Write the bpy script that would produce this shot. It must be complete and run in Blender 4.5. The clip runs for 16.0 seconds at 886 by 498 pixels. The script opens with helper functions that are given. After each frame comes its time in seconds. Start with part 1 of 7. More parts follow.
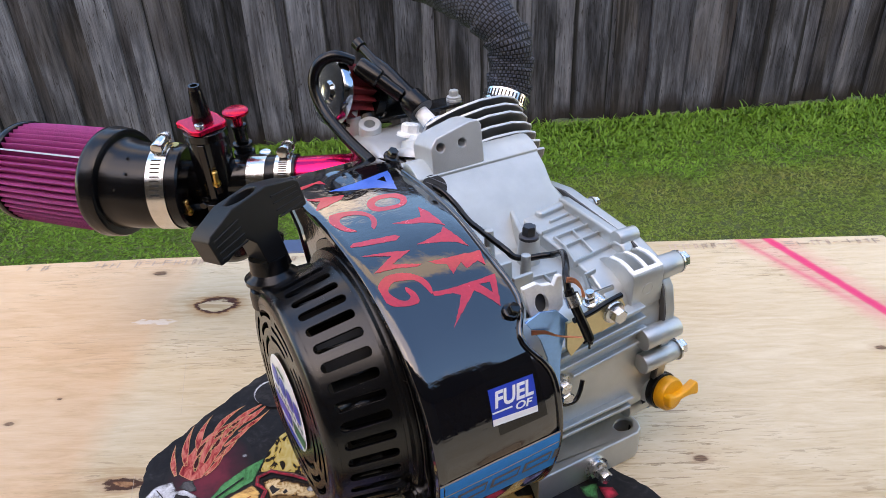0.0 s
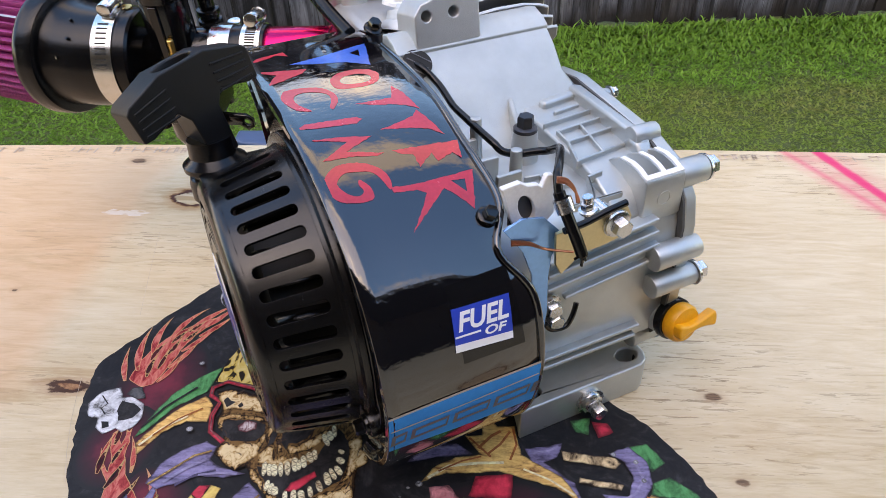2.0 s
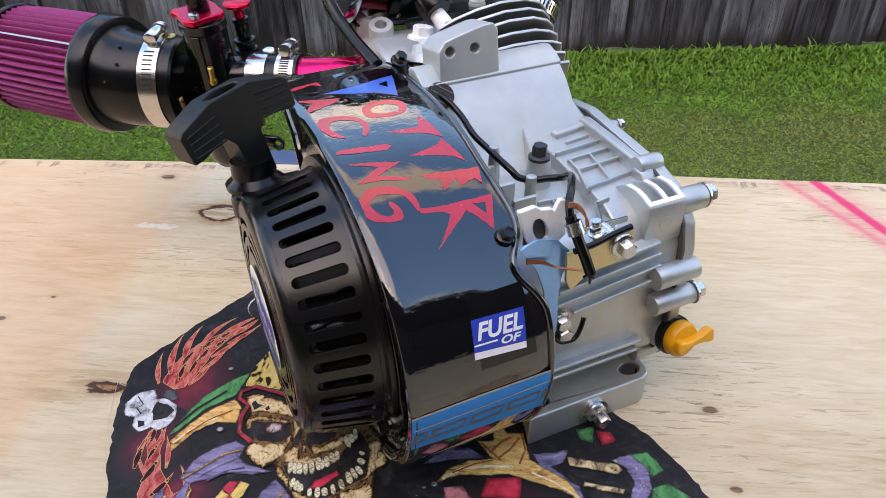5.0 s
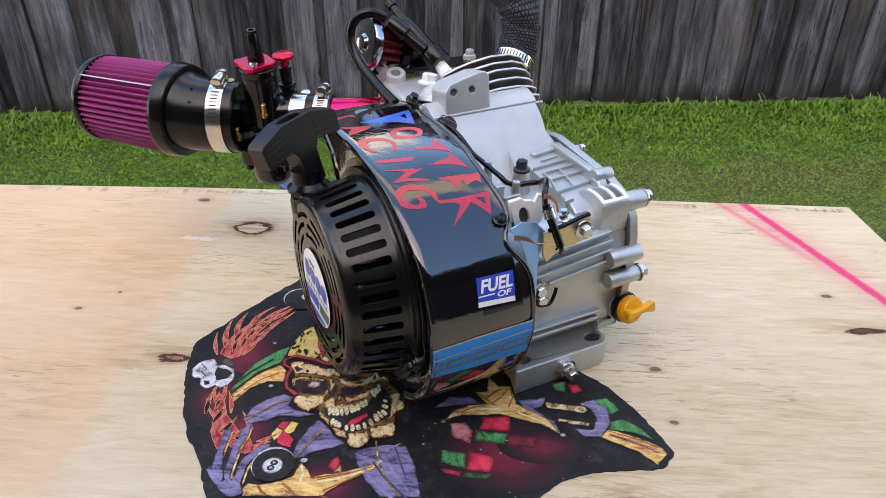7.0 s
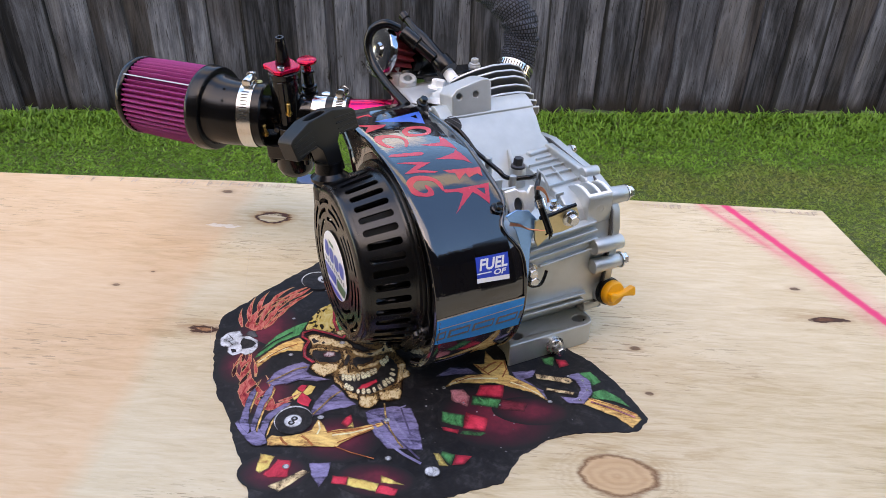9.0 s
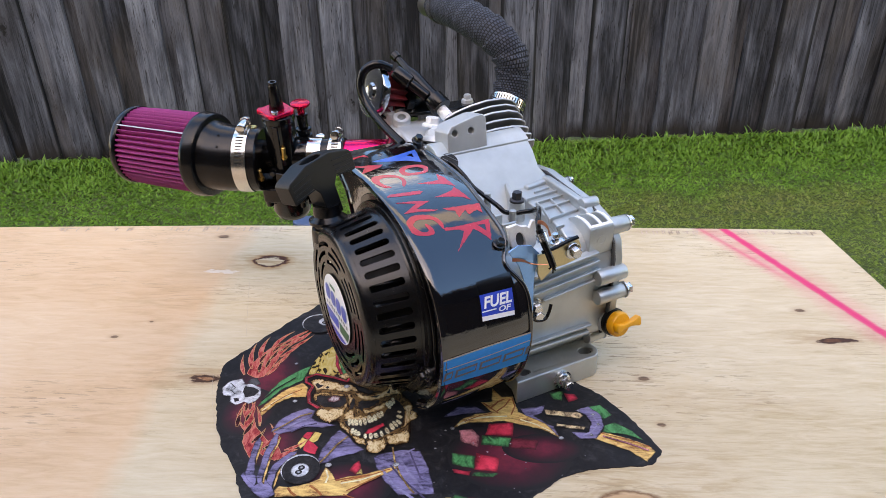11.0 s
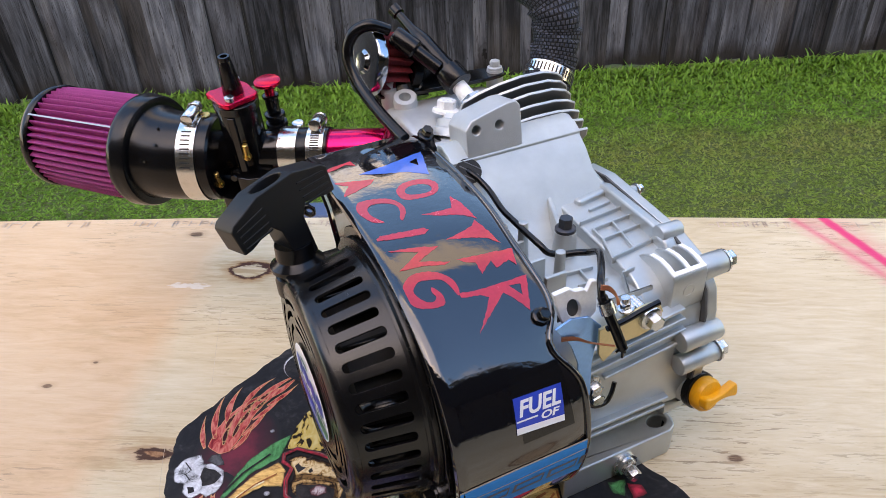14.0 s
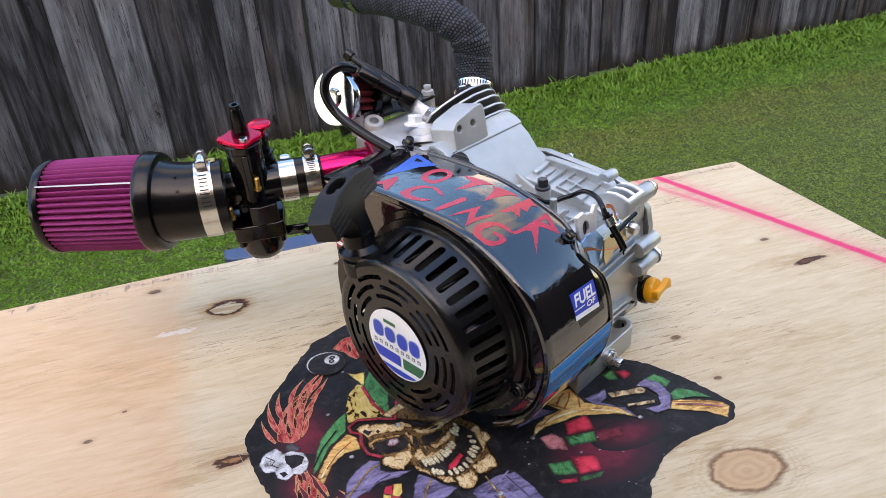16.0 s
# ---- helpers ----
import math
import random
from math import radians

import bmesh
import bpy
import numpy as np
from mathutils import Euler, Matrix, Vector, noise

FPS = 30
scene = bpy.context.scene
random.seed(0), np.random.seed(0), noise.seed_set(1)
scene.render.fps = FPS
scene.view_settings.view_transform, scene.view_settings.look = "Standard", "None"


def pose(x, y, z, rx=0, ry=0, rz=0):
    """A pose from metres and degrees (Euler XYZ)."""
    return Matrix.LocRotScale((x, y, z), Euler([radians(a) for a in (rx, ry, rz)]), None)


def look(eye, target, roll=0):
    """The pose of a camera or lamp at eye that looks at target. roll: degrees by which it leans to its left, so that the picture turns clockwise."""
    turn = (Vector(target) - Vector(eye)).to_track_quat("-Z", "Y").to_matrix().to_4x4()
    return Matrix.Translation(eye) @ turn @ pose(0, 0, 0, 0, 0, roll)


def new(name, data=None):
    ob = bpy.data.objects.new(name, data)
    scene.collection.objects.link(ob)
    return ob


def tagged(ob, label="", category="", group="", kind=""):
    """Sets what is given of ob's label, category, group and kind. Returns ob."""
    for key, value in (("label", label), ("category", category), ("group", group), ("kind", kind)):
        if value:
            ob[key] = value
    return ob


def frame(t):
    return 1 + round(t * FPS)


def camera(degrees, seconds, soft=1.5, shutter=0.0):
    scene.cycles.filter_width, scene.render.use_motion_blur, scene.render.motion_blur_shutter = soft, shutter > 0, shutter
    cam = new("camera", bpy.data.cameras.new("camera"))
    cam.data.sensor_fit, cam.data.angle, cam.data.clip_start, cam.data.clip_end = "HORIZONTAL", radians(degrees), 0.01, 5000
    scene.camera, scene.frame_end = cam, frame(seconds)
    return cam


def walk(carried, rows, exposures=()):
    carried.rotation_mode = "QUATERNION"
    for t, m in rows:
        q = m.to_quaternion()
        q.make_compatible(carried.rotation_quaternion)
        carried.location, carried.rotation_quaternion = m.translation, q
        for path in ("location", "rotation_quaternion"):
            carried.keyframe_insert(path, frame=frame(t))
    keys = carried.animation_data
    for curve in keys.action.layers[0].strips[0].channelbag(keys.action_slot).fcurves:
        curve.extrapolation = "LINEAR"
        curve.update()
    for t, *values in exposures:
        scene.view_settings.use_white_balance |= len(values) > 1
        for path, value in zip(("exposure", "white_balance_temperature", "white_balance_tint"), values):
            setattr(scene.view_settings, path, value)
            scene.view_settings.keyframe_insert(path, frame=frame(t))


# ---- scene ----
cam = camera(62.5, 16.0, soft=0.35)
PATH = [
    (0, (0.057, 0.03, 0.434), (0.021, 1.748, -0.589), -2.5),
    (0.5, (0.074, 0.056, 0.428), (0.02, 1.763, -0.613), -2.3),
    (1, (0.079, 0.066, 0.421), (-0.053, 1.751, -0.648), -2.4),
    (1.5, (0.075, 0.08, 0.391), (-0.083, 1.687, -0.79), -0.8),
    (2, (0.091, 0.093, 0.384), (-0.047, 1.668, -0.841), -1.9),
    (2.5, (0.09, 0.092, 0.388), (-0.072, 1.673, -0.827), -2.0),
    (3, (0.089, 0.09, 0.39), (-0.095, 1.68, -0.808), -2.1),
    (3.5, (0.087, 0.087, 0.392), (-0.098, 1.683, -0.798), -1.7),
    (4, (0.084, 0.081, 0.392), (-0.093, 1.675, -0.803), -1.0),
    (4.2, (0.085, 0.079, 0.394), (-0.082, 1.676, -0.799), -1.0),
    (6.3, (0.075, -0.023, 0.428), (-0.042, 1.624, -0.701), -0.2),
    (6.5, (0.067, -0.045, 0.433), (-0.019, 1.621, -0.67), 0.5),
    (7, (0.069, -0.087, 0.45), (-0.012, 1.603, -0.617), 0.4),
    (7.5, (0.065, -0.123, 0.454), (-0.024, 1.576, -0.597), 1.3),
    (8, (0.063, -0.158, 0.466), (-0.016, 1.559, -0.557), 2.3),
    (8.2, (0.08, -0.157, 0.479), (-0.023, 1.538, -0.576), 1.8),
    (10.3, (0.054, -0.176, 0.468), (0.004, 1.546, -0.547), 0.6),
    (10.5, (0.057, -0.173, 0.473), (-0.013, 1.558, -0.525), -0.2),
    (11, (0.065, -0.155, 0.477), (-0.012, 1.588, -0.501), -0.8),
    (11.5, (0.075, -0.124, 0.471), (0.02, 1.603, -0.536), -0.4),
    (12, (0.079, -0.098, 0.471), (0.024, 1.625, -0.544), -0.7),
    (12.5, (0.068, -0.073, 0.461), (0.005, 1.626, -0.592), 0.0),
    (13, (0.062, -0.035, 0.464), (-0.034, 1.647, -0.614), -2.0),
    (13.5, (0.062, 0.017, 0.465), (-0.08, 1.678, -0.639), -3.6),
    (14, (0.066, 0.065, 0.452), (-0.095, 1.688, -0.706), -3.1),
    (14.5, (0.043, 0.06, 0.452), (-0.083, 1.666, -0.734), -3.4),
    (15, (-0.02, 0.021, 0.465), (0.127, 1.629, -0.715), -5.1),
    (15.5, (-0.088, -0.022, 0.468), (0.246, 1.584, -0.676), -4.7),
    (16, (-0.135, -0.068, 0.479), (0.313, 1.577, -0.565), -3.8),
]
walk(cam, [(t, look(eye, target, roll)) for t, eye, target, roll in PATH], [(0, 0.93, 9850, 22), (16, 0.93, 9850, 22)])

import itertools

# ---- daylight: bright, thin overcast ----
SUN_ELEVATION, SUN_TURN = radians(58), radians(200)
world = bpy.data.worlds.new("sky")
scene.world = world
world.use_nodes = True
sky = world.node_tree.nodes.new("ShaderNodeTexSky")
sky.sky_type, sky.sun_disc = "NISHITA", False
sky.sun_elevation, sky.sun_rotation = SUN_ELEVATION, SUN_TURN
sky.air_density, sky.dust_density, sky.ozone_density = 1.25, 0.3, 4.0
tree = world.node_tree


def world_node(kind, **inputs):
    n = tree.nodes.new(kind)
    for key, value in inputs.items():
        if isinstance(value, bpy.types.NodeSocket):
            tree.links.new(value, n.inputs[key])
        else:
            n.inputs[key].default_value = value
    return n


# broken white cloud all over the blue
cloud = world_node("ShaderNodeTexNoise", Vector=world_node("ShaderNodeMapping", Vector=world_node("ShaderNodeTexCoord").outputs["Generated"], Location=(3.7, 1.2, 5.0)).outputs[0], Scale=2.6, Detail=5.0, Roughness=0.55)
cover = world_node("ShaderNodeValToRGB", Fac=cloud.outputs[0])
cover.color_ramp.elements[0].position, cover.color_ramp.elements[1].position = 0.53, 0.63
grey = world_node("ShaderNodeRGBToBW", Color=sky.outputs[0])
white = tree.nodes.new("ShaderNodeVectorMath")
white.operation = "SCALE"
white.inputs["Scale"].default_value = 2.0
tree.links.new(grey.outputs[0], white.inputs[0])
blend = tree.nodes.new("ShaderNodeMix")
blend.data_type = "RGBA"
tree.links.new(cover.outputs[0], blend.inputs[0])
clear = world_node("ShaderNodeHueSaturation", Color=sky.outputs[0], Saturation=1.22)
tree.links.new(clear.outputs[0], blend.inputs[6])
tint = tree.nodes.new("ShaderNodeVectorMath")
tint.operation = "MULTIPLY"
tint.inputs[1].default_value = (0.985, 1.0, 1.025)
tree.links.new(white.outputs[0], tint.inputs[0])
tree.links.new(tint.outputs[0], blend.inputs[7])
tree.links.new(blend.outputs[2], tree.nodes["Background"].inputs[0])
tree.nodes["Background"].inputs[1].default_value = 0.37
sun = new("sun", bpy.data.lights.new("sun", "SUN"))
sun.data.energy, sun.data.angle, sun.data.color = 1.0, radians(70), (1.0, 0.90, 0.76)
to_sun = Vector((math.sin(SUN_TURN) * math.cos(SUN_ELEVATION), math.cos(SUN_TURN) * math.cos(SUN_ELEVATION), math.sin(SUN_ELEVATION)))
sun.matrix_world = look(to_sun * 10, (0, 0, 0))


# ---- mesh helpers ----
def link(name, bm, material, smooth=40):
    """One mesh object from a bmesh; edges sharper than `smooth` degrees stay sharp."""
    me = bpy.data.meshes.new(name)
    bmesh.ops.recalc_face_normals(bm, faces=bm.faces)
    bm.to_mesh(me)
    bm.free()
    for p in me.polygons:
        p.use_smooth = True
    me.set_sharp_from_angle(angle=radians(smooth))
    for m in material if isinstance(material, (list, tuple)) else [material]:
        me.materials.append(m)
    return new(name, me)


def part(name, bm, material, parent, label="", bevel=0.0, smooth=40, segs=2):
    """Links a bmesh as one mesh under a thing or under a part."""
    ob = link(name, bm, material, smooth)
    ob.parent = parent
    if label:
        tagged(ob, label)
    if bevel:
        mod = ob.modifiers.new("bevel", "BEVEL")
        mod.width, mod.segments, mod.limit_method, mod.angle_limit, mod.harden_normals = bevel, segs, "ANGLE", radians(35), True
    return ob


def solid(ob, thickness, offset=-1.0, crisp=0.0):
    mod = ob.modifiers.new("solid", "SOLIDIFY")
    mod.thickness, mod.offset = thickness, offset
    if crisp:
        edge = ob.modifiers.new("edge", "BEVEL")
        edge.width, edge.segments, edge.limit_method, edge.angle_limit, edge.harden_normals = crisp, 1, "ANGLE", radians(42), True
    return ob


def thing(name, label, category, m=None, group="", kind=""):
    """An Empty that carries the parts of one thing."""
    ob = new(name)
    ob.empty_display_size = 0.05
    if m is not None:
        ob.matrix_world = m
    return tagged(ob, label, category, group, kind)


def basis(d):
    d = Vector(d).normalized()
    a = Vector((0, 0, 1)) if abs(d.z) < 0.9 else Vector((1, 0, 0))
    x = d.cross(a).normalized()
    return d, x, d.cross(x).normalized()


def lathe(bm, p0, d, profile, seg=48, phase=0.0, squash=1.0):
    """Revolves (along, radius) pairs about the axis from p0 along d."""
    d, x, y = basis(d)
    p0 = Vector(p0)
    rings = []
    for s, r in profile:
        if r < 1e-6:
            rings.append([bm.verts.new(p0 + d * s)])
        else:
            rings.append([bm.verts.new(p0 + d * s + (x * math.cos(a) + y * math.sin(a) * squash) * r)
                          for a in (phase + 2 * math.pi * k / seg for k in range(seg))])
    for a, b in zip(rings, rings[1:]):
        for k in range(max(len(a), len(b))):
            q = [a[k % len(a)], a[(k + 1) % len(a)], b[(k + 1) % len(b)], b[k % len(b)]]
            q = list(dict.fromkeys(q))
            if len(q) > 2:
                bm.faces.new(q)
    return bm


def rod(bm, p0, p1, r0, r1=None, seg=24, round_=0.0):
    """A capped cylinder or cone between two points, its rims rounded by round_."""
    p0, p1 = Vector(p0), Vector(p1)
    n, r1 = (p1 - p0).length, r0 if r1 is None else r1
    e = round_
    if e:
        prof = [(0, 0), (0, r0 - e), (e * 0.3, r0 - e * 0.3), (e, r0), (n - e, r1), (n - e * 0.3, r1 - e * 0.3), (n, r1 - e), (n, 0)]
    else:
        prof = [(0, 0), (0, r0), (n, r1), (n, 0)]
    return lathe(bm, p0, p1 - p0, prof, seg)


def box(bm, lo, hi, m=None):
    v = [Vector((x, y, z)) for x in (lo[0], hi[0]) for y in (lo[1], hi[1]) for z in (lo[2], hi[2])]
    v = [bm.verts.new(m @ p if m is not None else p) for p in v]
    for f in ((0, 1, 3, 2), (4, 6, 7, 5), (0, 4, 5, 1), (2, 3, 7, 6), (0, 2, 6, 4), (1, 5, 7, 3)):
        bm.faces.new([v[k] for k in f])
    return bm


def prism(bm, outline, place, a, b):
    """Extrudes a 2D outline: place(x, y, depth) gives the point."""
    lo = [bm.verts.new(place(x, y, a)) for x, y in outline]
    hi = [bm.verts.new(place(x, y, b)) for x, y in outline]
    bm.faces.new(lo)
    bm.faces.new(hi)
    n = len(lo)
    for k in range(n):
        bm.faces.new((lo[k], lo[(k + 1) % n], hi[(k + 1) % n], hi[k]))
    return bm


def spline(points, steps=8, closed=False):
    """Catmull-Rom through the points."""
    p = [Vector(q) for q in points]
    n = len(p)
    get = (lambda k: p[k % n]) if closed else (lambda k: p[min(max(k, 0), n - 1)])
    out = []
    for k in range(n if closed else n - 1):
        a, b, c, d = get(k - 1), get(k), get(k + 1), get(k + 2)
        for j in range(steps):
            t = j / steps
            out.append(0.5 * (2 * b + (c - a) * t + (2 * a - 5 * b + 4 * c - d) * t * t + (3 * b - a - 3 * c + d) * t ** 3))
    if not closed:
        out.append(p[-1])
    return out


def tube(bm, points, r, seg=16, steps=8, radius=None):
    """A round tube along a smooth line; radius(t) scales r."""
    line = spline(points, steps)
    d0, x, y = basis(line[1] - line[0])
    rings, n = [], len(line)
    for k, p in enumerate(line):
        d = (line[min(k + 1, n - 1)] - line[max(k - 1, 0)]).normalized()
        x = (x - d * x.dot(d)).normalized()
        y = d.cross(x)
        rr = r * (radius(k / (n - 1)) if radius else 1)
        rings.append([bm.verts.new(p + (x * math.cos(a) + y * math.sin(a)) * rr) for a in (2 * math.pi * j / seg for j in range(seg))])
    for a, b in zip(rings, rings[1:]):
        for j in range(seg):
            bm.faces.new((a[j], a[(j + 1) % seg], b[(j + 1) % seg], b[j]))
    bm.faces.new(rings[0])
    bm.faces.new(rings[-1])
    return bm


def hexbolt(bm, p, d, r, h, washer=True, turn=0.3):
    """A flanged hexagon head at p, pointing along d."""
    p, d = Vector(p), Vector(d).normalized()
    if washer:
        lathe(bm, p, d, [(0, 0), (0, r * 1.45), (h * 0.2, r * 1.4), (h * 0.3, r * 1.1), (h * 0.3, 0)], 20)
    lathe(bm, p + d * h * 0.25, d, [(0, 0), (0, r), (h * 0.65, r), (h * 0.75, r * 0.86), (h * 0.75, 0)], 6, turn)
    return bm


def flat(outer, holes=()):
    """A flat triangulated face in xy with holes."""
    bm = bmesh.new()
    for loop in (outer, *holes):
        vs = [bm.verts.new((x, y, 0)) for x, y in loop]
        for k in range(len(vs)):
            bm.edges.new((vs[k], vs[(k + 1) % len(vs)]))
    bmesh.ops.triangle_fill(bm, use_beauty=True, use_dissolve=False, edges=bm.edges[:])
    return bm


def cut(bm, axis, values):
    for v in values:
        co, no = Vector((0, 0, 0)), Vector((0, 0, 0))
        co[axis], no[axis] = v, 1
        bmesh.ops.bisect_plane(bm, geom=bm.verts[:] + bm.edges[:] + bm.faces[:], plane_co=co, plane_no=no)
    return bm


def slot(cx, cy, length, width, n=5):
    """A stadium-shaped outline, long in x."""
    r, h = width / 2, length / 2 - width / 2
    return ([(cx + h + r * math.cos(a), cy + r * math.sin(a)) for a in (-math.pi / 2 + math.pi * k / n for k in range(n + 1))]
            + [(cx - h + r * math.cos(a), cy + r * math.sin(a)) for a in (math.pi / 2 + math.pi * k / n for k in range(n + 1))])


# ---- material helpers ----
class Nodes:
    """Short hand for a material's node tree."""

    def __init__(self, name):
        self.material = bpy.data.materials.new(name)
        self.material.use_nodes = True
        self.tree = self.material.node_tree
        self.bsdf = self.tree.nodes["Principled BSDF"]
        self.at = self.node("ShaderNodeTexCoord").outputs["Object"]

    def node(self, kind, operation="", use_clamp=False, data_type="", blend_type="", attribute_name=""):
        n = self.tree.nodes.new(kind)
        if operation:
            n.operation = operation
        if use_clamp:
            n.use_clamp = True
        if data_type:
            n.data_type = data_type
        if blend_type:
            n.blend_type = blend_type
        if attribute_name:
            n.attribute_name = attribute_name
        return n

    def put(self, socket, value):
        if isinstance(value, bpy.types.NodeSocket):
            self.tree.links.new(value, socket)
        elif isinstance(value, (tuple, list)) and socket.type == "RGBA" and len(value) == 3:
            socket.default_value = (*value, 1)
        else:
            socket.default_value = value

    def math(self, op, a, b=0.0, c=0.0, clamp=False):
        n = self.node("ShaderNodeMath", operation=op, use_clamp=clamp)
        for s, v in zip(n.inputs, (a, b, c)):
            self.put(s, v)
        return n.outputs[0]

    def mapped(self, scale=(1, 1, 1), shift=(0, 0, 0), source=None):
        n = self.node("ShaderNodeMapping")
        self.put(n.inputs["Vector"], source or self.at)
        n.inputs["Scale"].default_value, n.inputs["Location"].default_value = scale, shift
        return n.outputs[0]

    def noise(self, scale, detail=3.0, rough=0.55, vector=None, distort=0.0):
        n = self.node("ShaderNodeTexNoise")
        self.put(n.inputs["Vector"], vector or self.at)
        n.inputs["Scale"].default_value, n.inputs["Detail"].default_value, n.inputs["Roughness"].default_value = scale, detail, rough
        n.inputs["Distortion"].default_value = distort
        return n.outputs[0]

    def ramp(self, value, *stops):
        n = self.node("ShaderNodeValToRGB")
        self.put(n.inputs[0], value)
        el = n.color_ramp.elements
        while len(el) < len(stops):
            el.new(0.5)
        for e, (p, c) in zip(el, stops):
            e.position, e.color = p, (*c, 1) if isinstance(c, (tuple, list)) else (c, c, c, 1)
        return n.outputs[0]

    def mix(self, f, a, b, how="MIX"):
        n = self.node("ShaderNodeMix", data_type="RGBA", blend_type=how)
        self.put(n.inputs[0], f)
        self.put(n.inputs[6], a)
        self.put(n.inputs[7], b)
        return n.outputs[2]

    def bump(self, height, strength=0.3, distance=0.001):
        n = self.node("ShaderNodeBump")
        self.put(n.inputs["Height"], height)
        n.inputs["Strength"].default_value, n.inputs["Distance"].default_value = strength, distance
        self.put(self.bsdf.inputs["Normal"], n.outputs[0])

    def done(self, color=None, rough=0.5, metal=0.0, **more):
        if color is not None:
            self.put(self.bsdf.inputs["Base Color"], color)
        self.put(self.bsdf.inputs["Roughness"], rough)
        self.put(self.bsdf.inputs["Metallic"], metal)
        for key, value in more.items():
            self.put(self.bsdf.inputs[key.replace("_", " ")], value)
        return self.material


def plain(name, color, rough=0.5, metal=0.0, grain=400, vary=0.12, relief=0.1, **more):
    """A surface with slight variation at two scales."""
    n = Nodes(name)
    big, small = n.noise(grain / 12, 3), n.noise(grain, 2)
    both = n.math("MULTIPLY_ADD", big, 0.6, n.math("MULTIPLY", small, 0.4))
    dark, light = tuple(c * (1 - vary) for c in color), tuple(min(1, c * (1 + vary)) for c in color)
    r = n.math("MULTIPLY_ADD", both, 0.16, rough - 0.08, clamp=True)
    if relief:
        n.bump(small, relief, 0.0004)
    return n.done(n.ramp(both, (0.3, dark), (0.7, light)), r, metal, **more)


# ---- materials ----
def plywood_material():
    n = Nodes("plywood")
    xyz = n.node("ShaderNodeSeparateXYZ")
    n.put(xyz.inputs[0], n.at)
    # two veneers meet along one line: a warm smooth one and a pale one with open grain
    far = n.math("MULTIPLY_ADD", xyz.outputs[0], -40.0, n.math("MULTIPLY_ADD", n.noise(9, 3), 2.4, -10.4), clamp=True)
    grain = n.noise(11, 6, 0.6, n.mapped((1.6, 9, 1)), 0.9)
    fine = n.noise(70, 5, 0.65, n.mapped((0.9, 9, 1)))
    cloud = n.noise(3.0, 4, 0.55, n.mapped((1, 1.5, 1)))
    tone = n.math("MULTIPLY_ADD", grain, 0.35, n.math("MULTIPLY_ADD", cloud, 0.45, n.math("MULTIPLY", fine, 0.2)))
    pale = n.ramp(tone, (0.36, (0.47, 0.345, 0.195)), (0.48, (0.59, 0.470, 0.306)), (0.62, (0.675, 0.57, 0.405)))
    warm = n.ramp(tone, (0.36, (0.53, 0.330, 0.182)), (0.50, (0.64, 0.428, 0.258)), (0.64, (0.71, 0.515, 0.338)))
    col = n.mix(far, pale, warm)
    # short dark dashes of open grain, thicker in places
    where = n.ramp(n.noise(4.0, 3, 0.5, n.mapped((1, 1.4, 1), (2, 9, 0))), (0.49, 0.10), (0.62, 1.0))
    dash = n.noise(85, 4, 0.62, n.mapped((0.36, 3.6, 1), (3, 1, 0)), 0.5)
    pores = n.math("MULTIPLY", n.ramp(dash, (0.600, 0.0), (0.620, 1.0)), where)
    col = n.mix(n.math("MULTIPLY", pores, n.math("MULTIPLY_ADD", far, -0.15, 0.68)), col, (0.22, 0.145, 0.080))
    dash2 = n.noise(150, 3, 0.6, n.mapped((0.32, 2.4, 1), (8, 3, 0)), 0.2)
    col = n.mix(n.math("MULTIPLY", n.math("MULTIPLY", n.ramp(dash2, (0.60, 0.0), (0.62, 1.0)), where), n.math("MULTIPLY_ADD", far, -0.2, 0.45)), col, (0.32, 0.215, 0.125))
    wob = n.math("SUBTRACT", n.noise(55, 5, 0.65, n.mapped((0.6, 1.5, 1))), 0.5)

    def spot(x, y, rx, ry, wobble=1.5):
        dx = n.math("DIVIDE", n.math("SUBTRACT", xyz.outputs[0], x), rx)
        dy = n.math("DIVIDE", n.math("SUBTRACT", xyz.outputs[1], y), ry)
        r = n.math("SQRT", n.math("ADD", n.math("MULTIPLY", dx, dx), n.math("MULTIPLY", dy, dy)))
        return n.math("ADD", r, n.math("MULTIPLY", wob, wobble))

    # brown stains drawn out along the grain round the knots
    for x, y, rx, ry, most in ((-0.196, 0.659, 0.055, 0.026, 0.75), (-0.215, 0.425, 0.060, 0.022, 0.7), (0.455, 0.505, 0.075, 0.016, 0.6), (0.22, 0.30, 0.085, 0.060, 0.55), (0.30, 0.40, 0.10, 0.02, 0.35), (-0.30, 0.56, 0.07, 0.012, 0.35), (0.30, 0.62, 0.08, 0.03, 0.3)):
        r = n.math("MULTIPLY", spot(x, y, rx, ry, 1.6), 0.5)
        streak = n.ramp(n.noise(48, 5, 0.62, n.mapped((0.35, 3.0, 1), (x, y, 0)), 1.2), (0.44, 0.15), (0.60, 1.0))
        col = n.mix(n.math("MULTIPLY", n.math("MULTIPLY", n.ramp(r, (0.25, 1.0), (0.62, 0.0)), streak), most), col, (0.40, 0.255, 0.125))
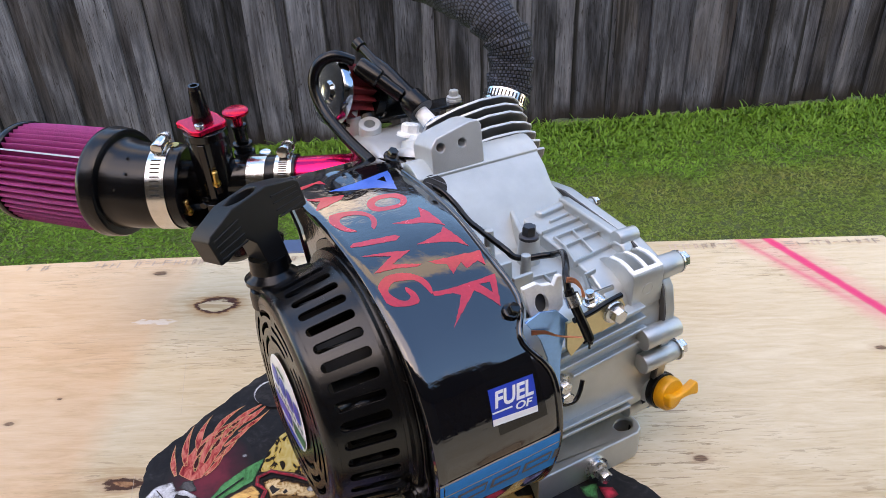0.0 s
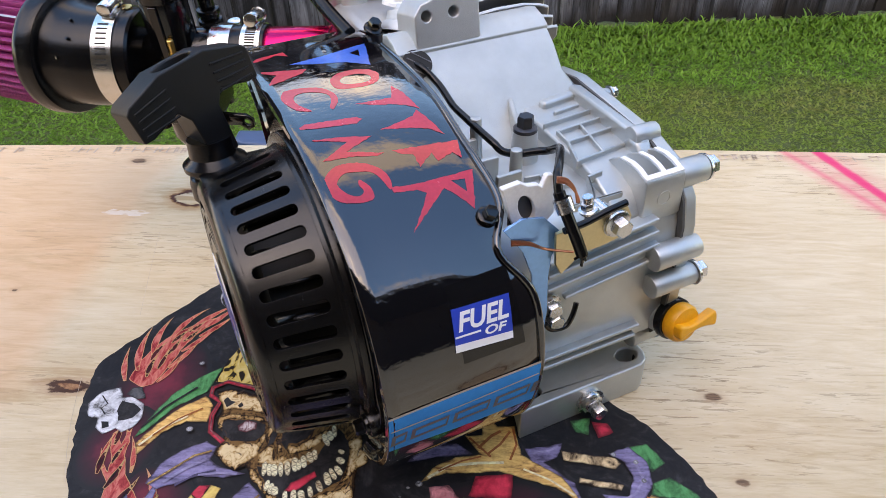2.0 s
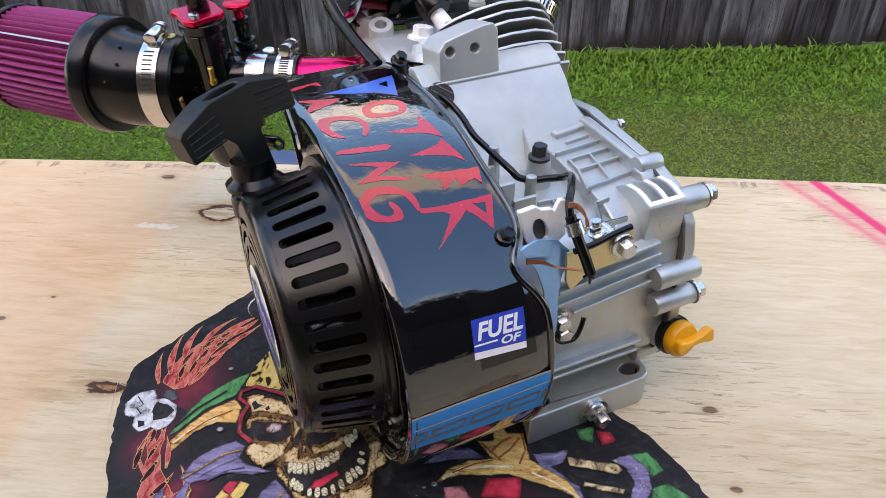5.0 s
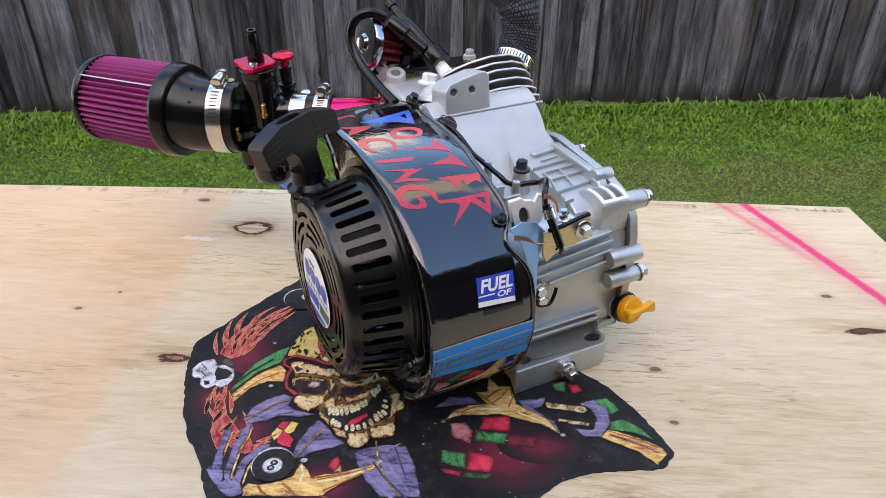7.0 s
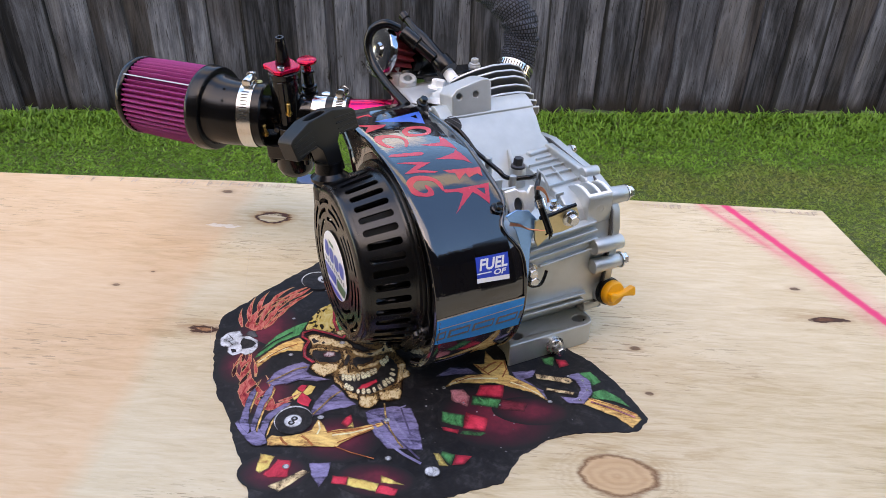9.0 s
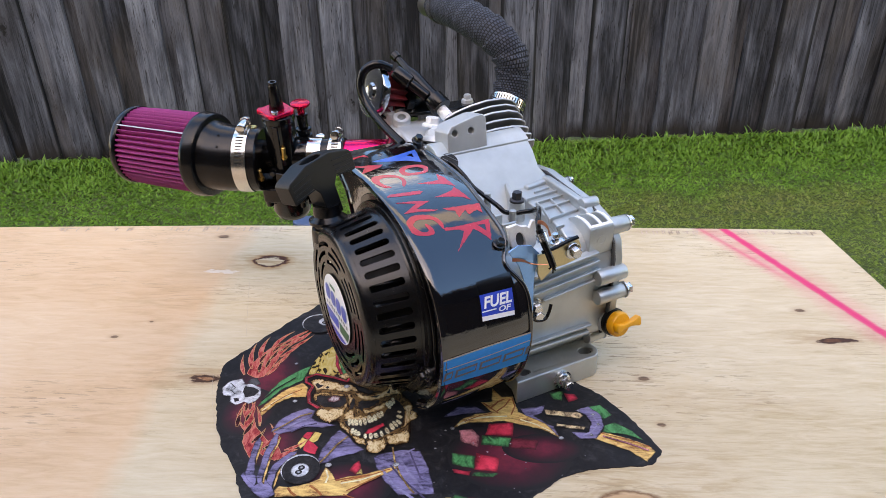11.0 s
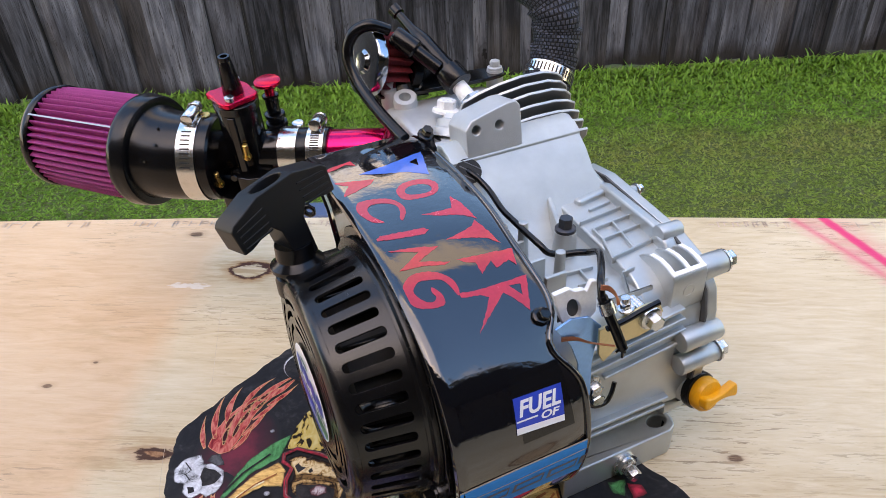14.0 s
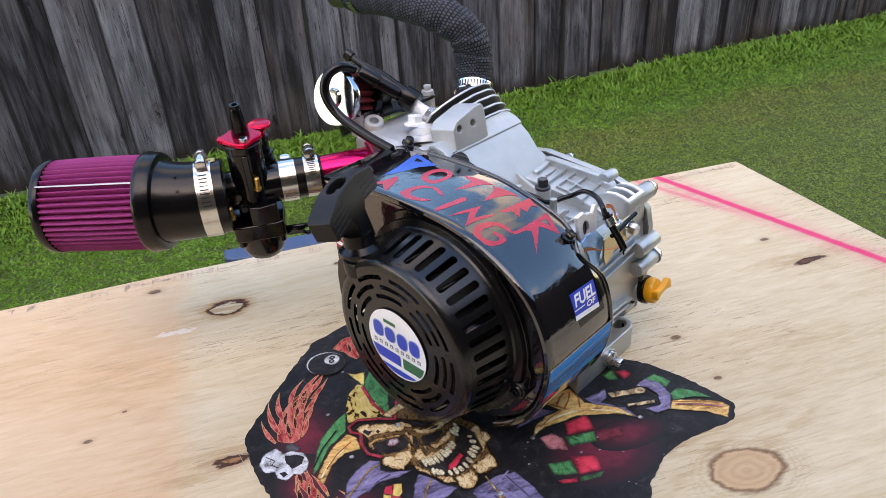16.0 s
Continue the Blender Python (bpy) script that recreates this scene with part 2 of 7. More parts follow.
    # knots: crisp dark pips with a faint brown halo
    for x, y, rx, ry, halo in ((0.457, 0.500, 0.021, 0.0055, 0.5), (0.442, 0.557, 0.009, 0.005, 0.4), (0.240, 0.431, 0.008, 0.005, 0.4),
                               (-0.278, 0.725, 0.011, 0.006, 0.4), (0.243, 0.364, 0.006, 0.004, 0.3), (-0.204, 0.421, 0.0215, 0.0058, 0.8),
                               (0.45, 0.30, 0.006, 0.003, 0.3), (-0.33, 0.49, 0.007, 0.004, 0.3), (-0.06, 0.705, 0.008, 0.005, 0.3), (-0.30, 0.52, 0.004, 0.003, 0.3)):
        r = n.math("MULTIPLY", spot(x, y, rx, ry, 2.2 if rx > 0.02 else 1.5), 0.4)
        col = n.mix(n.ramp(r, (0.20, halo), (0.66, 0.0)), col, (0.36, 0.19, 0.10))
        if rx > 0.02:
            # a long spike knot: red-brown heart inside a dark broken line
            heart = n.mix(n.ramp(grain, (0.42, 0.0), (0.56, 1.0)), (0.12, 0.045, 0.022), (0.42, 0.21, 0.10))
            col = n.mix(n.ramp(r, (0.30, 1.0), (0.36, 0.0)), col, heart)
            col = n.mix(n.ramp(r, (0.16, 0.0), (0.24, 0.95), (0.34, 0.95), (0.40, 0.0)), col, (0.055, 0.022, 0.014))
        else:
            col = n.mix(n.ramp(r, (0.20, 0.9), (0.31, 0.0)), col, n.mix(n.ramp(fine, (0.4, 0.0), (0.6, 1.0)), (0.06, 0.028, 0.018), (0.24, 0.14, 0.08)))
    # an oval repair patch with a dark outline
    r = n.math("MULTIPLY", spot(-0.196, 0.659, 0.0195, 0.0135, 1.5), 0.5)
    col = n.mix(n.ramp(r, (0.37, 0.0), (0.42, 1.0), (0.56, 1.0), (0.61, 0.0)), col, (0.070, 0.020, 0.011))
    col = n.mix(n.ramp(r, (0.5, 0.0), (0.56, 0.6), (0.9, 0.0)), col, (0.42, 0.22, 0.09))
    # a smear of pale filler
    r = n.math("MULTIPLY", spot(-0.252, 0.633, 0.020, 0.007, 3.6), 0.5)
    col = n.mix(n.ramp(r, (0.30, 0.6), (0.46, 0.0)), col, (0.78, 0.73, 0.66))
    # the big ringed knot beside the print
    r = n.math("MULTIPLY", spot(0.199, 0.262, 0.034, 0.022, 0.6), 0.5)
    rings = n.math("SINE", n.math("MULTIPLY", r, 44))
    col = n.mix(n.math("MULTIPLY", n.ramp(r, (0.44, 1.0), (0.52, 0.0)), 0.85), col, n.mix(n.math("MULTIPLY_ADD", rings, 0.20, 0.30), (0.56, 0.36, 0.20), (0.40, 0.22, 0.11)))
    col = n.mix(n.ramp(r, (0.40, 0.0), (0.46, 0.85), (0.54, 0.0)), col, (0.15, 0.065, 0.03))
    swirl = n.math("MULTIPLY_ADD", n.math("SINE", n.math("MULTIPLY", r, 75)), 0.5, 0.5)
    col = n.mix(n.math("MULTIPLY", n.ramp(r, (0.52, 0.0), (0.60, 0.3), (0.95, 0.0)), swirl), col, (0.42, 0.28, 0.15))
    # two passes of pink spray paint across the corner
    for x0, y0, x1, y1, core, mist, most in ((0.414, 0.760, 0.575, 0.375, 0.0064, 0.032, 0.97), (0.380, 0.762, 0.470, 0.598, 0.0045, 0.016, 0.6)):
        length = math.hypot(x1 - x0, y1 - y0)
        ux, uy = (x1 - x0) / length, (y1 - y0) / length
        ax, ay = n.math("SUBTRACT", xyz.outputs[0], x0), n.math("SUBTRACT", xyz.outputs[1], y0)
        along = n.math("ADD", n.math("MULTIPLY", ax, ux), n.math("MULTIPLY", ay, uy))
        side = n.math("ABSOLUTE", n.math("SUBTRACT", n.math("MULTIPLY", ax, uy), n.math("MULTIPLY", ay, ux)))
        end = n.ramp(n.math("DIVIDE", along, length), (0.0, 1.0), (0.55, 1.0), (1.0, 1.0 if most > 0.9 else 0.0))
        line = n.ramp(n.math("ADD", side, n.math("MULTIPLY", wob, 0.004)), (core * 0.55, 1.0), (core * 1.4, 0.0))
        haze = n.ramp(n.math("ADD", side, n.math("MULTIPLY", wob, 0.03)), (0.0, 0.32), (mist, 0.0))
        col = n.mix(n.math("MULTIPLY", n.math("MAXIMUM", n.math("MULTIPLY", line, most), haze), end), col, (0.74, 0.030, 0.145))
    n.bump(n.math("MULTIPLY_ADD", grain, 0.4, n.math("MULTIPLY", pores, -0.8)), 0.35, 0.001)
    return n.done(col, n.ramp(fine, (0.3, 0.50), (0.7, 0.68)), 0.0, Specular_IOR_Level=0.2)


def paling_material():
    n = Nodes("weathered_paling")
    info = n.node("ShaderNodeObjectInfo")
    shift = n.node("ShaderNodeCombineXYZ")
    for k, f in enumerate((7.0, 13.0, 29.0)):
        n.put(shift.inputs[k], n.math("MULTIPLY", info.outputs["Random"], f))
    va = n.node("ShaderNodeVectorMath", operation="ADD")
    n.put(va.inputs[0], n.at)
    n.put(va.inputs[1], shift.outputs[0])
    at = va.outputs[0]
    grain = n.noise(15, 7, 0.66, n.mapped((2.4, 2.4, 0.15), source=at), 0.5)
    fine = n.noise(110, 4, 0.6, n.mapped((2.0, 2.0, 0.07), source=at), 0.4)
    stain = n.noise(6.0, 5, 0.6, n.mapped((2.0, 1, 0.45), source=at), 0.6)
    tone = n.math("MULTIPLY_ADD", grain, 0.38, n.math("MULTIPLY_ADD", stain, 0.32, n.math("MULTIPLY_ADD", fine, 0.10, n.math("MULTIPLY_ADD", info.outputs["Random"], 0.15, 0.03))))
    col = n.ramp(tone, (0.40, (0.008, 0.009, 0.011)), (0.46, (0.030, 0.033, 0.041)), (0.525, (0.068, 0.075, 0.092)), (0.59, (0.128, 0.140, 0.168)), (0.67, (0.215, 0.235, 0.272)))
    col = n.mix(n.math("MULTIPLY", n.ramp(fine, (0.54, 0.0), (0.64, 1.0)), 0.5), col, (0.018, 0.017, 0.018))
    # long drying cracks
    crack = n.noise(46, 2, 0.5, n.mapped((1.5, 1.5, 0.055), (1, 5, 3), at), 0.4)
    col = n.mix(n.ramp(n.math("ABSOLUTE", n.math("SUBTRACT", crack, 0.5)), (0.003, 0.8), (0.014, 0.0)), col, (0.008, 0.008, 0.008))
    brown = n.ramp(n.noise(2.2, 2, 0.5, n.mapped((1, 1, 0.8), (4, 4, 4), at)), (0.48, 0.0), (0.68, 0.55))
    col = n.mix(n.math("MULTIPLY", brown, n.ramp(grain, (0.40, 0.25), (0.60, 1.0))), col, (0.075, 0.062, 0.052))
    # board's edges darkened: shade of the gaps put into the colour
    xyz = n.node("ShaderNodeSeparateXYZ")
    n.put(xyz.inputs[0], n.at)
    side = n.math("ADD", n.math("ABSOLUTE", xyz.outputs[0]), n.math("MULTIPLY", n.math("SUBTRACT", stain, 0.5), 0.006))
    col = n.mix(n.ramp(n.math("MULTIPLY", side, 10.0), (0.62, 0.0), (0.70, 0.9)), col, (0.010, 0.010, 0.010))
    # damp and soil splashed up from the ground
    foot = n.math("ADD", xyz.outputs[2], n.math("MULTIPLY", n.math("SUBTRACT", stain, 0.5), 0.10))
    col = n.mix(n.ramp(n.math("MULTIPLY", foot, 5.0), (0.10, 0.85), (0.42, 0.0)), col, (0.016, 0.013, 0.011))
    # knots with a ring or two
    vor = n.node("ShaderNodeTexVoronoi")
    n.put(vor.inputs["Vector"], n.mapped((6.0, 0.0, 3.4), source=at))
    vor.inputs["Scale"].default_value = 1.0
    d = n.math("ADD", vor.outputs["Distance"], n.math("MULTIPLY", n.math("SUBTRACT", n.noise(60, 4, 0.65, at), 0.5), 0.16))
    ring = n.ramp(d, (0.085, 1.0), (0.105, 0.35), (0.15, 0.25), (0.18, 0.45), (0.20, 0.12), (0.28, 0.0))
    col = n.mix(ring, col, (0.012, 0.011, 0.011))
    n.bump(n.math("MULTIPLY_ADD", grain, 0.5, n.math("MULTIPLY", fine, 0.5)), 0.45, 0.002)
    return n.done(col, 0.88, Specular_IOR_Level=0.2)


def cast_material(name, color, rough=0.42, metal=0.75):
    n = Nodes(name)
    grit, cloud = n.noise(1400, 2, 0.6), n.noise(28, 4)
    col = n.ramp(cloud, (0.3, tuple(c * 0.82 for c in color)), (0.7, tuple(min(1, c * 1.08) for c in color)))
    smut = n.ramp(n.noise(14, 5, 0.65), (0.58, 0.0), (0.75, 0.35))
    col = n.mix(smut, col, (0.16, 0.145, 0.13))
    n.bump(grit, 0.35, 0.0004)
    return n.done(col, n.math("MULTIPLY_ADD", cloud, 0.2, rough - 0.1), metal)


def gloss_black_material():
    n = Nodes("gloss_black_paint")
    peel = n.noise(170, 2, 0.5)
    dust = n.ramp(n.noise(900, 2, 0.8), (0.66, 0.0), (0.8, 1.0))
    n.bump(n.math("MULTIPLY_ADD", n.noise(34, 2, 0.5), 1.6, peel), 0.30, 0.0008)
    col = n.mix(n.math("MULTIPLY", dust, 0.05), (0.0045, 0.0045, 0.006), (0.25, 0.23, 0.2))
    return n.done(col, n.ramp(n.noise(22, 3), (0.35, 0.03), (0.75, 0.10)), 0.0, Coat_Weight=1.0, Coat_Roughness=0.035, Coat_IOR=1.6, Specular_IOR_Level=0.5)


def filter_cloth_material(name, color, pitch):
    n = Nodes(name)
    weave = n.node("ShaderNodeTexVoronoi")
    n.put(weave.inputs["Vector"], n.at)
    weave.inputs["Scale"].default_value = pitch
    col = n.ramp(weave.outputs["Distance"], (0.1, color), (0.85, tuple(c * 0.28 for c in color)))
    n.bump(weave.outputs["Distance"], 0.4, 0.0005)
    return n.done(col, 0.75)


def wrap_material():
    n = Nodes("exhaust_wrap")
    check = n.node("ShaderNodeTexBrick")
    uv = n.node("ShaderNodeUVMap")
    n.put(check.inputs["Vector"], uv.outputs[0])
    check.inputs["Scale"].default_value = 1.0
    check.inputs["Brick Width"].default_value, check.inputs["Row Height"].default_value = 1.0, 1.0
    check.inputs["Mortar Size"].default_value, check.inputs["Mortar Smooth"].default_value = 0.24, 0.7
    n.put(check.inputs["Color1"], (0.036, 0.043, 0.060))
    n.put(check.inputs["Color2"], (0.070, 0.082, 0.110))
    n.put(check.inputs["Mortar"], (0.002, 0.002, 0.003))
    fuzz = n.noise(700, 3)
    col = n.mix(n.math("MULTIPLY", fuzz, 0.2), check.outputs["Color"], (0.035, 0.040, 0.050))
    n.bump(n.math("SUBTRACT", 1.0, check.outputs["Fac"]), 1.0, 0.002)
    return n.done(col, 0.6, Specular_IOR_Level=0.35)


def grass_material():
    n = Nodes("grass_blades")
    isl = n.node("ShaderNodeNewGeometry").outputs["Random Per Island"]
    patch = n.noise(9.0, 5, 0.7)
    clump = n.noise(38.0, 3, 0.6)
    tone = n.math("MULTIPLY_ADD", isl, 0.14, n.math("MULTIPLY_ADD", clump, 0.55, n.math("MULTIPLY_ADD", patch, 0.55, -0.20)))
    lush = n.ramp(tone, (0.18, (0.020, 0.060, 0.006)), (0.45, (0.078, 0.190, 0.018)), (0.75, (0.165, 0.31, 0.05)))
    mown = n.ramp(tone, (0.20, (0.060, 0.108, 0.014)), (0.45, (0.112, 0.182, 0.026)), (0.75, (0.16, 0.235, 0.045)))
    straw = n.math("GREATER_THAN", n.math("MULTIPLY_ADD", isl, 0.45, n.noise(2.2, 4, 0.6)), 0.86)
    mown = n.mix(n.math("MULTIPLY", straw, 0.15), mown, (0.23, 0.165, 0.09))
    xyz = n.node("ShaderNodeSeparateXYZ")
    n.put(xyz.inputs[0], n.at)
    gap = n.math("SUBTRACT", n.math("MULTIPLY_ADD", xyz.outputs[0], 0.112, 3.02), xyz.outputs[1])
    edge = n.math("ADD", gap, n.math("MULTIPLY", n.math("SUBTRACT", n.noise(3.4, 4), 0.5), 0.5))
    dry = n.math("MULTIPLY_ADD", edge, 5.0, -2.75, clamp=True)
    # a scalped brown strip where the mower turns, and a few thin patches
    strip = n.ramp(edge, (0.50, 0.0), (0.60, 1.0), (0.72, 0.8), (0.90, 0.0))
    worn = n.math("MAXIMUM", n.math("MULTIPLY", strip, 0.4), n.math("MULTIPLY", n.ramp(n.noise(2.7, 4, 0.6, n.mapped((1, 2.2, 1), (5, 2, 0))), (0.56, 0.0), (0.68, 1.0)), 0.35))
    mown = n.mix(n.math("MULTIPLY", worn, n.ramp(n.noise(30, 3), (0.38, 0.2), (0.6, 1.0))), mown, (0.20, 0.125, 0.062))
    side = n.math("MULTIPLY_ADD", xyz.outputs[0], 1.6, 0.3, clamp=True)
    return n.done(n.mix(n.math("MULTIPLY", dry, side), lush, mown), 0.55, 0.0, Specular_IOR_Level=0.25)


def soil_material():
    n = Nodes("lawn_soil")
    a, b = n.noise(26, 5, 0.65), n.noise(2.0, 3)
    col = n.ramp(a, (0.3, (0.024, 0.040, 0.010)), (0.55, (0.056, 0.082, 0.022)), (0.75, (0.095, 0.098, 0.042)))
    col = n.mix(n.math("MULTIPLY", b, 0.3), col, (0.05, 0.08, 0.022))
    n.bump(a, 0.6, 0.02)
    return n.done(col, 0.95)


PLY, PALING = plywood_material(), paling_material()
CAST = cast_material("cast_aluminium", (0.515, 0.545, 0.54), 0.42, 0.76)
BARE = plain("bare_scraped_alloy", (0.80, 0.80, 0.79), 0.5, 0.15, grain=500)
# aluminium darkened for the fins: shade between them put into the colour
FIN_SHADE = cast_material("gap_shaded_aluminium", (0.20, 0.205, 0.215), 0.5, 0.5)
CAST_PALE = cast_material("blasted_aluminium", (0.53, 0.555, 0.56), 0.5, 0.6)
CAST_JACKET = cast_material("smooth_cast_aluminium", (0.495, 0.537, 0.535), 0.5, 0.5)
STEEL = plain("zinc_steel", (0.62, 0.64, 0.66), 0.26, 1.0, relief=0.05)
BRUSHED = plain("brushed_tinplate", (0.30, 0.31, 0.33), 0.4, 1.0, relief=0.1)
CHROME = plain("chrome", (0.40, 0.44, 0.48), 0.14, 1.0, relief=0.03)
DULL_STEEL = plain("dull_burnt_steel", (0.16, 0.15, 0.13), 0.4, 0.9)
STAINLESS = plain("stainless_band", (0.70, 0.69, 0.66), 0.2, 1.0, relief=0.05)
BRASS = plain("brass", (0.62, 0.40, 0.13), 0.28, 1.0)
GOLD_ZINC = plain("yellow_zinc", (0.60, 0.50, 0.30), 0.3, 0.9)
GLOSS = gloss_black_material()
SATIN = plain("satin_black_plastic", (0.0035, 0.0035, 0.004), 0.25, grain=900, relief=0.06, Specular_IOR_Level=0.5)
GRIP = plain("matt_black_grip", (0.0045, 0.0045, 0.005), 0.42, grain=900, relief=0.1, Specular_IOR_Level=0.32)
RUBBER = plain("black_rubber", (0.003, 0.003, 0.0035), 0.24, grain=700, relief=0.06, Specular_IOR_Level=0.35)
# near-black for hole insides, their shade put into the colour; fan and notches too
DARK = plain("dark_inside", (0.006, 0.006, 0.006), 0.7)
SHINY_BLACK = plain("black_anodised", (0.003, 0.003, 0.0035), 0.15, 0.0, relief=0.05, Specular_IOR_Level=0.5)
RED_ANO = plain("red_anodised", (0.72, 0.010, 0.055), 0.24, 0.75, relief=0.05)
PINK_ANO = plain("pink_anodised", (0.80, 0.012, 0.11), 0.18, 0.85, relief=0.03)
PURPLE = filter_cloth_material("magenta_filter_cloth", (0.47, 0.036, 0.24), 1300)
DEEP_RED = filter_cloth_material("dark_red_filter_cloth", (0.22, 0.010, 0.018), 1000)
YELLOW = plain("yellow_plastic", (0.85, 0.36, 0.015), 0.35, grain=600)
WHITE = plain("white_ceramic", (0.82, 0.82, 0.80), 0.3)
WHITE_VINYL = plain("white_vinyl", (0.80, 0.80, 0.80), 0.35, vary=0.04, relief=0)
BLUE_VINYL = plain("royal_blue_vinyl", (0.012, 0.055, 0.42), 0.3, vary=0.06, relief=0)
SKY_VINYL = plain("sky_blue_vinyl", (0.001, 0.255, 0.66), 0.34, vary=0.08, relief=0, Specular_IOR_Level=0.06)
TAN_LINE = plain("tan_outline", (0.42, 0.36, 0.30), 0.4, relief=0)
GREEN_VINYL = plain("green_vinyl", (0.015, 0.13, 0.06), 0.35, relief=0)
RED_PAINT = plain("red_stencil_paint", (0.50, 0.022, 0.040), 0.25, vary=0.2, grain=500, Coat_Weight=0.25, Coat_Roughness=0.1)
BLUE_PAINT = plain("blue_stencil_paint", (0.02, 0.12, 0.50), 0.25, vary=0.15, Coat_Weight=0.3, Coat_Roughness=0.08)
BLUE_STEEL = plain("blued_zinc_bracket", (0.20, 0.46, 0.86), 0.25, 0.7)
COPPER = plain("copper_wire", (0.70, 0.28, 0.16), 0.3, 0.9)
WRAP = wrap_material()
BENCH_BLUE = plain("blue_bench_paint", (0.045, 0.085, 0.17), 0.35)
BLADE, SOIL = grass_material(), soil_material()

GROUND = -0.75

# ---- lawn ----
bm = bmesh.new()
for k in range(41):
    for j in range(41):
        bm.verts.new(((k - 20) ** 3 * 0.02 + 0.5, (j - 20) ** 3 * 0.02 + 2.0, GROUND))
bm.verts.ensure_lookup_table()
for k in range(40):
    for j in range(40):
        bm.faces.new([bm.verts[a * 41 + b] for a, b in ((k, j), (k + 1, j), (k + 1, j + 1), (k, j + 1))])
ground = tagged(link("ground", bm, SOIL), "mown green lawn reaching to the fence", "lawn", kind="structure")

FENCE_Y, FENCE_SLOPE = 3.02, 0.112      # the fence line: y = FENCE_Y + FENCE_SLOPE * x


def grass():
    """Short blades over the lawn in view, longer along the fence."""
    rng = np.random.default_rng(4)
    n = 640000
    x = rng.uniform(-2.6, 5.0, n)
    y = rng.uniform(0.55, 4.0, n)
    keep = y < FENCE_Y + FENCE_SLOPE * x - 0.01
    x, y = x[keep], y[keep]
    n = len(x)
    to_fence = FENCE_Y + FENCE_SLOPE * x - y
    clump = np.array([noise.noise((a * 3.1, b * 3.1, 0)) for a, b in zip(x[::8], y[::8])]).repeat(8)[:n]
    edge = np.clip(1.15 - to_fence / 0.42, 0, 1) * np.clip(0.75 + 1.7 * clump, 0.05, 2.2)
    h = rng.uniform(0.005, 0.011, n) * (1 + 0.5 * clump) + edge * rng.uniform(0.0, 0.024, n)
    h = h * np.clip(1.3 - to_fence * 0.75, 0.55, 1.0) * np.clip(to_fence / 0.09 * (0.8 + 2.2 * clump), 0.3, 1.0)
    turn = rng.uniform(0, 2 * np.pi, n)
    lean = rng.uniform(0.5, 2.2, n) * (0.010 + 0.5 * h)
    w = rng.uniform(0.0020, 0.0042, n) * (1 + 0.15 * edge)
    fx, fy = np.cos(turn), np.sin(turn)
    base = np.stack([x, y, np.full(n, GROUND - 0.002)], 1)
    side = np.stack([-fy * w, fx * w, np.zeros(n)], 1)
    mid = base + np.stack([fx * lean * 0.35, fy * lean * 0.35, h * 0.62], 1)
    tip = base + np.stack([fx * lean, fy * lean, h], 1)
    co = np.stack([base - side, base + side, mid + side * 0.8, mid - side * 0.8, tip], 1).reshape(-1, 3)
    i = np.arange(n)[:, None] * 5
    me = bpy.data.meshes.new("grass")
    me.vertices.add(n * 5)
    me.vertices.foreach_set("co", co.ravel())
    loops = np.concatenate([i + [0, 1, 2, 3], i + [3, 2, 4]], 1).ravel()
    me.loops.add(len(loops))
    me.loops.foreach_set("vertex_index", loops)
    me.polygons.add(n * 2)
    starts = (np.arange(n)[:, None] * 7 + [0, 4]).ravel()
    me.polygons.foreach_set("loop_start", starts)
    me.update()
    me.materials.append(BLADE)
    return tagged(new("grass", me), "short green grass blades, longer along the fence", "grass", kind="stuff")


grass()

# ---- plywood table ----
table = thing("work_table", "bare plywood sheet table with a pink spray-painted line", "table", pose(0, 0, GROUND))
TOP = -GROUND
bm = bmesh.new()
outline = [(-1.75, -0.43), (0.665, -0.43), (0.548, 0.758), (0.10, 0.763), (-0.28, 0.760), (-0.62, 0.750), (-1.75, 0.735)]
prism(bm, outline, lambda x, y, z: (x, y, z), TOP - 0.017, TOP)
part("tabletop", bm, PLY, table, "pale knotty pine plywood sheet", bevel=0.0012)
bm = bmesh.new()
for x0, x1 in ((-0.195, 0.12),):
    prism(bm, [(x0 + 0.03, 0.768), (x0 + 0.010, 0.772), (x0, 0.780), (x0, 0.800), (x1, 0.800), (x1, 0.768)], lambda x, y, z: (x, y, z), TOP - 0.03, TOP - 0.003)
box(bm, (-0.16, -0.30, TOP - 0.06), (-0.10, 0.795, TOP - 0.0175))
part("bench_rail", bm, BENCH_BLUE, table, "dark blue painted bench rail", bevel=0.003)
for x in (-1.5, 0.42):
    for y in (-0.33, 0.62):
        bm = bmesh.new()
        box(bm, (x - 0.03, y - 0.03, 0), (x + 0.03, y + 0.03, TOP - 0.0175))
        part("leg", bm, BENCH_BLUE, table, bevel=0.003)

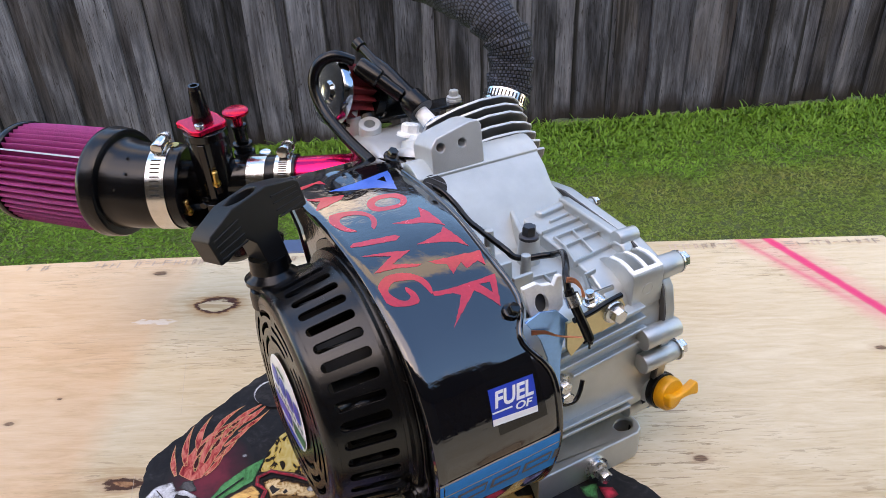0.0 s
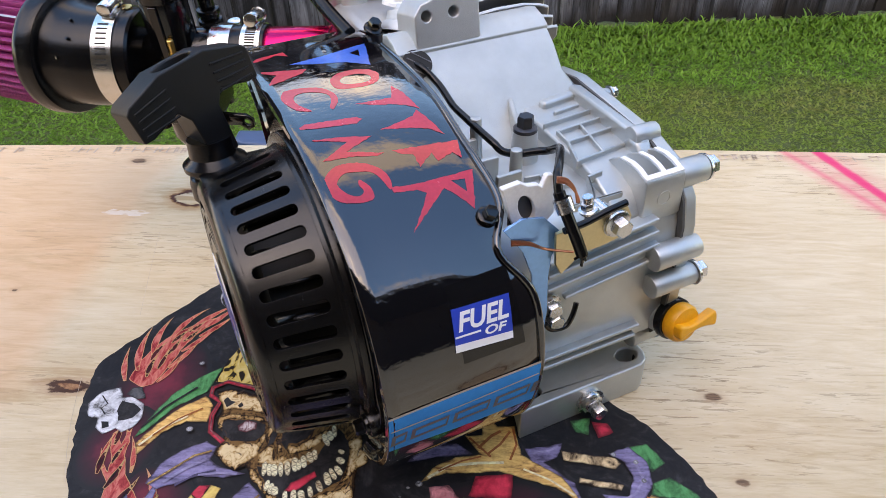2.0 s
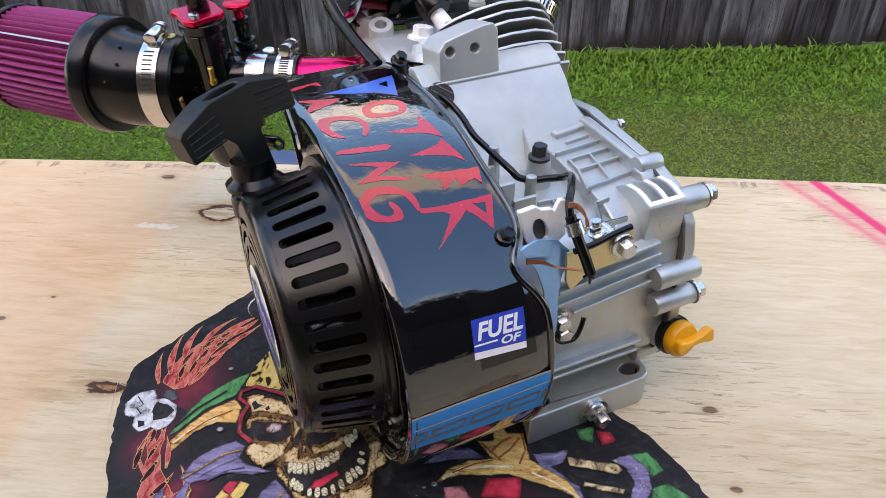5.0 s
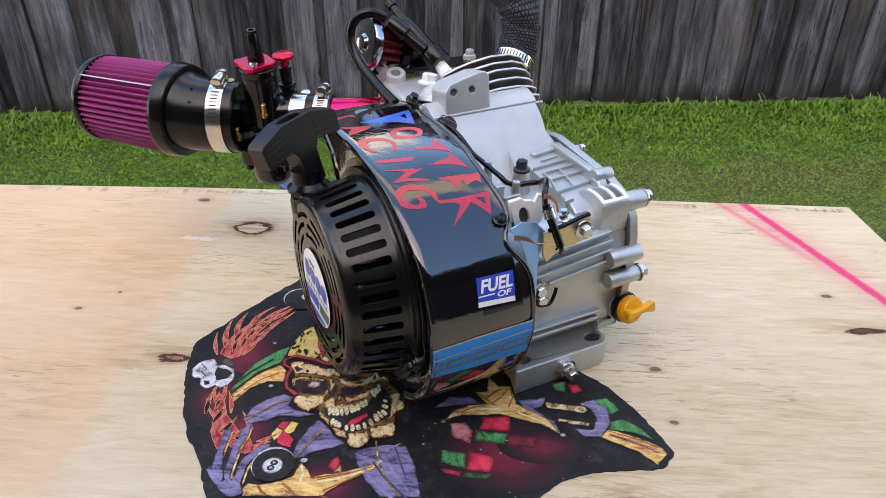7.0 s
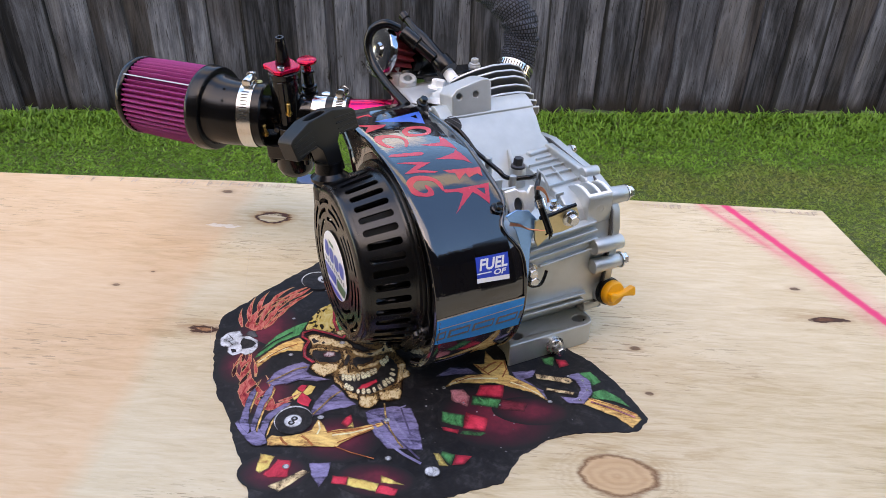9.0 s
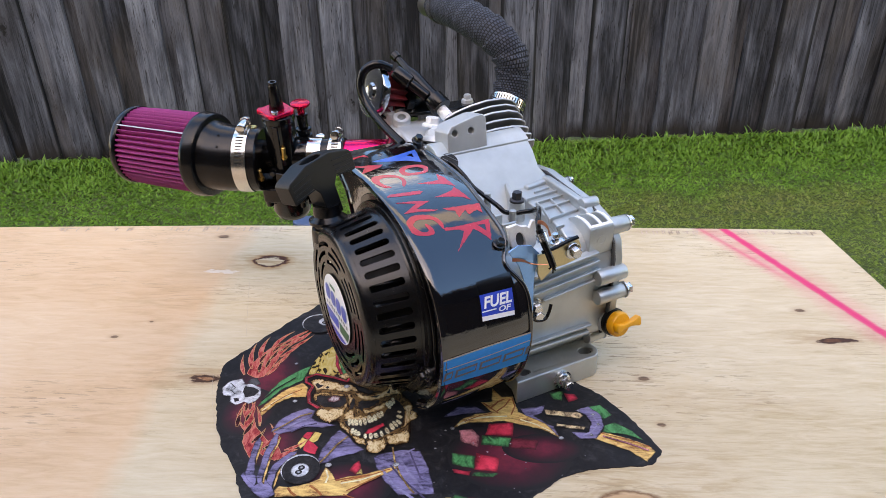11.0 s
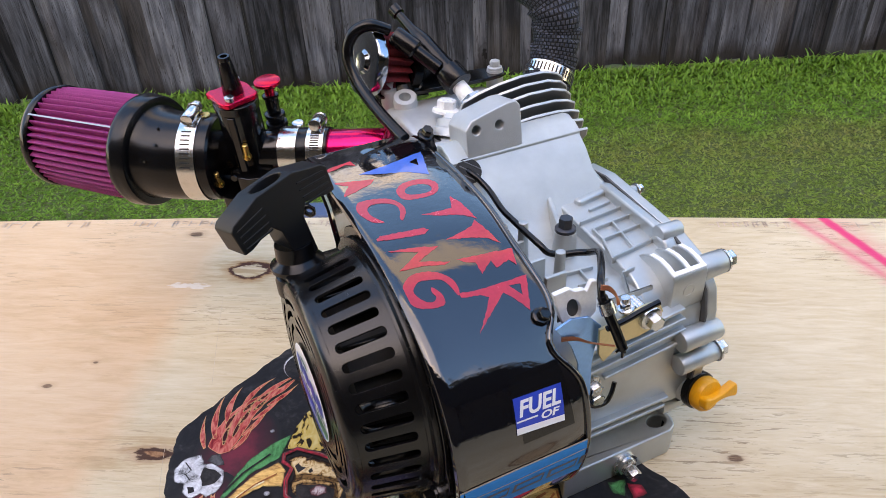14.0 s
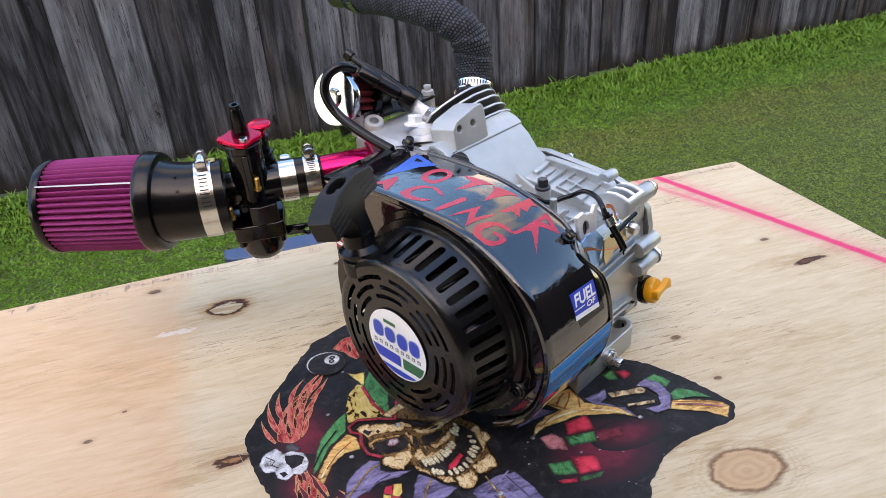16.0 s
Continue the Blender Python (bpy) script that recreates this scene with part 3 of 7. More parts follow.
# stamped mill marks along the far edge, worn past reading
STAMP = plain("stamp_ink", (0.52, 0.39, 0.29), 0.7, vary=0.3, grain=400)
rng = random.Random(3)
bm = bmesh.new()
for x0, x1 in ((-0.52, -0.19), (-0.155, -0.01), (0.29, 0.37), (0.43, 0.535)):
    x = x0
    while x < x1:
        w = rng.uniform(0.004, 0.014)
        if rng.random() < 0.86:
            y = 0.7465 - 0.0068 * max(0, -x - 0.28) / 0.3 + rng.uniform(-0.001, 0.001) - (0.002 if x > 0.2 else 0)
            for a, b, c, d in ((0, w, 0, 0.0014), (0, 0.0018, -0.005, 0.006), (w * 0.55, w * 0.55 + 0.0018, -0.003, 0.006), (0, w, 0.0045, 0.006)):
                if rng.random() < 0.62:
                    q = [bm.verts.new((x + p, y + s, TOP + 0.0006)) for p, s in ((a, c), (b, c), (b, d), (a, d))]
                    bm.faces.new(q)
        x += w + 0.0035
tagged(part("stamp", bm, STAMP, table, "faded ink stamp along the sheet's edge"), kind="stuff")

# pencil marks
PENCIL = plain("pencil", (0.50, 0.41, 0.31), 0.6, vary=0.3)
for line in ([(-0.211, 0.613), (-0.205, 0.585), (-0.195, 0.543), (-0.183, 0.494)], [(-0.199, 0.428), (-0.195, 0.412), (-0.189, 0.392), (-0.180, 0.367), (-0.170, 0.344)]):
    bm = bmesh.new()
    pairs = [[bm.verts.new((x + d, y, TOP + 0.0005)) for d in (-0.00014, 0.00014)] for x, y in line]
    for p, q in zip(pairs, pairs[1:]):
        bm.faces.new((p[0], p[1], q[1], q[0]))
    part("pencil_line", bm, PENCIL, table, "faint pencil line")

# ---- paling fence ----
fence = thing("fence", "tall weathered grey timber paling fence behind the lawn", "fence", pose(0, FENCE_Y, GROUND, 0, 0, math.degrees(math.atan(FENCE_SLOPE))))


def paling_mesh(k, w):
    """A rough-sawn board with a slightly bowed face and a notched foot."""
    r = random.Random(k)
    t, h = 0.017, 2.0
    bm = bmesh.new()
    rows = []
    for j in range(9):
        z = h * j / 8
        dx, dy = r.uniform(-0.0025, 0.0025), r.uniform(-0.003, 0.003)
        rows.append([bm.verts.new((x * w + dx, y + dy, z + (r.uniform(-0.006, 0.006) if j in (0, 8) else 0)))
                     for x, y in ((-0.5, 0), (-0.47, -t), (0, -t - r.uniform(-0.002, 0.003)), (0.47, -t), (0.5, 0), (0, 0))])
    for a, b in zip(rows, rows[1:]):
        for k2 in range(6):
            bm.faces.new((a[k2], a[(k2 + 1) % 6], b[(k2 + 1) % 6], b[k2]))
    bm.faces.new(rows[0])
    bm.faces.new(rows[-1])
    ob = link("paling", bm, PALING, 50)
    me = ob.data
    bpy.data.objects.remove(ob)
    return me


def paling_edges():
    """Where one board's visible face gives way to the next along the fence."""
    steps = (138, 66, 105, 48, 101, 93, 128, 40, 73, 148, 157, 67, 129, 29, 152, 49, 90, 130, 111, 54, 139, 42, 163, 50, 106, 76, 158, 20, 90, 59, 67, 109, 135, 58, 87, 55, 169, 66, 61, 59, 86, 75)
    at = [-1.908]
    for step in steps:
        at.append(at[-1] + step * 0.001)
    r = random.Random(8)
    while at[-1] < 7.0:
        at.append(at[-1] + (r.uniform(0.09, 0.15) if len(at) % 2 else r.uniform(0.045, 0.08)))
    before = []
    x = -1.908
    while x > -7.0:
        x -= r.uniform(0.045, 0.08) if len(before) % 2 == 0 else r.uniform(0.09, 0.15)
        before.append(x)
    return before[::-1] + at, len(before)


edges, lead = paling_edges()
rng = random.Random(8)
for k, (x0, x1) in enumerate(zip(edges, edges[1:])):
    behind = (k - lead) % 2
    grow = 0.022 if behind else 0.0
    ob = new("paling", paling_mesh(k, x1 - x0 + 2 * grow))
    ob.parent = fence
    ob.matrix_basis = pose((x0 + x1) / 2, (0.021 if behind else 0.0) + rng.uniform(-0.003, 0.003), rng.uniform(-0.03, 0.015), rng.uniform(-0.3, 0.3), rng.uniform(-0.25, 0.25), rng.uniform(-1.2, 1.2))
for z in (0.35, 1.0, 1.65):
    bm = bmesh.new()
    box(bm, (-7.0, 0.030, z - 0.04), (7.0, 0.07, z + 0.04))
    part("rail", bm, PALING, fence, bevel=0.002)

# ---- unseen dark walls and eave, added behind the camera to shape light and reflections ----
WALL_DARK = plain("unseen_wall_brown", (0.055, 0.04, 0.034), 0.85, grain=60)
bm = bmesh.new()
box(bm, (-6, -2.9, GROUND), (7, -2.7, 1.75))
tagged(link("wall_house", bm, WALL_DARK), "unseen dark wall added behind the table to darken reflections", "wall", kind="structure")
bm = bmesh.new()
box(bm, (3.6, -2.695, GROUND), (3.8, 0.1, 1.75))
tagged(link("wall_side", bm, WALL_DARK), "unseen dark side wall added to darken reflections", "wall", kind="structure")
EAVE = plain("unseen_eave", (0.10, 0.095, 0.09), 0.7, grain=60)
bm = bmesh.new()
box(bm, (-6.3, -3.2, 1.755), (7.3, -0.95, 1.9))
tagged(link("roof_eave", bm, EAVE), "unseen eave added overhead to cut sky light and reflections", "eave", kind="structure")


# ---- printed cloth cut-out varnished on the plywood ----
def print_material(name, color, dark, stretch=(1, 1, 1), scale=130, edge=0.42, line=(0.012, 0.008, 0.008), rim=0.75):
    """Screen-printed colour broken by brushy dark marks, inked darker along each shape's outline."""
    n = Nodes(name)
    a = n.noise(scale, 5, 0.65, n.mapped(stretch), 0.8)
    b = n.noise(scale * 5, 3, 0.6)
    c = n.noise(scale * 0.35, 2, 0.5)
    col = n.ramp(n.math("MULTIPLY_ADD", a, 0.62, n.math("MULTIPLY_ADD", b, 0.16, n.math("MULTIPLY", c, 0.22))), (edge - 0.07, dark), (edge + 0.03, color), (0.66, tuple(min(1, c_ * 1.8 + 0.02) for c_ in color)))
    ink = n.node("ShaderNodeAttribute", attribute_name="edge").outputs["Fac"]
    col = n.mix(n.ramp(n.math("ADD", ink, n.math("MULTIPLY", n.math("SUBTRACT", a, 0.5), 0.8)), (0.05, rim), (0.45, 0.0)), col, line)
    n.bump(b, 0.25, 0.0004)
    return n.done(col, 0.52, Specular_IOR_Level=0.26)


def spotted_material():
    n = Nodes("spotted_print")
    v = n.noise(95, 2, 0.5, n.mapped((1.3, 0.7, 1)), 1.5)
    return n.done(n.ramp(v, (0.44, (0.015, 0.010, 0.006)), (0.48, (0.50, 0.34, 0.08)), (0.7, (0.62, 0.50, 0.22))), 0.6, Specular_IOR_Level=0.12)


def flame_material(name, low, mid, high):
    """Salmon licks with a thin orange-yellow line round them."""
    n = Nodes(name)
    a = n.noise(120, 4, 0.6, n.mapped((1.8, 0.7, 1)), 0.9)
    ink = n.node("ShaderNodeAttribute", attribute_name="edge").outputs["Fac"]
    col = n.ramp(a, (0.36, low), (0.47, mid), (0.62, high))
    col = n.mix(n.ramp(n.math("ADD", ink, n.math("MULTIPLY", n.math("SUBTRACT", a, 0.5), 0.35)), (0.07, 0.75), (0.20, 0.0)), col, (0.62, 0.36, 0.17))
    return n.done(col, 0.6, Specular_IOR_Level=0.12)


def glow_material():
    """A soft dark red cloud printed on the black cloth."""
    n = Nodes("red_glow_print")
    ink = n.node("ShaderNodeAttribute", attribute_name="edge").outputs["Fac"]
    f = n.math("MULTIPLY", ink, n.math("MULTIPLY_ADD", n.noise(70, 4, 0.6), 1.2, 0.2))
    return n.done(n.ramp(f, (0.05, (0.012, 0.011, 0.012)), (0.45, (0.066, 0.011, 0.020)), (0.85, (0.165, 0.018, 0.034))), 0.52, Specular_IOR_Level=0.26)


CLOTH = print_material("black_cloth", (0.012, 0.011, 0.012), (0.006, 0.005, 0.006), scale=60, edge=0.5, rim=0.0)
INK = print_material("black_print", (0.010, 0.008, 0.008), (0.005, 0.004, 0.004), rim=0.0)
BROWN_INK = print_material("brown_black_print", (0.030, 0.014, 0.008), (0.010, 0.006, 0.004), rim=0.0)
SMOKE = print_material("smoky_print", (0.06, 0.06, 0.062), (0.012, 0.012, 0.012))
VIOLET = print_material("violet_print", (0.160, 0.138, 0.250), (0.040, 0.033, 0.068), (0.5, 1.8, 1), 90, 0.46)
CRIMSON = print_material("crimson_print", (0.50, 0.024, 0.048), (0.22, 0.010, 0.018), scale=60, edge=0.40, line=(0.03, 0.005, 0.006))
WINE = print_material("dark_red_print", (0.14, 0.012, 0.022), (0.05, 0.007, 0.011), scale=70)
ROSE = print_material("rose_print", (0.48, 0.16, 0.17), (0.34, 0.018, 0.036), scale=110)
EMERALD = print_material("green_print", (0.030, 0.20, 0.065), (0.010, 0.060, 0.022), (1.4, 0.8, 1), 90, 0.44)
OCHRE = print_material("yellow_print", (0.68, 0.46, 0.13), (0.42, 0.18, 0.05), scale=60, edge=0.43)
AMBER = print_material("orange_yellow_print", (0.66, 0.37, 0.12), (0.22, 0.075, 0.025), (0.7, 2.4, 1), 100, 0.44)
BONE = print_material("bone_print", (0.64, 0.455, 0.255), (0.040, 0.020, 0.010), (1, 1, 1), 85, 0.495, rim=0.8)
TOOTH = print_material("tooth_print", (0.72, 0.60, 0.38), (0.28, 0.15, 0.08), scale=160, edge=0.42, rim=0.7)
PALE = print_material("pale_bone_print", (0.46, 0.47, 0.49), (0.07, 0.07, 0.07), scale=110, edge=0.45)
FLAME = flame_material("flame_print", (0.20, 0.014, 0.022), (0.46, 0.065, 0.060), (0.60, 0.18, 0.14))
LICK = flame_material("flame_gap_print", (0.012, 0.006, 0.008), (0.040, 0.006, 0.010), (0.075, 0.009, 0.014))
SPOTTED, GLOW = spotted_material(), glow_material()

cloth = thing("printed_cloth", "black cloth cut-out with a bright carnival print under the engine", "cloth", pose(0, 0, 0))
EDGE = [(-75, 575), (-113, 558), (-140, 522), (-164, 488), (-193, 441), (-187, 400), (-172, 352), (-158, 323), (-141, 301), (-127, 270), (-106, 237), (-92, 200), (-30, 196), (26, 212),
        (60, 228), (104, 246), (119, 275), (143, 297), (168, 306), (200, 310), (225, 313), (236, 330), (229, 346), (214, 374), (193, 405), (172, 421), (125, 470), (50, 550), (-20, 585)]
rng = random.Random(5)
ragged = []
for (a, b), (c, d) in zip(EDGE, EDGE[1:] + EDGE[:1]):
    steps = max(2, round(math.dist((a, b), (c, d)) / 5))
    for j in range(steps):
        f = j / steps
        ragged.append(((a + (c - a) * f + rng.uniform(-0.9, 0.9)) * 0.001, (b + (d - b) * f + rng.uniform(-0.9, 0.9)) * 0.001))
bm = bmesh.new()
prism(bm, ragged, lambda x, y, z: (x, y, z), 0.0001, 0.0009)
part("cloth_sheet", bm, CLOTH, cloth, "black cloth with ragged cut edges")


heights = itertools.count()


def motif(name, material, layer, points, fray=0.5, width=2.6):
    """A printed shape on the cloth; higher layers lie over lower ones."""
    r = random.Random(len(points) * 7 + points[0][0])
    loop = []
    for (a, b), (c, d) in zip(points, points[1:] + points[:1]):
        steps = max(1, round(math.dist((a, b), (c, d)) / 4))
        for j in range(steps):
            f = j / steps
            k = 0 if j == 0 else fray
            loop.append(((a + (c - a) * f + r.uniform(-k, k)) * 0.001, (b + (d - b) * f + r.uniform(-k, k)) * 0.001))
    fb = flat(loop)
    xs, ys = [p[0] for p in loop], [p[1] for p in loop]
    if max(xs) - min(xs) < 0.009 and max(ys) - min(ys) < 0.012:
        bmesh.ops.poke(fb, faces=fb.faces[:])
    else:
        # cut into small cells, so that the distance from the outline can be kept on the corners
        bmesh.ops.triangulate(fb, faces=fb.faces[:])
        for axis, low, high in (((1, 0, 0), min(xs), max(xs)), ((0, 1, 0), min(ys), max(ys))):
            at = low + 0.0013
            while at < high:
                bmesh.ops.bisect_plane(fb, geom=fb.verts[:] + fb.edges[:] + fb.faces[:], plane_co=[at * c for c in axis], plane_no=axis)
                at += 0.0024
    mark = fb.verts.layers.float.new("edge")
    pts = np.array(loop)
    seg = np.roll(pts, -1, 0) - pts
    z = 0.0012 + 0.00022 * layer + 0.0000009 * next(heights)
    size = np.maximum((seg ** 2).sum(1), 1e-12)
    for v in fb.verts:
        d = np.array((v.co.x, v.co.y)) - pts
        f = np.clip((d * seg).sum(1) / size, 0, 1)
        v[mark] = min(1.0, float(np.sqrt(((d - seg * f[:, None]) ** 2).sum(1)).min()) / (width * 0.001))
        v.co.z = z
    return part(name, fb, material, cloth)


def oval(name, material, layer, cx, cy, rx, ry, turn=0.0, n=22):
    c, s = math.cos(turn), math.sin(turn)
    return motif(name, material, layer, [(round(cx + rx * c * math.cos(a) - ry * s * math.sin(a), 1), round(cy + rx * s * math.cos(a) + ry * c * math.sin(a), 1)) for a in (2 * math.pi * k / n for k in range(n))], 0)


def stroke(name, material, layer, points, width):
    """A thin printed line."""
    left, right = [], []
    for k, (a, b) in enumerate(points):
        (c, d), (e, f) = points[max(k - 1, 0)], points[min(k + 1, len(points) - 1)]
        ln = math.dist((c, d), (e, f))
        nx, ny = -(f - d) / ln * width / 2, (e - c) / ln * width / 2
        left.append((a + nx, b + ny))
        right.append((a - nx, b - ny))
    return motif(name, material, layer, left + right[::-1], 0)


motif("robe", VIOLET, 1, [(-55.0, 349.0), (-62.0, 339.0), (-68.0, 323.0), (-69.0, 311.0), (-67.0, 306.0), (-60.0, 308.0), (-51.0, 315.0), (-38.0, 319.0), (-29.0, 324.0), (-40.0, 333.0), (-46.0, 341.0)])
motif("robe", VIOLET, 1, [(-20.0, 316.0), (-10.0, 321.0), (7.0, 325.0), (21.0, 324.0), (30.0, 303.0), (35.0, 281.0), (36.0, 275.0), (17.0, 274.0), (6.0, 273.0), (-0.0, 280.0), (-8.0, 289.0), (-16.0, 303.0)])
motif("robe", VIOLET, 1, [(-57, 252), (-39, 255), (-39, 240), (-44, 228), (-53, 240)])
motif("robe", VIOLET, 1, [(40, 368), (53, 383), (70, 384), (81, 376), (59, 373)])
motif("robe", VIOLET, 1, [(113, 382), (128, 384), (137, 387), (133, 376), (125, 372), (143, 358), (147, 344), (134, 358), (119, 369)])
motif("diamond", OCHRE, 1, [(-91.0, 331.0), (-88.0, 339.0), (-82.0, 335.0), (-84.0, 328.0), (-87.0, 324.0)], 0.5, 1.4)
motif("diamond", OCHRE, 1, [(-82.0, 335.0), (-78.0, 346.0), (-71.0, 344.0), (-73.0, 335.0), (-77.0, 331.0)], 0.5, 1.4)
motif("diamond", CRIMSON, 2, [(-85.0, 345.0), (-78.0, 346.0), (-82.0, 335.0), (-88.0, 339.0)], 0.5, 1.4)
motif("diamond", CRIMSON, 2, [(-82.0, 335.0), (-76.0, 331.0), (-71.0, 326.0), (-72.0, 317.0), (-79.0, 319.0), (-84.0, 322.0), (-84.0, 328.0)], 0.5, 1.4)
motif("diamond", CRIMSON, 1, [(-39.0, 299.0), (-36.0, 307.0), (-32.0, 311.0), (-29.0, 302.0), (-33.0, 295.0)], 0.5, 5)
motif("diamond", OCHRE, 1, [(-33.0, 295.0), (-29.0, 302.0), (-27.0, 295.0)], 0.5, 3)
motif("diamond", OCHRE, 1, [(-99, 241), (-100, 259), (-87, 257), (-89, 244), (-95, 238)])
motif("diamond", CRIMSON, 1, [(-92, 237), (-84, 254), (-72, 254), (-71, 236), (-87, 234)])
motif("diamond", CRIMSON, 1, [(-35, 241), (-22, 241), (-22, 232), (-35, 233)])
motif("diamond", OCHRE, 1, [(-22, 241), (4, 236), (4, 227), (-22, 232)])
motif("diamond", CRIMSON, 1, [(4, 235), (20, 232), (18, 225), (2, 226)])
motif("diamond", OCHRE, 1, [(4, 245), (25, 236), (5, 237)])
motif("check", ROSE, 1, [(55, 351), (67, 353), (74, 344), (72, 330), (57, 337)], width=7)
motif("check", CRIMSON, 1, [(83, 360), (106, 363), (104, 344), (79, 346)], width=7)
motif("check", EMERALD, 1, [(76, 345), (103, 342), (100, 331), (75, 333)], width=7)
motif("check", WINE, 1, [(103, 343), (128, 340), (124, 328), (100, 329)], width=7)
motif("check", EMERALD, 1, [(49, 322), (70, 319), (69, 304), (50, 309)], width=7)
motif("check", CRIMSON, 1, [(71, 323), (91, 317), (89, 301), (69, 303)], width=7)
motif("check", CRIMSON, 1, [(50, 303), (66, 301), (65, 296), (52, 299)], width=7)
motif("check", EMERALD, 1, [(69, 300), (90, 299), (85, 295), (67, 296)], width=7)
motif("check", EMERALD, 1, [(53, 275), (64, 272), (61, 260), (50, 270)], width=7)
motif("check", CRIMSON, 1, [(64, 272), (78, 271), (72, 262), (62, 260)], width=7)
motif("check", OCHRE, 1, [(45, 272), (50, 272), (59, 259), (51, 259)], width=7)
motif("check", EMERALD, 1, [(143, 405), (156, 408), (154, 394), (146, 396)], width=7)
motif("check", CRIMSON, 1, [(157, 405), (167, 404), (170, 397), (160, 392)], width=7)
motif("horn", AMBER, 2, [(50, 354), (56, 364), (70, 373), (85, 376), (75, 390), (86, 391), (87, 411), (96, 398), (107, 399), (111, 377), (122, 370), (135, 362), (147, 344), (131, 354), (113, 359), (97, 364), (81, 362), (65, 361)])
motif("bone", BONE, 2, [(136, 381), (169, 377), (172, 373), (168, 369), (137, 374)])
motif("bone", BONE, 2, [(146, 362), (172, 358), (170, 354), (145, 358)])
motif("cuff", VIOLET, 3, [(165, 380), (178, 386), (188, 375), (189, 359), (180, 343), (165, 342), (158, 351), (174, 350), (178, 364), (174, 374)])
motif("hat", EMERALD, 1, [(176, 386), (190, 389), (199, 375), (190, 368)])
motif("hat", EMERALD, 1, [(189, 360), (200, 365), (214, 354), (222, 342), (208, 349), (187, 352)])
motif("hat", AMBER, 1, [(178, 343), (187, 352), (210, 344), (226, 335), (230, 328), (220, 316), (207, 329), (190, 337)])


def lick(name, material, layer, x, y, length, width, turn, bend):
    """One tapering, curling tongue of flame from its root."""
    left, right = [], []
    for k in range(8):
        f = k / 7
        a = turn + bend * f
        cx = x + length * f * math.cos(turn + bend * f * 0.5)
        cy = y + length * f * math.sin(turn + bend * f * 0.5)
        w = width * (0.35 + 1.5 * f if f < 0.35 else (1.0 - f) / 0.74) * 0.5
        left.append((round(cx - w * math.sin(a), 2), round(cy + w * math.cos(a), 2)))
        right.append((round(cx + w * math.sin(a), 2), round(cy - w * math.cos(a), 2)))
    return motif(name, material, layer, left + right[-2::-1], 0)


# three runs of flame: a solid body, tongues off its end and sides, dark gaps inside
motif("flame", FLAME, 1, [(-152, 421), (-158, 424), (-164, 428), (-163, 446), (-156, 462), (-148, 474), (-138, 482), (-128, 490), (-120, 493), (-124, 484), (-131, 473), (-136, 460), (-139, 446), (-142, 432), (-145, 424)])
motif("flame", FLAME, 1, [(-152.0, 370.0), (-155.0, 381.0), (-153.0, 384.0), (-149.0, 377.0), (-146.0, 373.0), (-146.0, 381.0), (-149.0, 387.0), (-145.0, 383.0), (-144.0, 386.0), (-141.0, 375.0), (-140.0, 364.0), (-134.0, 351.0), (-126.0, 341.0), (-118.0, 333.0), (-115.0, 336.0), (-109.0, 329.0), (-103.0, 318.0), (-94.0, 324.0), (-89.0, 323.0), (-97.0, 316.0), (-102.0, 311.0), (-107.0, 309.0), (-114.0, 312.0), (-122.0, 317.0), (-127.0, 314.0), (-130.0, 312.0), (-137.0, 322.0), (-142.0, 331.0), (-143.0, 344.0), (-148.0, 350.0), (-153.0, 357.0), (-158.0, 370.0), (-152.0, 359.0), (-146.0, 352.0), (-147.0, 360.0)])
motif("flame", FLAME, 1, [(-95, 539), (-83, 551), (-70, 554), (-57, 547), (-66, 537), (-68, 520), (-75, 514), (-82, 522), (-85, 530)])
for x, y, length, width, turn, bend in ((-161, 436, 34, 9, 2.0, -0.5), (-156, 452, 30, 9, 1.9, -0.6), (-148, 468, 30, 8, 1.5, -0.7), (-138, 478, 32, 8, 1.0, -0.3), (-140, 440, 26, 7, 0.9, 0.4), (-136, 456, 26, 7, 0.8, 0.3),
                                        (-128, 472, 24, 7, 0.7, 0.3), (-143, 426, 22, 7, 1.0, 0.4), (-126, 482, 22, 8, 0.9, 0.1), (-166, 426, 26, 7, 2.1, -0.4), (-131, 352, 22, 6, 1.75, 0.3), (-108, 330, 22, 7, 1.9, 0.3), (-101, 322, 18, 6, 0.3, 0.6), (-152, 352, 24, 5, 1.9, -0.5)):
    lick("flame_tongue", FLAME, 1, x, y, length * 1.35, width * 0.78, turn, bend * 1.2)
for x, y, length, width, turn, bend in ((-152, 430, 20, 5.5, 1.8, -0.4), (-147, 438, 18, 5, 1.4, 0.2), (-155, 446, 18, 5, 1.6, -0.5), (-145, 452, 17, 5, 1.2, 0.2), (-146, 464, 16, 5, 1.2, -0.3), (-138, 466, 16, 4.5, 0.9, 0.2),
                                        (-137, 476, 14, 4.5, 0.9, 0.1), (-150, 372, 16, 5, 1.6, 0.2), (-152, 350, 20, 6, 1.8, -0.3), (-143, 340, 20, 6, 1.2, 0.3), (-146, 358, 14, 4.5, 1.5, -0.2), (-133, 330, 18, 6, 0.9, 0.4), (-121, 322, 16, 5.5, 0.6, 0.4), (-79, 527, 14, 5, 1.4, 0.3), (-75, 540, 10, 4, 1.0, 0.4)):
    lick("flame_gap", LICK, 2, x, y, length * 1.2, width * 0.95, turn, bend * 1.3)
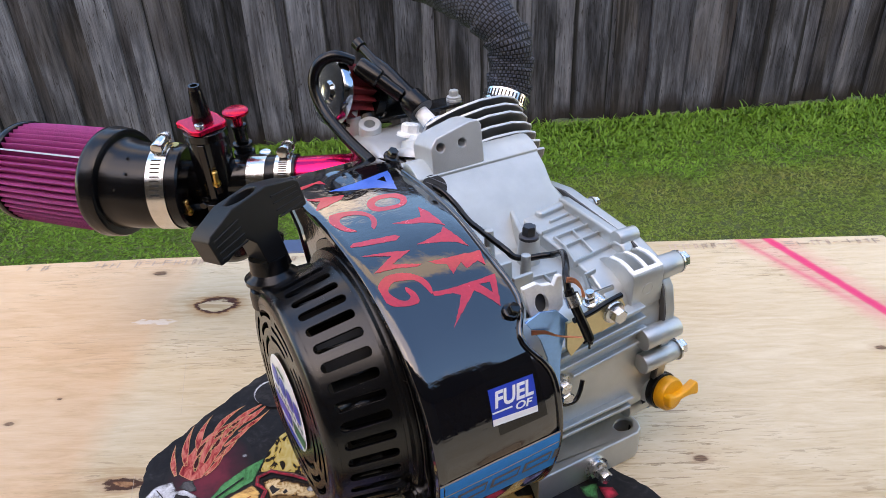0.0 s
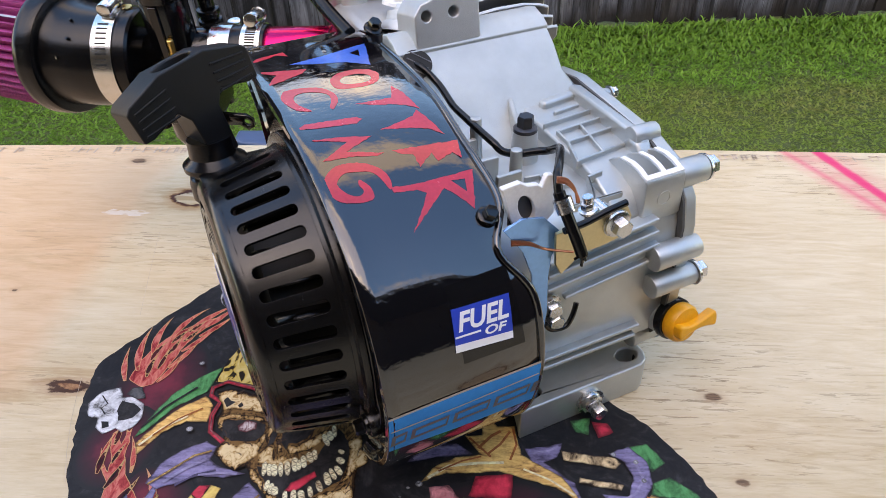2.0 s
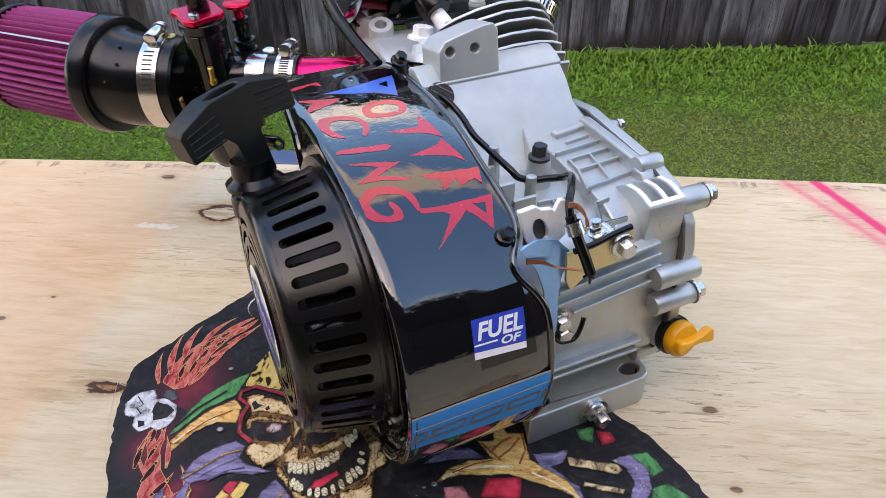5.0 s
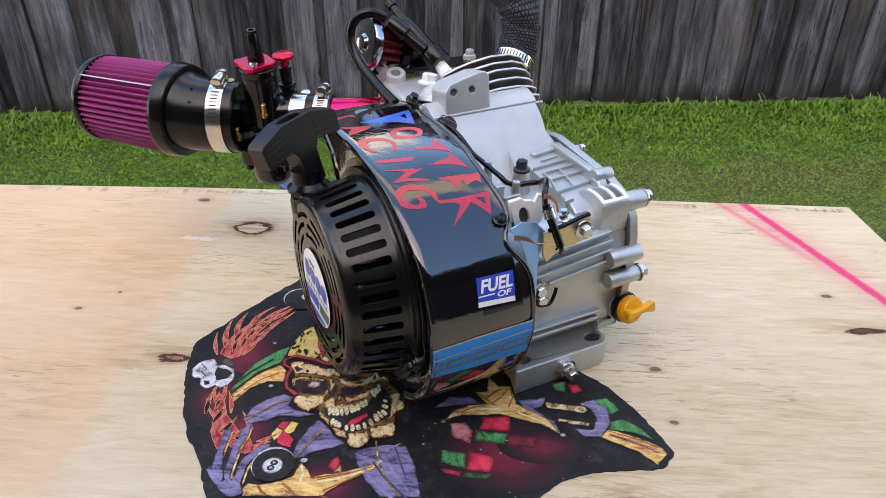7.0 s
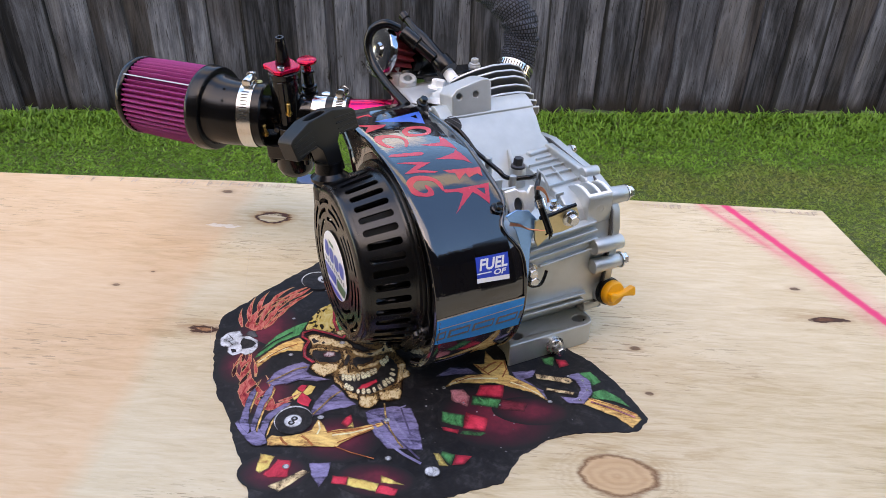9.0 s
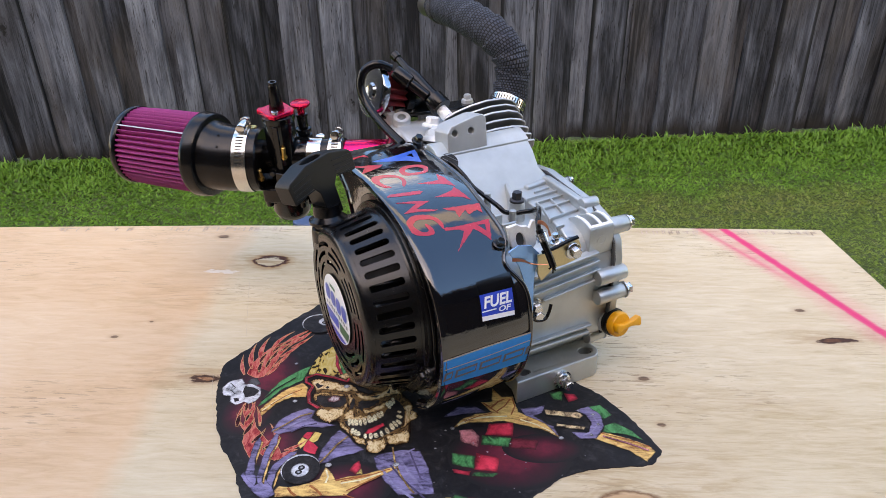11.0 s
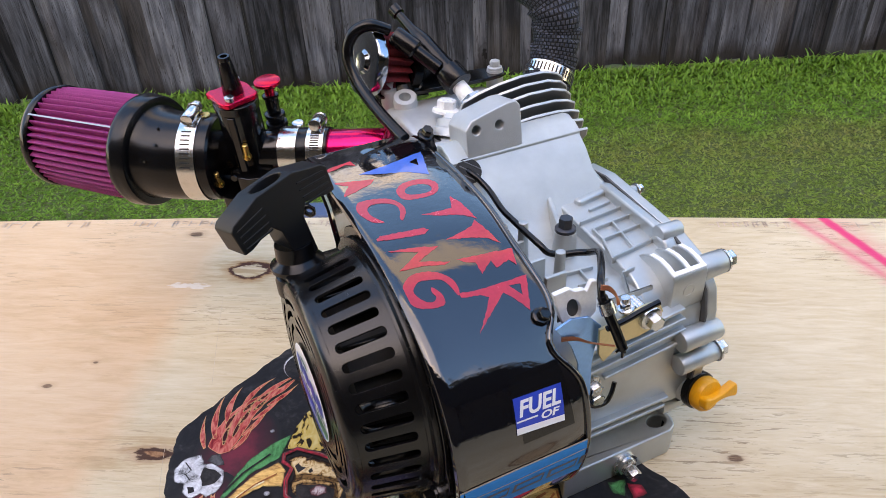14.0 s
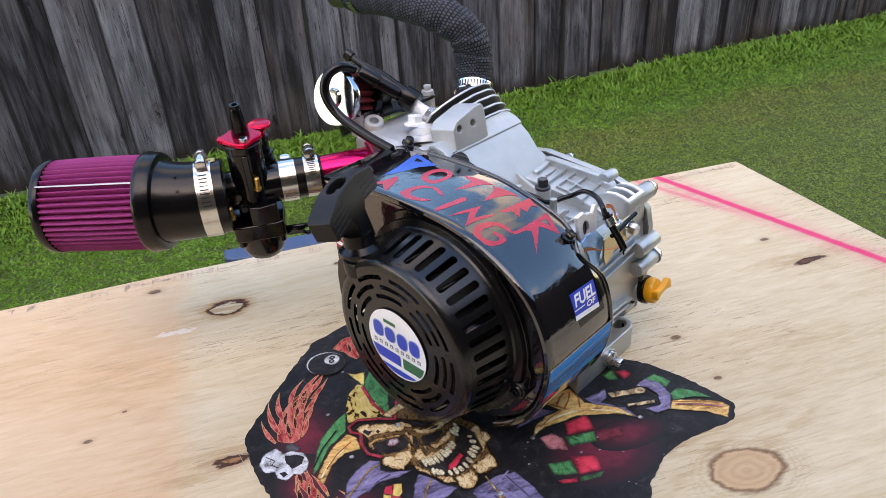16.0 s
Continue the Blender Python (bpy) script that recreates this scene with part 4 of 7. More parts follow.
motif("finger", VIOLET, 3, [(-129.0, 291.0), (-129.0, 302.0), (-130.0, 317.0), (-130.0, 330.0), (-127.0, 337.0), (-124.0, 332.0), (-124.0, 320.0), (-124.0, 308.0), (-121.0, 297.0), (-117.0, 286.0), (-117.0, 279.0), (-122.0, 280.0), (-128.0, 285.0)], 0.4, 1.6)
motif("finger", VIOLET, 3, [(-118.0, 290.0), (-118.0, 303.0), (-118.0, 317.0), (-116.0, 333.0), (-113.0, 343.0), (-110.0, 340.0), (-109.0, 329.0), (-112.0, 318.0), (-112.0, 306.0), (-112.0, 292.0), (-112.0, 281.0), (-114.0, 279.0)], 0.4, 1.6)
motif("finger", VIOLET, 3, [(-108.0, 284.0), (-109.0, 295.0), (-106.0, 305.0), (-101.0, 312.0), (-95.0, 319.0), (-89.0, 320.0), (-89.0, 316.0), (-95.0, 310.0), (-100.0, 302.0), (-102.0, 294.0), (-102.0, 284.0), (-102.0, 278.0)], 0.4, 1.6)
motif("sleeve", VIOLET, 3, [(-132.0, 291.0), (-130.0, 295.0), (-124.0, 286.0), (-117.0, 280.0), (-112.0, 284.0), (-109.0, 287.0), (-102.0, 279.0), (-97.0, 271.0), (-102.0, 267.0), (-109.0, 267.0), (-118.0, 274.0), (-125.0, 282.0)], 0.4, 1.6)
motif("finger_light", AMBER, 3, [(-124.0, 332.0), (-122.0, 331.0), (-122.0, 320.0), (-122.0, 310.0), (-122.0, 303.0), (-124.0, 312.0), (-124.0, 322.0)], 0.2, 1.2)
motif("finger_light", AMBER, 3, [(-109.0, 338.0), (-107.0, 337.0), (-108.0, 325.0), (-110.0, 315.0), (-110.0, 305.0), (-110.0, 290.0), (-109.0, 281.0), (-111.0, 283.0), (-112.0, 294.0), (-112.0, 306.0), (-111.0, 318.0), (-109.0, 329.0)], 0.2, 1.2)
motif("finger_light", AMBER, 3, [(-89.0, 318.0), (-88.0, 315.0), (-94.0, 309.0), (-98.0, 301.0), (-99.0, 291.0), (-99.0, 282.0), (-100.0, 276.0), (-101.0, 284.0), (-101.0, 294.0), (-99.0, 302.0), (-95.0, 310.0)], 0.2, 1.2)
motif("star", AMBER, 3, [(-99.0, 275.0), (-96.0, 280.0), (-87.0, 279.0), (-79.0, 281.0), (-71.0, 284.0), (-63.0, 289.0), (-62.0, 295.0), (-60.0, 302.0), (-53.0, 295.0), (-49.0, 288.0), (-39.0, 292.0), (-25.0, 295.0), (-12.0, 300.0), (-0.0, 305.0), (2.0, 302.0), (-7.0, 296.0), (-15.0, 290.0), (-25.0, 284.0), (-34.0, 276.0), (-38.0, 271.0), (-97.0, 268.0)], 0.4, 1.8)
motif("bone", BONE, 1, [(-85, 226), (-61, 245), (-54, 243), (-75, 221)])
motif("small_skull", PALE, 2, [(-183, 405), (-178, 415), (-172, 418), (-166, 420), (-161, 411), (-153, 412), (-144, 406), (-141, 395), (-144, 386), (-150, 382), (-155, 385), (-162, 380), (-169, 385), (-171, 393), (-178, 394)])
motif("small_socket", INK, 3, [(-160, 408), (-151, 406), (-144, 401), (-147, 394), (-156, 391), (-160, 399)])
motif("small_socket", INK, 3, [(-167, 390), (-162, 390), (-160, 386), (-164, 384)])
motif("small_cap", SMOKE, 2, [(-160, 414), (-158, 420), (-151, 421), (-145, 411), (-150, 410)])
motif("hat", SPOTTED, 1, [(-101, 428), (-98, 450), (-92, 466), (-82, 476), (-77, 473), (-69, 442), (-63, 425), (-77, 427), (-90, 429)])
motif("hat", EMERALD, 1, [(-73, 481), (-66, 493), (-58, 482), (-56, 455), (-61, 430), (-65, 427), (-72, 449), (-77, 469)])
motif("star", OCHRE, 1, [(-89, 497), (-81, 492), (-71, 491), (-77, 471), (-80, 480)])
motif("hat", EMERALD, 1, [(-140, 378), (-134, 400), (-126, 418), (-111, 434), (-100, 442), (-104, 419), (-119, 407), (-128, 395), (-134, 384)])
motif("hat", AMBER, 1, [(-137, 374), (-129, 390), (-118, 404), (-104, 415), (-96, 407), (-96, 393), (-110, 393), (-123, 383), (-133, 365)])
motif("robe", VIOLET, 1, [(-119.0, 345.0), (-115.0, 359.0), (-104.0, 371.0), (-91.0, 378.0), (-83.0, 374.0), (-84.0, 364.0), (-76.0, 359.0), (-59.0, 355.0), (-72.0, 351.0), (-87.0, 352.0), (-102.0, 345.0), (-111.0, 341.0)])
stroke("hat_stripe", CRIMSON, 3, [(-78, 471), (-73, 443), (-64, 424)], 3.2)
stroke("hat_rim", CRIMSON, 4, [(-51, 442), (-59, 417), (-73, 423), (-92, 428), (-101, 422), (-100, 415), (-92, 410), (-94, 398), (-91, 385), (-80, 377)], 3.4)
stroke("crack", INK, 3, [(-176, 412), (-169, 405), (-172, 401), (-167, 396)], 0.9)
for row, (cx, cy, rx, ry) in enumerate(((-140, 425, 34, 48), (-114, 330, 30, 30), (-148, 372, 26, 34), (-40, 282, 40, 28), (100, 320, 55, 40), (-84, 240, 30, 20), (0, 240, 34, 18), (130, 330, 36, 18))):
    bm = bmesh.new()
    mark = bm.verts.layers.float.new("edge")
    rings = []
    for f, e in ((0.02, 1.0), (0.35, 0.8), (0.7, 0.35), (1.0, 0.0)):
        ring = [bm.verts.new(((cx + rx * f * math.cos(2 * math.pi * k / 24)) * 0.001, (cy + ry * f * math.sin(2 * math.pi * k / 24)) * 0.001, 0.00100 + 0.00003 * row)) for k in range(24)]
        for v in ring:
            v[mark] = e
        rings.append(ring)
    bm.faces.new(rings[0])
    for p, q in zip(rings, rings[1:]):
        for k in range(24):
            bm.faces.new((p[k], p[(k + 1) % 24], q[(k + 1) % 24], q[k]))
    part("red_glow", bm, GLOW, cloth)
# painted folds, lights and shadows on the robes, the sleeve, the horn and the skull
LILAC = print_material("lilac_print", (0.20, 0.18, 0.295), (0.10, 0.085, 0.165), (0.5, 1.8, 1), 90, 0.46, rim=0.0)
PLUM = print_material("plum_black_print", (0.055, 0.044, 0.092), (0.025, 0.02, 0.042), rim=0.0)
CREAM = print_material("cream_print", (0.66, 0.54, 0.33), (0.42, 0.28, 0.13), scale=160, rim=0.0)
SIENNA = print_material("burnt_orange_print", (0.30, 0.085, 0.022), (0.12, 0.03, 0.01), scale=120, rim=0.0)
for points, width, ink in (
        
        ([(-10, 300), (0, 284), (20, 268), (36, 259)], 2.6, LILAC), ([(-4, 306), (8, 290), (22, 276), (34, 264)], 1.8, PLUM), ([(4, 312), (14, 296), (26, 280)], 2.2, LILAC), ([(12, 322), (18, 306), (24, 290)], 1.6, PLUM),
        ([(-16, 308), (-8, 312), (4, 318), (16, 326)], 1.6, LILAC), ([(-108, 346), (-98, 356), (-86, 364)], 2.0, LILAC), ([(-100, 344), (-90, 352), (-78, 356)], 1.4, PLUM), ([(-88, 352), (-76, 354), (-64, 354)], 1.6, LILAC),
        
        ([(44, 370), (56, 379), (72, 380)], 1.6, LILAC), ([(118, 378), (128, 380), (134, 384)], 1.5, LILAC), ([(168, 346), (178, 352), (184, 362), (180, 376)], 1.6, LILAC),
        ([(-88.0, 278.0), (-84.0, 273.0), (-80.0, 270.0)], 2.2, SIENNA), ([(-70.0, 281.0), (-64.0, 277.0), (-58.0, 271.0)], 2.0, SIENNA), ([(-59.0, 299.0), (-56.0, 291.0), (-57.0, 284.0)], 1.6, CREAM), ([(-49.0, 287.0), (-37.0, 290.0), (-20.0, 294.0)], 1.8, SIENNA), ([(-44.0, 284.0), (-28.0, 288.0), (-11.0, 296.0)], 1.4, CREAM), ([(-38.0, 276.0), (-27.0, 283.0), (-11.0, 294.0)], 1.4, SIENNA),
        ([(-44, 286), (-24, 292), (-4, 301)], 1.0, SIENNA), ([(-40, 272), (-24, 266), (-4, 261)], 1.0, SIENNA), 
        ([(54, 357), (66, 366), (84, 369), (100, 370)], 2.0, CREAM), ([(112, 366), (128, 359), (142, 349)], 1.4, CREAM), ([(84, 380), (92, 390), (98, 394)], 2.0, SIENNA), ([(90, 376), (98, 384), (104, 394)], 1.6, SIENNA), ([(78, 388), (84, 382), (92, 374)], 1.4, SIENNA), ([(60, 362), (74, 370), (86, 374)], 1.2, SIENNA),
        ([(104, 372), (108, 384), (106, 396)], 1.4, SIENNA), ([(-134, 372), (-124, 386), (-110, 397)], 1.6, CREAM), ([(-128, 380), (-116, 394), (-102, 404)], 1.2, SIENNA), ([(186, 346), (206, 338), (224, 329)], 2.2, ROSE), ([(184, 350), (208, 342), (226, 333)], 1.0, SIENNA),
        ([(-138, 386), (-128, 404), (-112, 422)], 1.6, INK)):
    stroke("brush_mark", ink, 4, points, width)
# billiard balls with their white discs
for cx, cy, rx, ry, dx, dy, turn in ((-81.0, 299.0, 16.5, 16.5, -0.5, -1.5, 0), (-105, 517, 19, 17, 6, 4, -0.3)):
    oval("ball_shine", PALE, 4, cx - 1, cy + 1, rx + 0.6, ry + 0.6, turn)
    oval("ball", INK, 5, cx, cy - 0.5, rx, ry, turn)
    oval("ball_disc", PALE, 6, cx + dx, cy + dy, 8, 8)
    for j in (-2.6, 2.6):
        oval("digit_loop", INK, 7, cx + dx + 0.3 * j, cy + dy + j, 3.0, 2.8)
        oval("digit_gap", PALE, 8, cx + dx + 0.3 * j, cy + dy + j, 1.4, 1.3)
# the skull: a dark ground, lumps of bone shaded towards their edges, sockets, tongue and two rows of teeth
def bone_paint(name, dark, mid, light):
    n = Nodes(name)
    a = n.noise(210, 5, 0.7, n.mapped((1.0, 0.55, 1)), 1.2)
    b = n.noise(60, 3, 0.55)
    ink = n.node("ShaderNodeAttribute", attribute_name="edge").outputs["Fac"]
    f = n.math("ADD", n.math("MULTIPLY", ink, 0.85), n.math("MULTIPLY_ADD", n.math("SUBTRACT", a, 0.5), 1.5, n.math("MULTIPLY", n.math("SUBTRACT", b, 0.5), 0.7)))
    wrinkle = n.ramp(n.math("ABSOLUTE", n.math("SUBTRACT", n.noise(105, 3, 0.6, n.mapped((1.0, 0.7, 1)), 1.8), 0.5)), (0.004, 0.42), (0.045, 0.0))
    f = n.math("SUBTRACT", f, wrinkle)
    return n.done(n.ramp(f, (0.08, dark), (0.24, tuple(0.5 * (p + q) for p, q in zip(dark, mid))), (0.46, mid), (0.90, light)), 0.6, Specular_IOR_Level=0.12)


SKULL = bone_paint("skull_print", (0.018, 0.010, 0.007), (0.44, 0.25, 0.095), (0.74, 0.58, 0.34))
SHADE = bone_paint("skull_shade_print", (0.012, 0.007, 0.005), (0.055, 0.026, 0.011), (0.22, 0.12, 0.045))
EYE = bone_paint("eye_print", (0.10, 0.03, 0.035), (0.42, 0.30, 0.31), (0.66, 0.62, 0.62))
motif("skull", SHADE, 3, [(-97, 419), (-88, 422), (-76, 419), (-62, 415), (-52, 413), (-45, 404), (-35, 399), (-21, 406), (-13, 414), (-7, 409), (1, 397), (10, 386), (11, 376), (16, 370), (15, 365), (10, 361), (10, 352), (11, 341), (10, 333), (-1, 329), (-10, 329), (-11, 322), (-19, 319), (-27, 321), (-29, 329), (-40, 333), (-44, 342), (-53, 351), (-60, 360), (-67, 356), (-74, 360), (-83, 368), (-81, 376), (-81, 382), (-87, 390), (-91, 396), (-89, 399), (-89, 407)])
motif("skull", SHADE, 3, [(-70, 424), (-54, 437), (-42, 440), (-20, 432), (-4, 418), (2, 404), (-14, 400), (-30, 402), (-42, 408), (-54, 414)])
for bone in ([(-97, 418), (-88, 421), (-76, 418), (-65, 413), (-54, 413), (-47, 407), (-45, 402), (-53, 403), (-57, 400), (-65, 402), (-73, 403), (-81, 404), (-89, 402), (-91, 409)],
             [(-89, 397), (-83, 400), (-69, 399), (-59, 398), (-56, 394), (-67, 395), (-79, 396), (-84, 394), (-81, 383), (-84, 386), (-89, 392)],
             [(-80, 376), (-75, 377), (-70, 374), (-65, 378), (-58, 377), (-57, 383), (-54, 386), (-51, 382), (-54, 375), (-55, 368), (-60, 362), (-66, 356), (-73, 360), (-82, 368), (-81, 373)],
             [(-57, 398), (-52, 400), (-49, 392), (-49, 385), (-51, 377), (-54, 382), (-53, 389)],
             [(-55, 369), (-51, 375), (-47, 378), (-45, 372), (-43, 366), (-39, 369), (-35, 367), (-30, 369), (-28, 365), (-22, 371), (-19, 374), (-16, 368), (-20, 365), (-26, 362), (-31, 364), (-35, 361), (-42, 360), (-49, 362), (-53, 361)],
             [(-48, 398), (-47, 402), (-40, 397), (-28, 398), (-19, 404), (-15, 413), (-9, 410), (-5, 404), (-1, 398), (-9, 398), (-16, 395), (-22, 392), (-30, 389), (-39, 390), (-44, 393)],
             [(-38, 374), (-37, 377), (-31, 376), (-26, 381), (-21, 385), (-15, 390), (-11, 389), (-17, 379), (-23, 373), (-29, 371), (-35, 370)],
             [(-46, 380), (-45, 385), (-42, 378), (-40, 371), (-43, 370), (-44, 374)],
             [(-1, 380), (4, 385), (10, 383), (11, 375), (16, 370), (14, 364), (10, 362), (7, 356), (3, 351), (0, 349), (3, 358), (3, 367), (3, 375)],
             [(-59, 359), (-54, 358), (-46, 349), (-42, 342), (-35, 339), (-29, 336), (-29, 333), (-28, 328), (-32, 330), (-38, 332), (-43, 340), (-47, 344), (-55, 351)],
             [(-30, 336), (-23, 336), (-17, 336), (-13, 340), (-11, 334), (-9, 330), (-11, 323), (-16, 319), (-24, 320), (-27, 323), (-28, 329)],
             [(-13, 340), (-8, 343), (-1, 345), (4, 350), (9, 349), (11, 341), (10, 333), (2, 334), (-2, 330), (-9, 330), (-10, 335)],
             [(-70, 426), (-56, 434), (-44, 437), (-38, 427), (-40, 418), (-46, 427), (-55, 424), (-62, 419)],
             [(-30, 426), (-20, 428), (-8, 418), (2, 406), (-10, 408), (-22, 414)]):
    motif("bone_lump", SKULL, 4, bone, 0.8, 1.9)
motif("socket", INK, 5, [(-85, 392), (-82, 395), (-72, 395), (-63, 395), (-56, 392), (-55, 385), (-59, 379), (-67, 378), (-75, 378), (-81, 382)])
motif("socket", INK, 5, [(-40, 420), (-32, 423), (-22, 420), (-22, 413), (-30, 409), (-38, 411)])
for hole in ([(-50.0, 375.0), (-50.0, 383.0), (-49.0, 392.0), (-47.0, 390.0), (-46.0, 384.0), (-47.0, 378.0)], [(-42.0, 378.0), (-43.0, 386.0), (-40.0, 389.0), (-35.0, 388.0), (-27.0, 389.0), (-22.0, 390.0), (-26.0, 383.0), (-32.0, 378.0), (-37.0, 378.0), (-38.0, 373.0)], [(-90.0, 411.0), (-88.0, 414.0), (-85.0, 411.0), (-81.0, 410.0), (-84.0, 407.0), (-86.0, 405.0), (-88.0, 408.0)], [(-79.0, 407.0), (-77.0, 410.0), (-75.0, 407.0), (-77.0, 405.0)], [(-17.0, 401.0), (-15.0, 407.0), (-14.0, 404.0), (-14.0, 399.0)], [(-34.0, 394.0), (-28.0, 396.0), (-23.0, 397.0), (-26.0, 393.0)]):
    motif("nose_hole", INK, 5, hole, 0.4)
motif("eye", EYE, 6, [(-74.0, 390.0), (-69.0, 395.0), (-62.0, 393.0), (-61.0, 388.0), (-67.0, 385.0), (-72.0, 386.0)], 0.3, 2.2)
motif("eye", EYE, 6, [(-35, 415), (-31, 419), (-25, 418), (-27, 413), (-33, 411)], 0.3, 3.0)
motif("mouth", INK, 5, [(-53, 360), (-48, 359), (-41, 358), (-33, 358), (-26, 360), (-18, 365), (-15, 375), (-11, 382), (-7, 391), (-3, 387), (1, 381), (3, 371), (3, 362), (1, 352), (-6, 347), (-12, 342), (-19, 337), (-27, 337), (-35, 339), (-42, 345), (-49, 353)])
motif("tongue", CRIMSON, 6, [(-32.0, 343.0), (-29.0, 349.0), (-22.0, 354.0), (-16.0, 358.0), (-14.0, 354.0), (-20.0, 348.0), (-26.0, 343.0)], 0.4, 3.0)
for roots, tips in (([(-48.0, 361.0), (-45.0, 360.0), (-42.0, 360.0), (-38.0, 361.0), (-34.0, 362.0), (-30.0, 365.0), (-27.0, 364.0), (-25.0, 367.0), (-22.0, 370.0), (-19.0, 372.0), (-15.0, 384.0), (-12.0, 387.0), (-10.0, 391.0)],
                     [(-47.0, 353.0), (-43.0, 353.0), (-40.0, 353.0), (-36.0, 353.0), (-32.0, 354.0), (-28.0, 357.0), (-26.0, 358.0), (-23.0, 360.0), (-19.0, 364.0), (-17.0, 366.0), (-11.0, 377.0), (-10.0, 381.0), (-8.0, 384.0)]),
                    ([(-43.0, 344.0), (-40.0, 342.0), (-37.0, 341.0), (-30.0, 338.0), (-25.0, 338.0), (-20.0, 339.0), (-15.0, 341.0), (-10.0, 345.0), (-6.0, 350.0), (-3.0, 354.0), (-0.0, 357.0), (-0.0, 365.0), (-1.0, 372.0)],
                     [(-43.0, 350.0), (-40.0, 348.0), (-38.0, 346.0), (-31.0, 343.0), (-26.0, 344.0), (-22.0, 344.0), (-17.0, 347.0), (-13.0, 351.0), (-9.0, 357.0), (-7.0, 360.0), (-4.0, 362.0), (-4.0, 368.0), (-4.0, 374.0)])):
    for k, ((x, y), (a, b)) in enumerate(zip(roots, tips)):
        # each tooth tapers from its root to a blunt tip
        nx, ny = -(b - y), a - x
        w = 1.9 * (1 + 0.16 * ((k * 7) % 3 - 1)) / math.hypot(nx, ny)
        shape = ((-1, -0.1), (-1.05, 0.5), (-0.65, 0.95), (0.1, 1.05), (0.8, 0.85), (1, 0.4), (0.85, -0.1), (0, -0.3))
        motif("tooth", TOOTH, 7, [(round(x + nx * w * p + (a - x) * q, 1), round(y + ny * w * p + (b - y) * q, 1)) for p, q in shape], 0, 1.0)
# cracks and creases scratched over the bone
r = random.Random(21)
for cx, cy, turn, spread in ((-78, 416, 0.5, 9), (-66, 372, 2.4, 9), (-75, 378, 2.2, 7), (-52, 412, 1.5, 6), (-30, 402, 0.3, 8), (-12, 398, 0.2, 8), (-42, 380, 1.2, 7), (-26, 380, 1.0, 6), (-48, 346, 2.3, 7), (-22, 330, 1.5, 7), (2, 344, 0.9, 7), (8, 372, 1.5, 7), (-16, 416, 2.4, 7), (-58, 428, 0.5, 7)):
    for _ in range(2):
        x, y, a, ln = cx + r.uniform(-spread, spread) * 0.7, cy + r.uniform(-spread, spread) * 0.6, turn + r.uniform(-0.5, 0.5), r.uniform(3, 7)
        bend = r.uniform(-1.2, 1.2)
        stroke("crease", BROWN_INK, 5, [(x, y), (x + ln * 0.5 * math.cos(a) - bend * math.sin(a), y + ln * 0.5 * math.sin(a) + bend * math.cos(a)), (x + ln * math.cos(a), y + ln * math.sin(a))], r.uniform(0.5, 1.1))
stroke("hat_piping", ROSE, 5, [(-59, 418), (-73, 424), (-92, 429), (-101, 423), (-100, 416)], 1.2)
stroke("hat_piping", ROSE, 5, [(-92, 409), (-94, 398), (-91, 386), (-81, 378)], 0.9)
# bells
for x, y, r in ((46, 251, 6.5), (1, 306, 3), (8, 262, 3), (-58, 304, 3), (49, 352, 2.2), (148, 342, 2.4), (-75, 246, 3), (-105, 386, 2.4), (-58, 409, 3.0), (-92, 498, 1.6), (-116, 444, 2.0), (126, 400, 2)):
    oval("bell", PALE, 6, x, y, r, r * 0.85)
for points in ([(-117.0, 344.0), (-105.0, 356.0), (-95.0, 366.0), (-85.0, 370.0)], [(-4.0, 327.0), (-1.0, 312.0), (5.0, 296.0), (14.0, 281.0), (19.0, 275.0)], [(-66.0, 307.0), (-60.0, 318.0), (-54.0, 330.0), (-46.0, 340.0)]):
    stroke("seam", AMBER, 4, points, 1.6)
for x, y in ((168, 379), (181, 374), (184, 361), (176, 347)):
    oval("stud", PALE, 5, x, y, 1.6, 1.6)
# flecks worn through to white
rng = random.Random(12)
for _ in range(26):
    x, y, r = rng.uniform(30, 170), rng.uniform(262, 350), rng.uniform(0.4, 1.3)
    if y > 0.62 * x + 195:
        oval("fleck", PALE, 7, round(x, 1), round(y, 1), r, r * 0.7, n=7)

# ---- the engine: u along the crankshaft, v towards the cylinder, w up; millimetres ----
engine = thing("engine", "small black and aluminium single-cylinder kart engine standing on plywood", "engine", pose(0.09, 0.47, 0.0, 0, 0, 29.0))


def mm(u, v, w):
    return Vector((u, v, w)) * 0.001


def along_u(v, w, u):
    return mm(u, v, w)


def mirror_round(points, steps=4):
    """A smooth closed outline through 2D points."""
    return [(p.x, p.y) for p in spline([(a, b, 0) for a, b in points], steps, True)]


# ---- crankcase and base ----
CASE = [(-48, 20), (-53, 30), (-70, 46), (-76, 56), (-78, 90), (-78, 128), (-77, 138), (-74, 147), (-70, 154), (-64, 160), (-54, 164.5), (-42, 166.5), (-10, 168.5), (30, 172), (62, 172), (84, 140), (84, 60), (70, 20)]
bm = bmesh.new()
prism(bm, [(v, min(w, 160 + 0.02 * v)) for v, w in CASE], along_u, -38, 78.4)
crankcase = part("crankcase", bm, CAST, engine, "bare grey cast aluminium crankcase", bevel=0.0012)
bm = bmesh.new()
prism(bm, [(-70, 140)] + [(v - 0.25, w) for v, w in CASE if v < 62 and w > 142] + [(62, 140)], along_u, 35, 78.2)
part("raised_deck", bm, CAST, crankcase, bevel=0.002, segs=3)


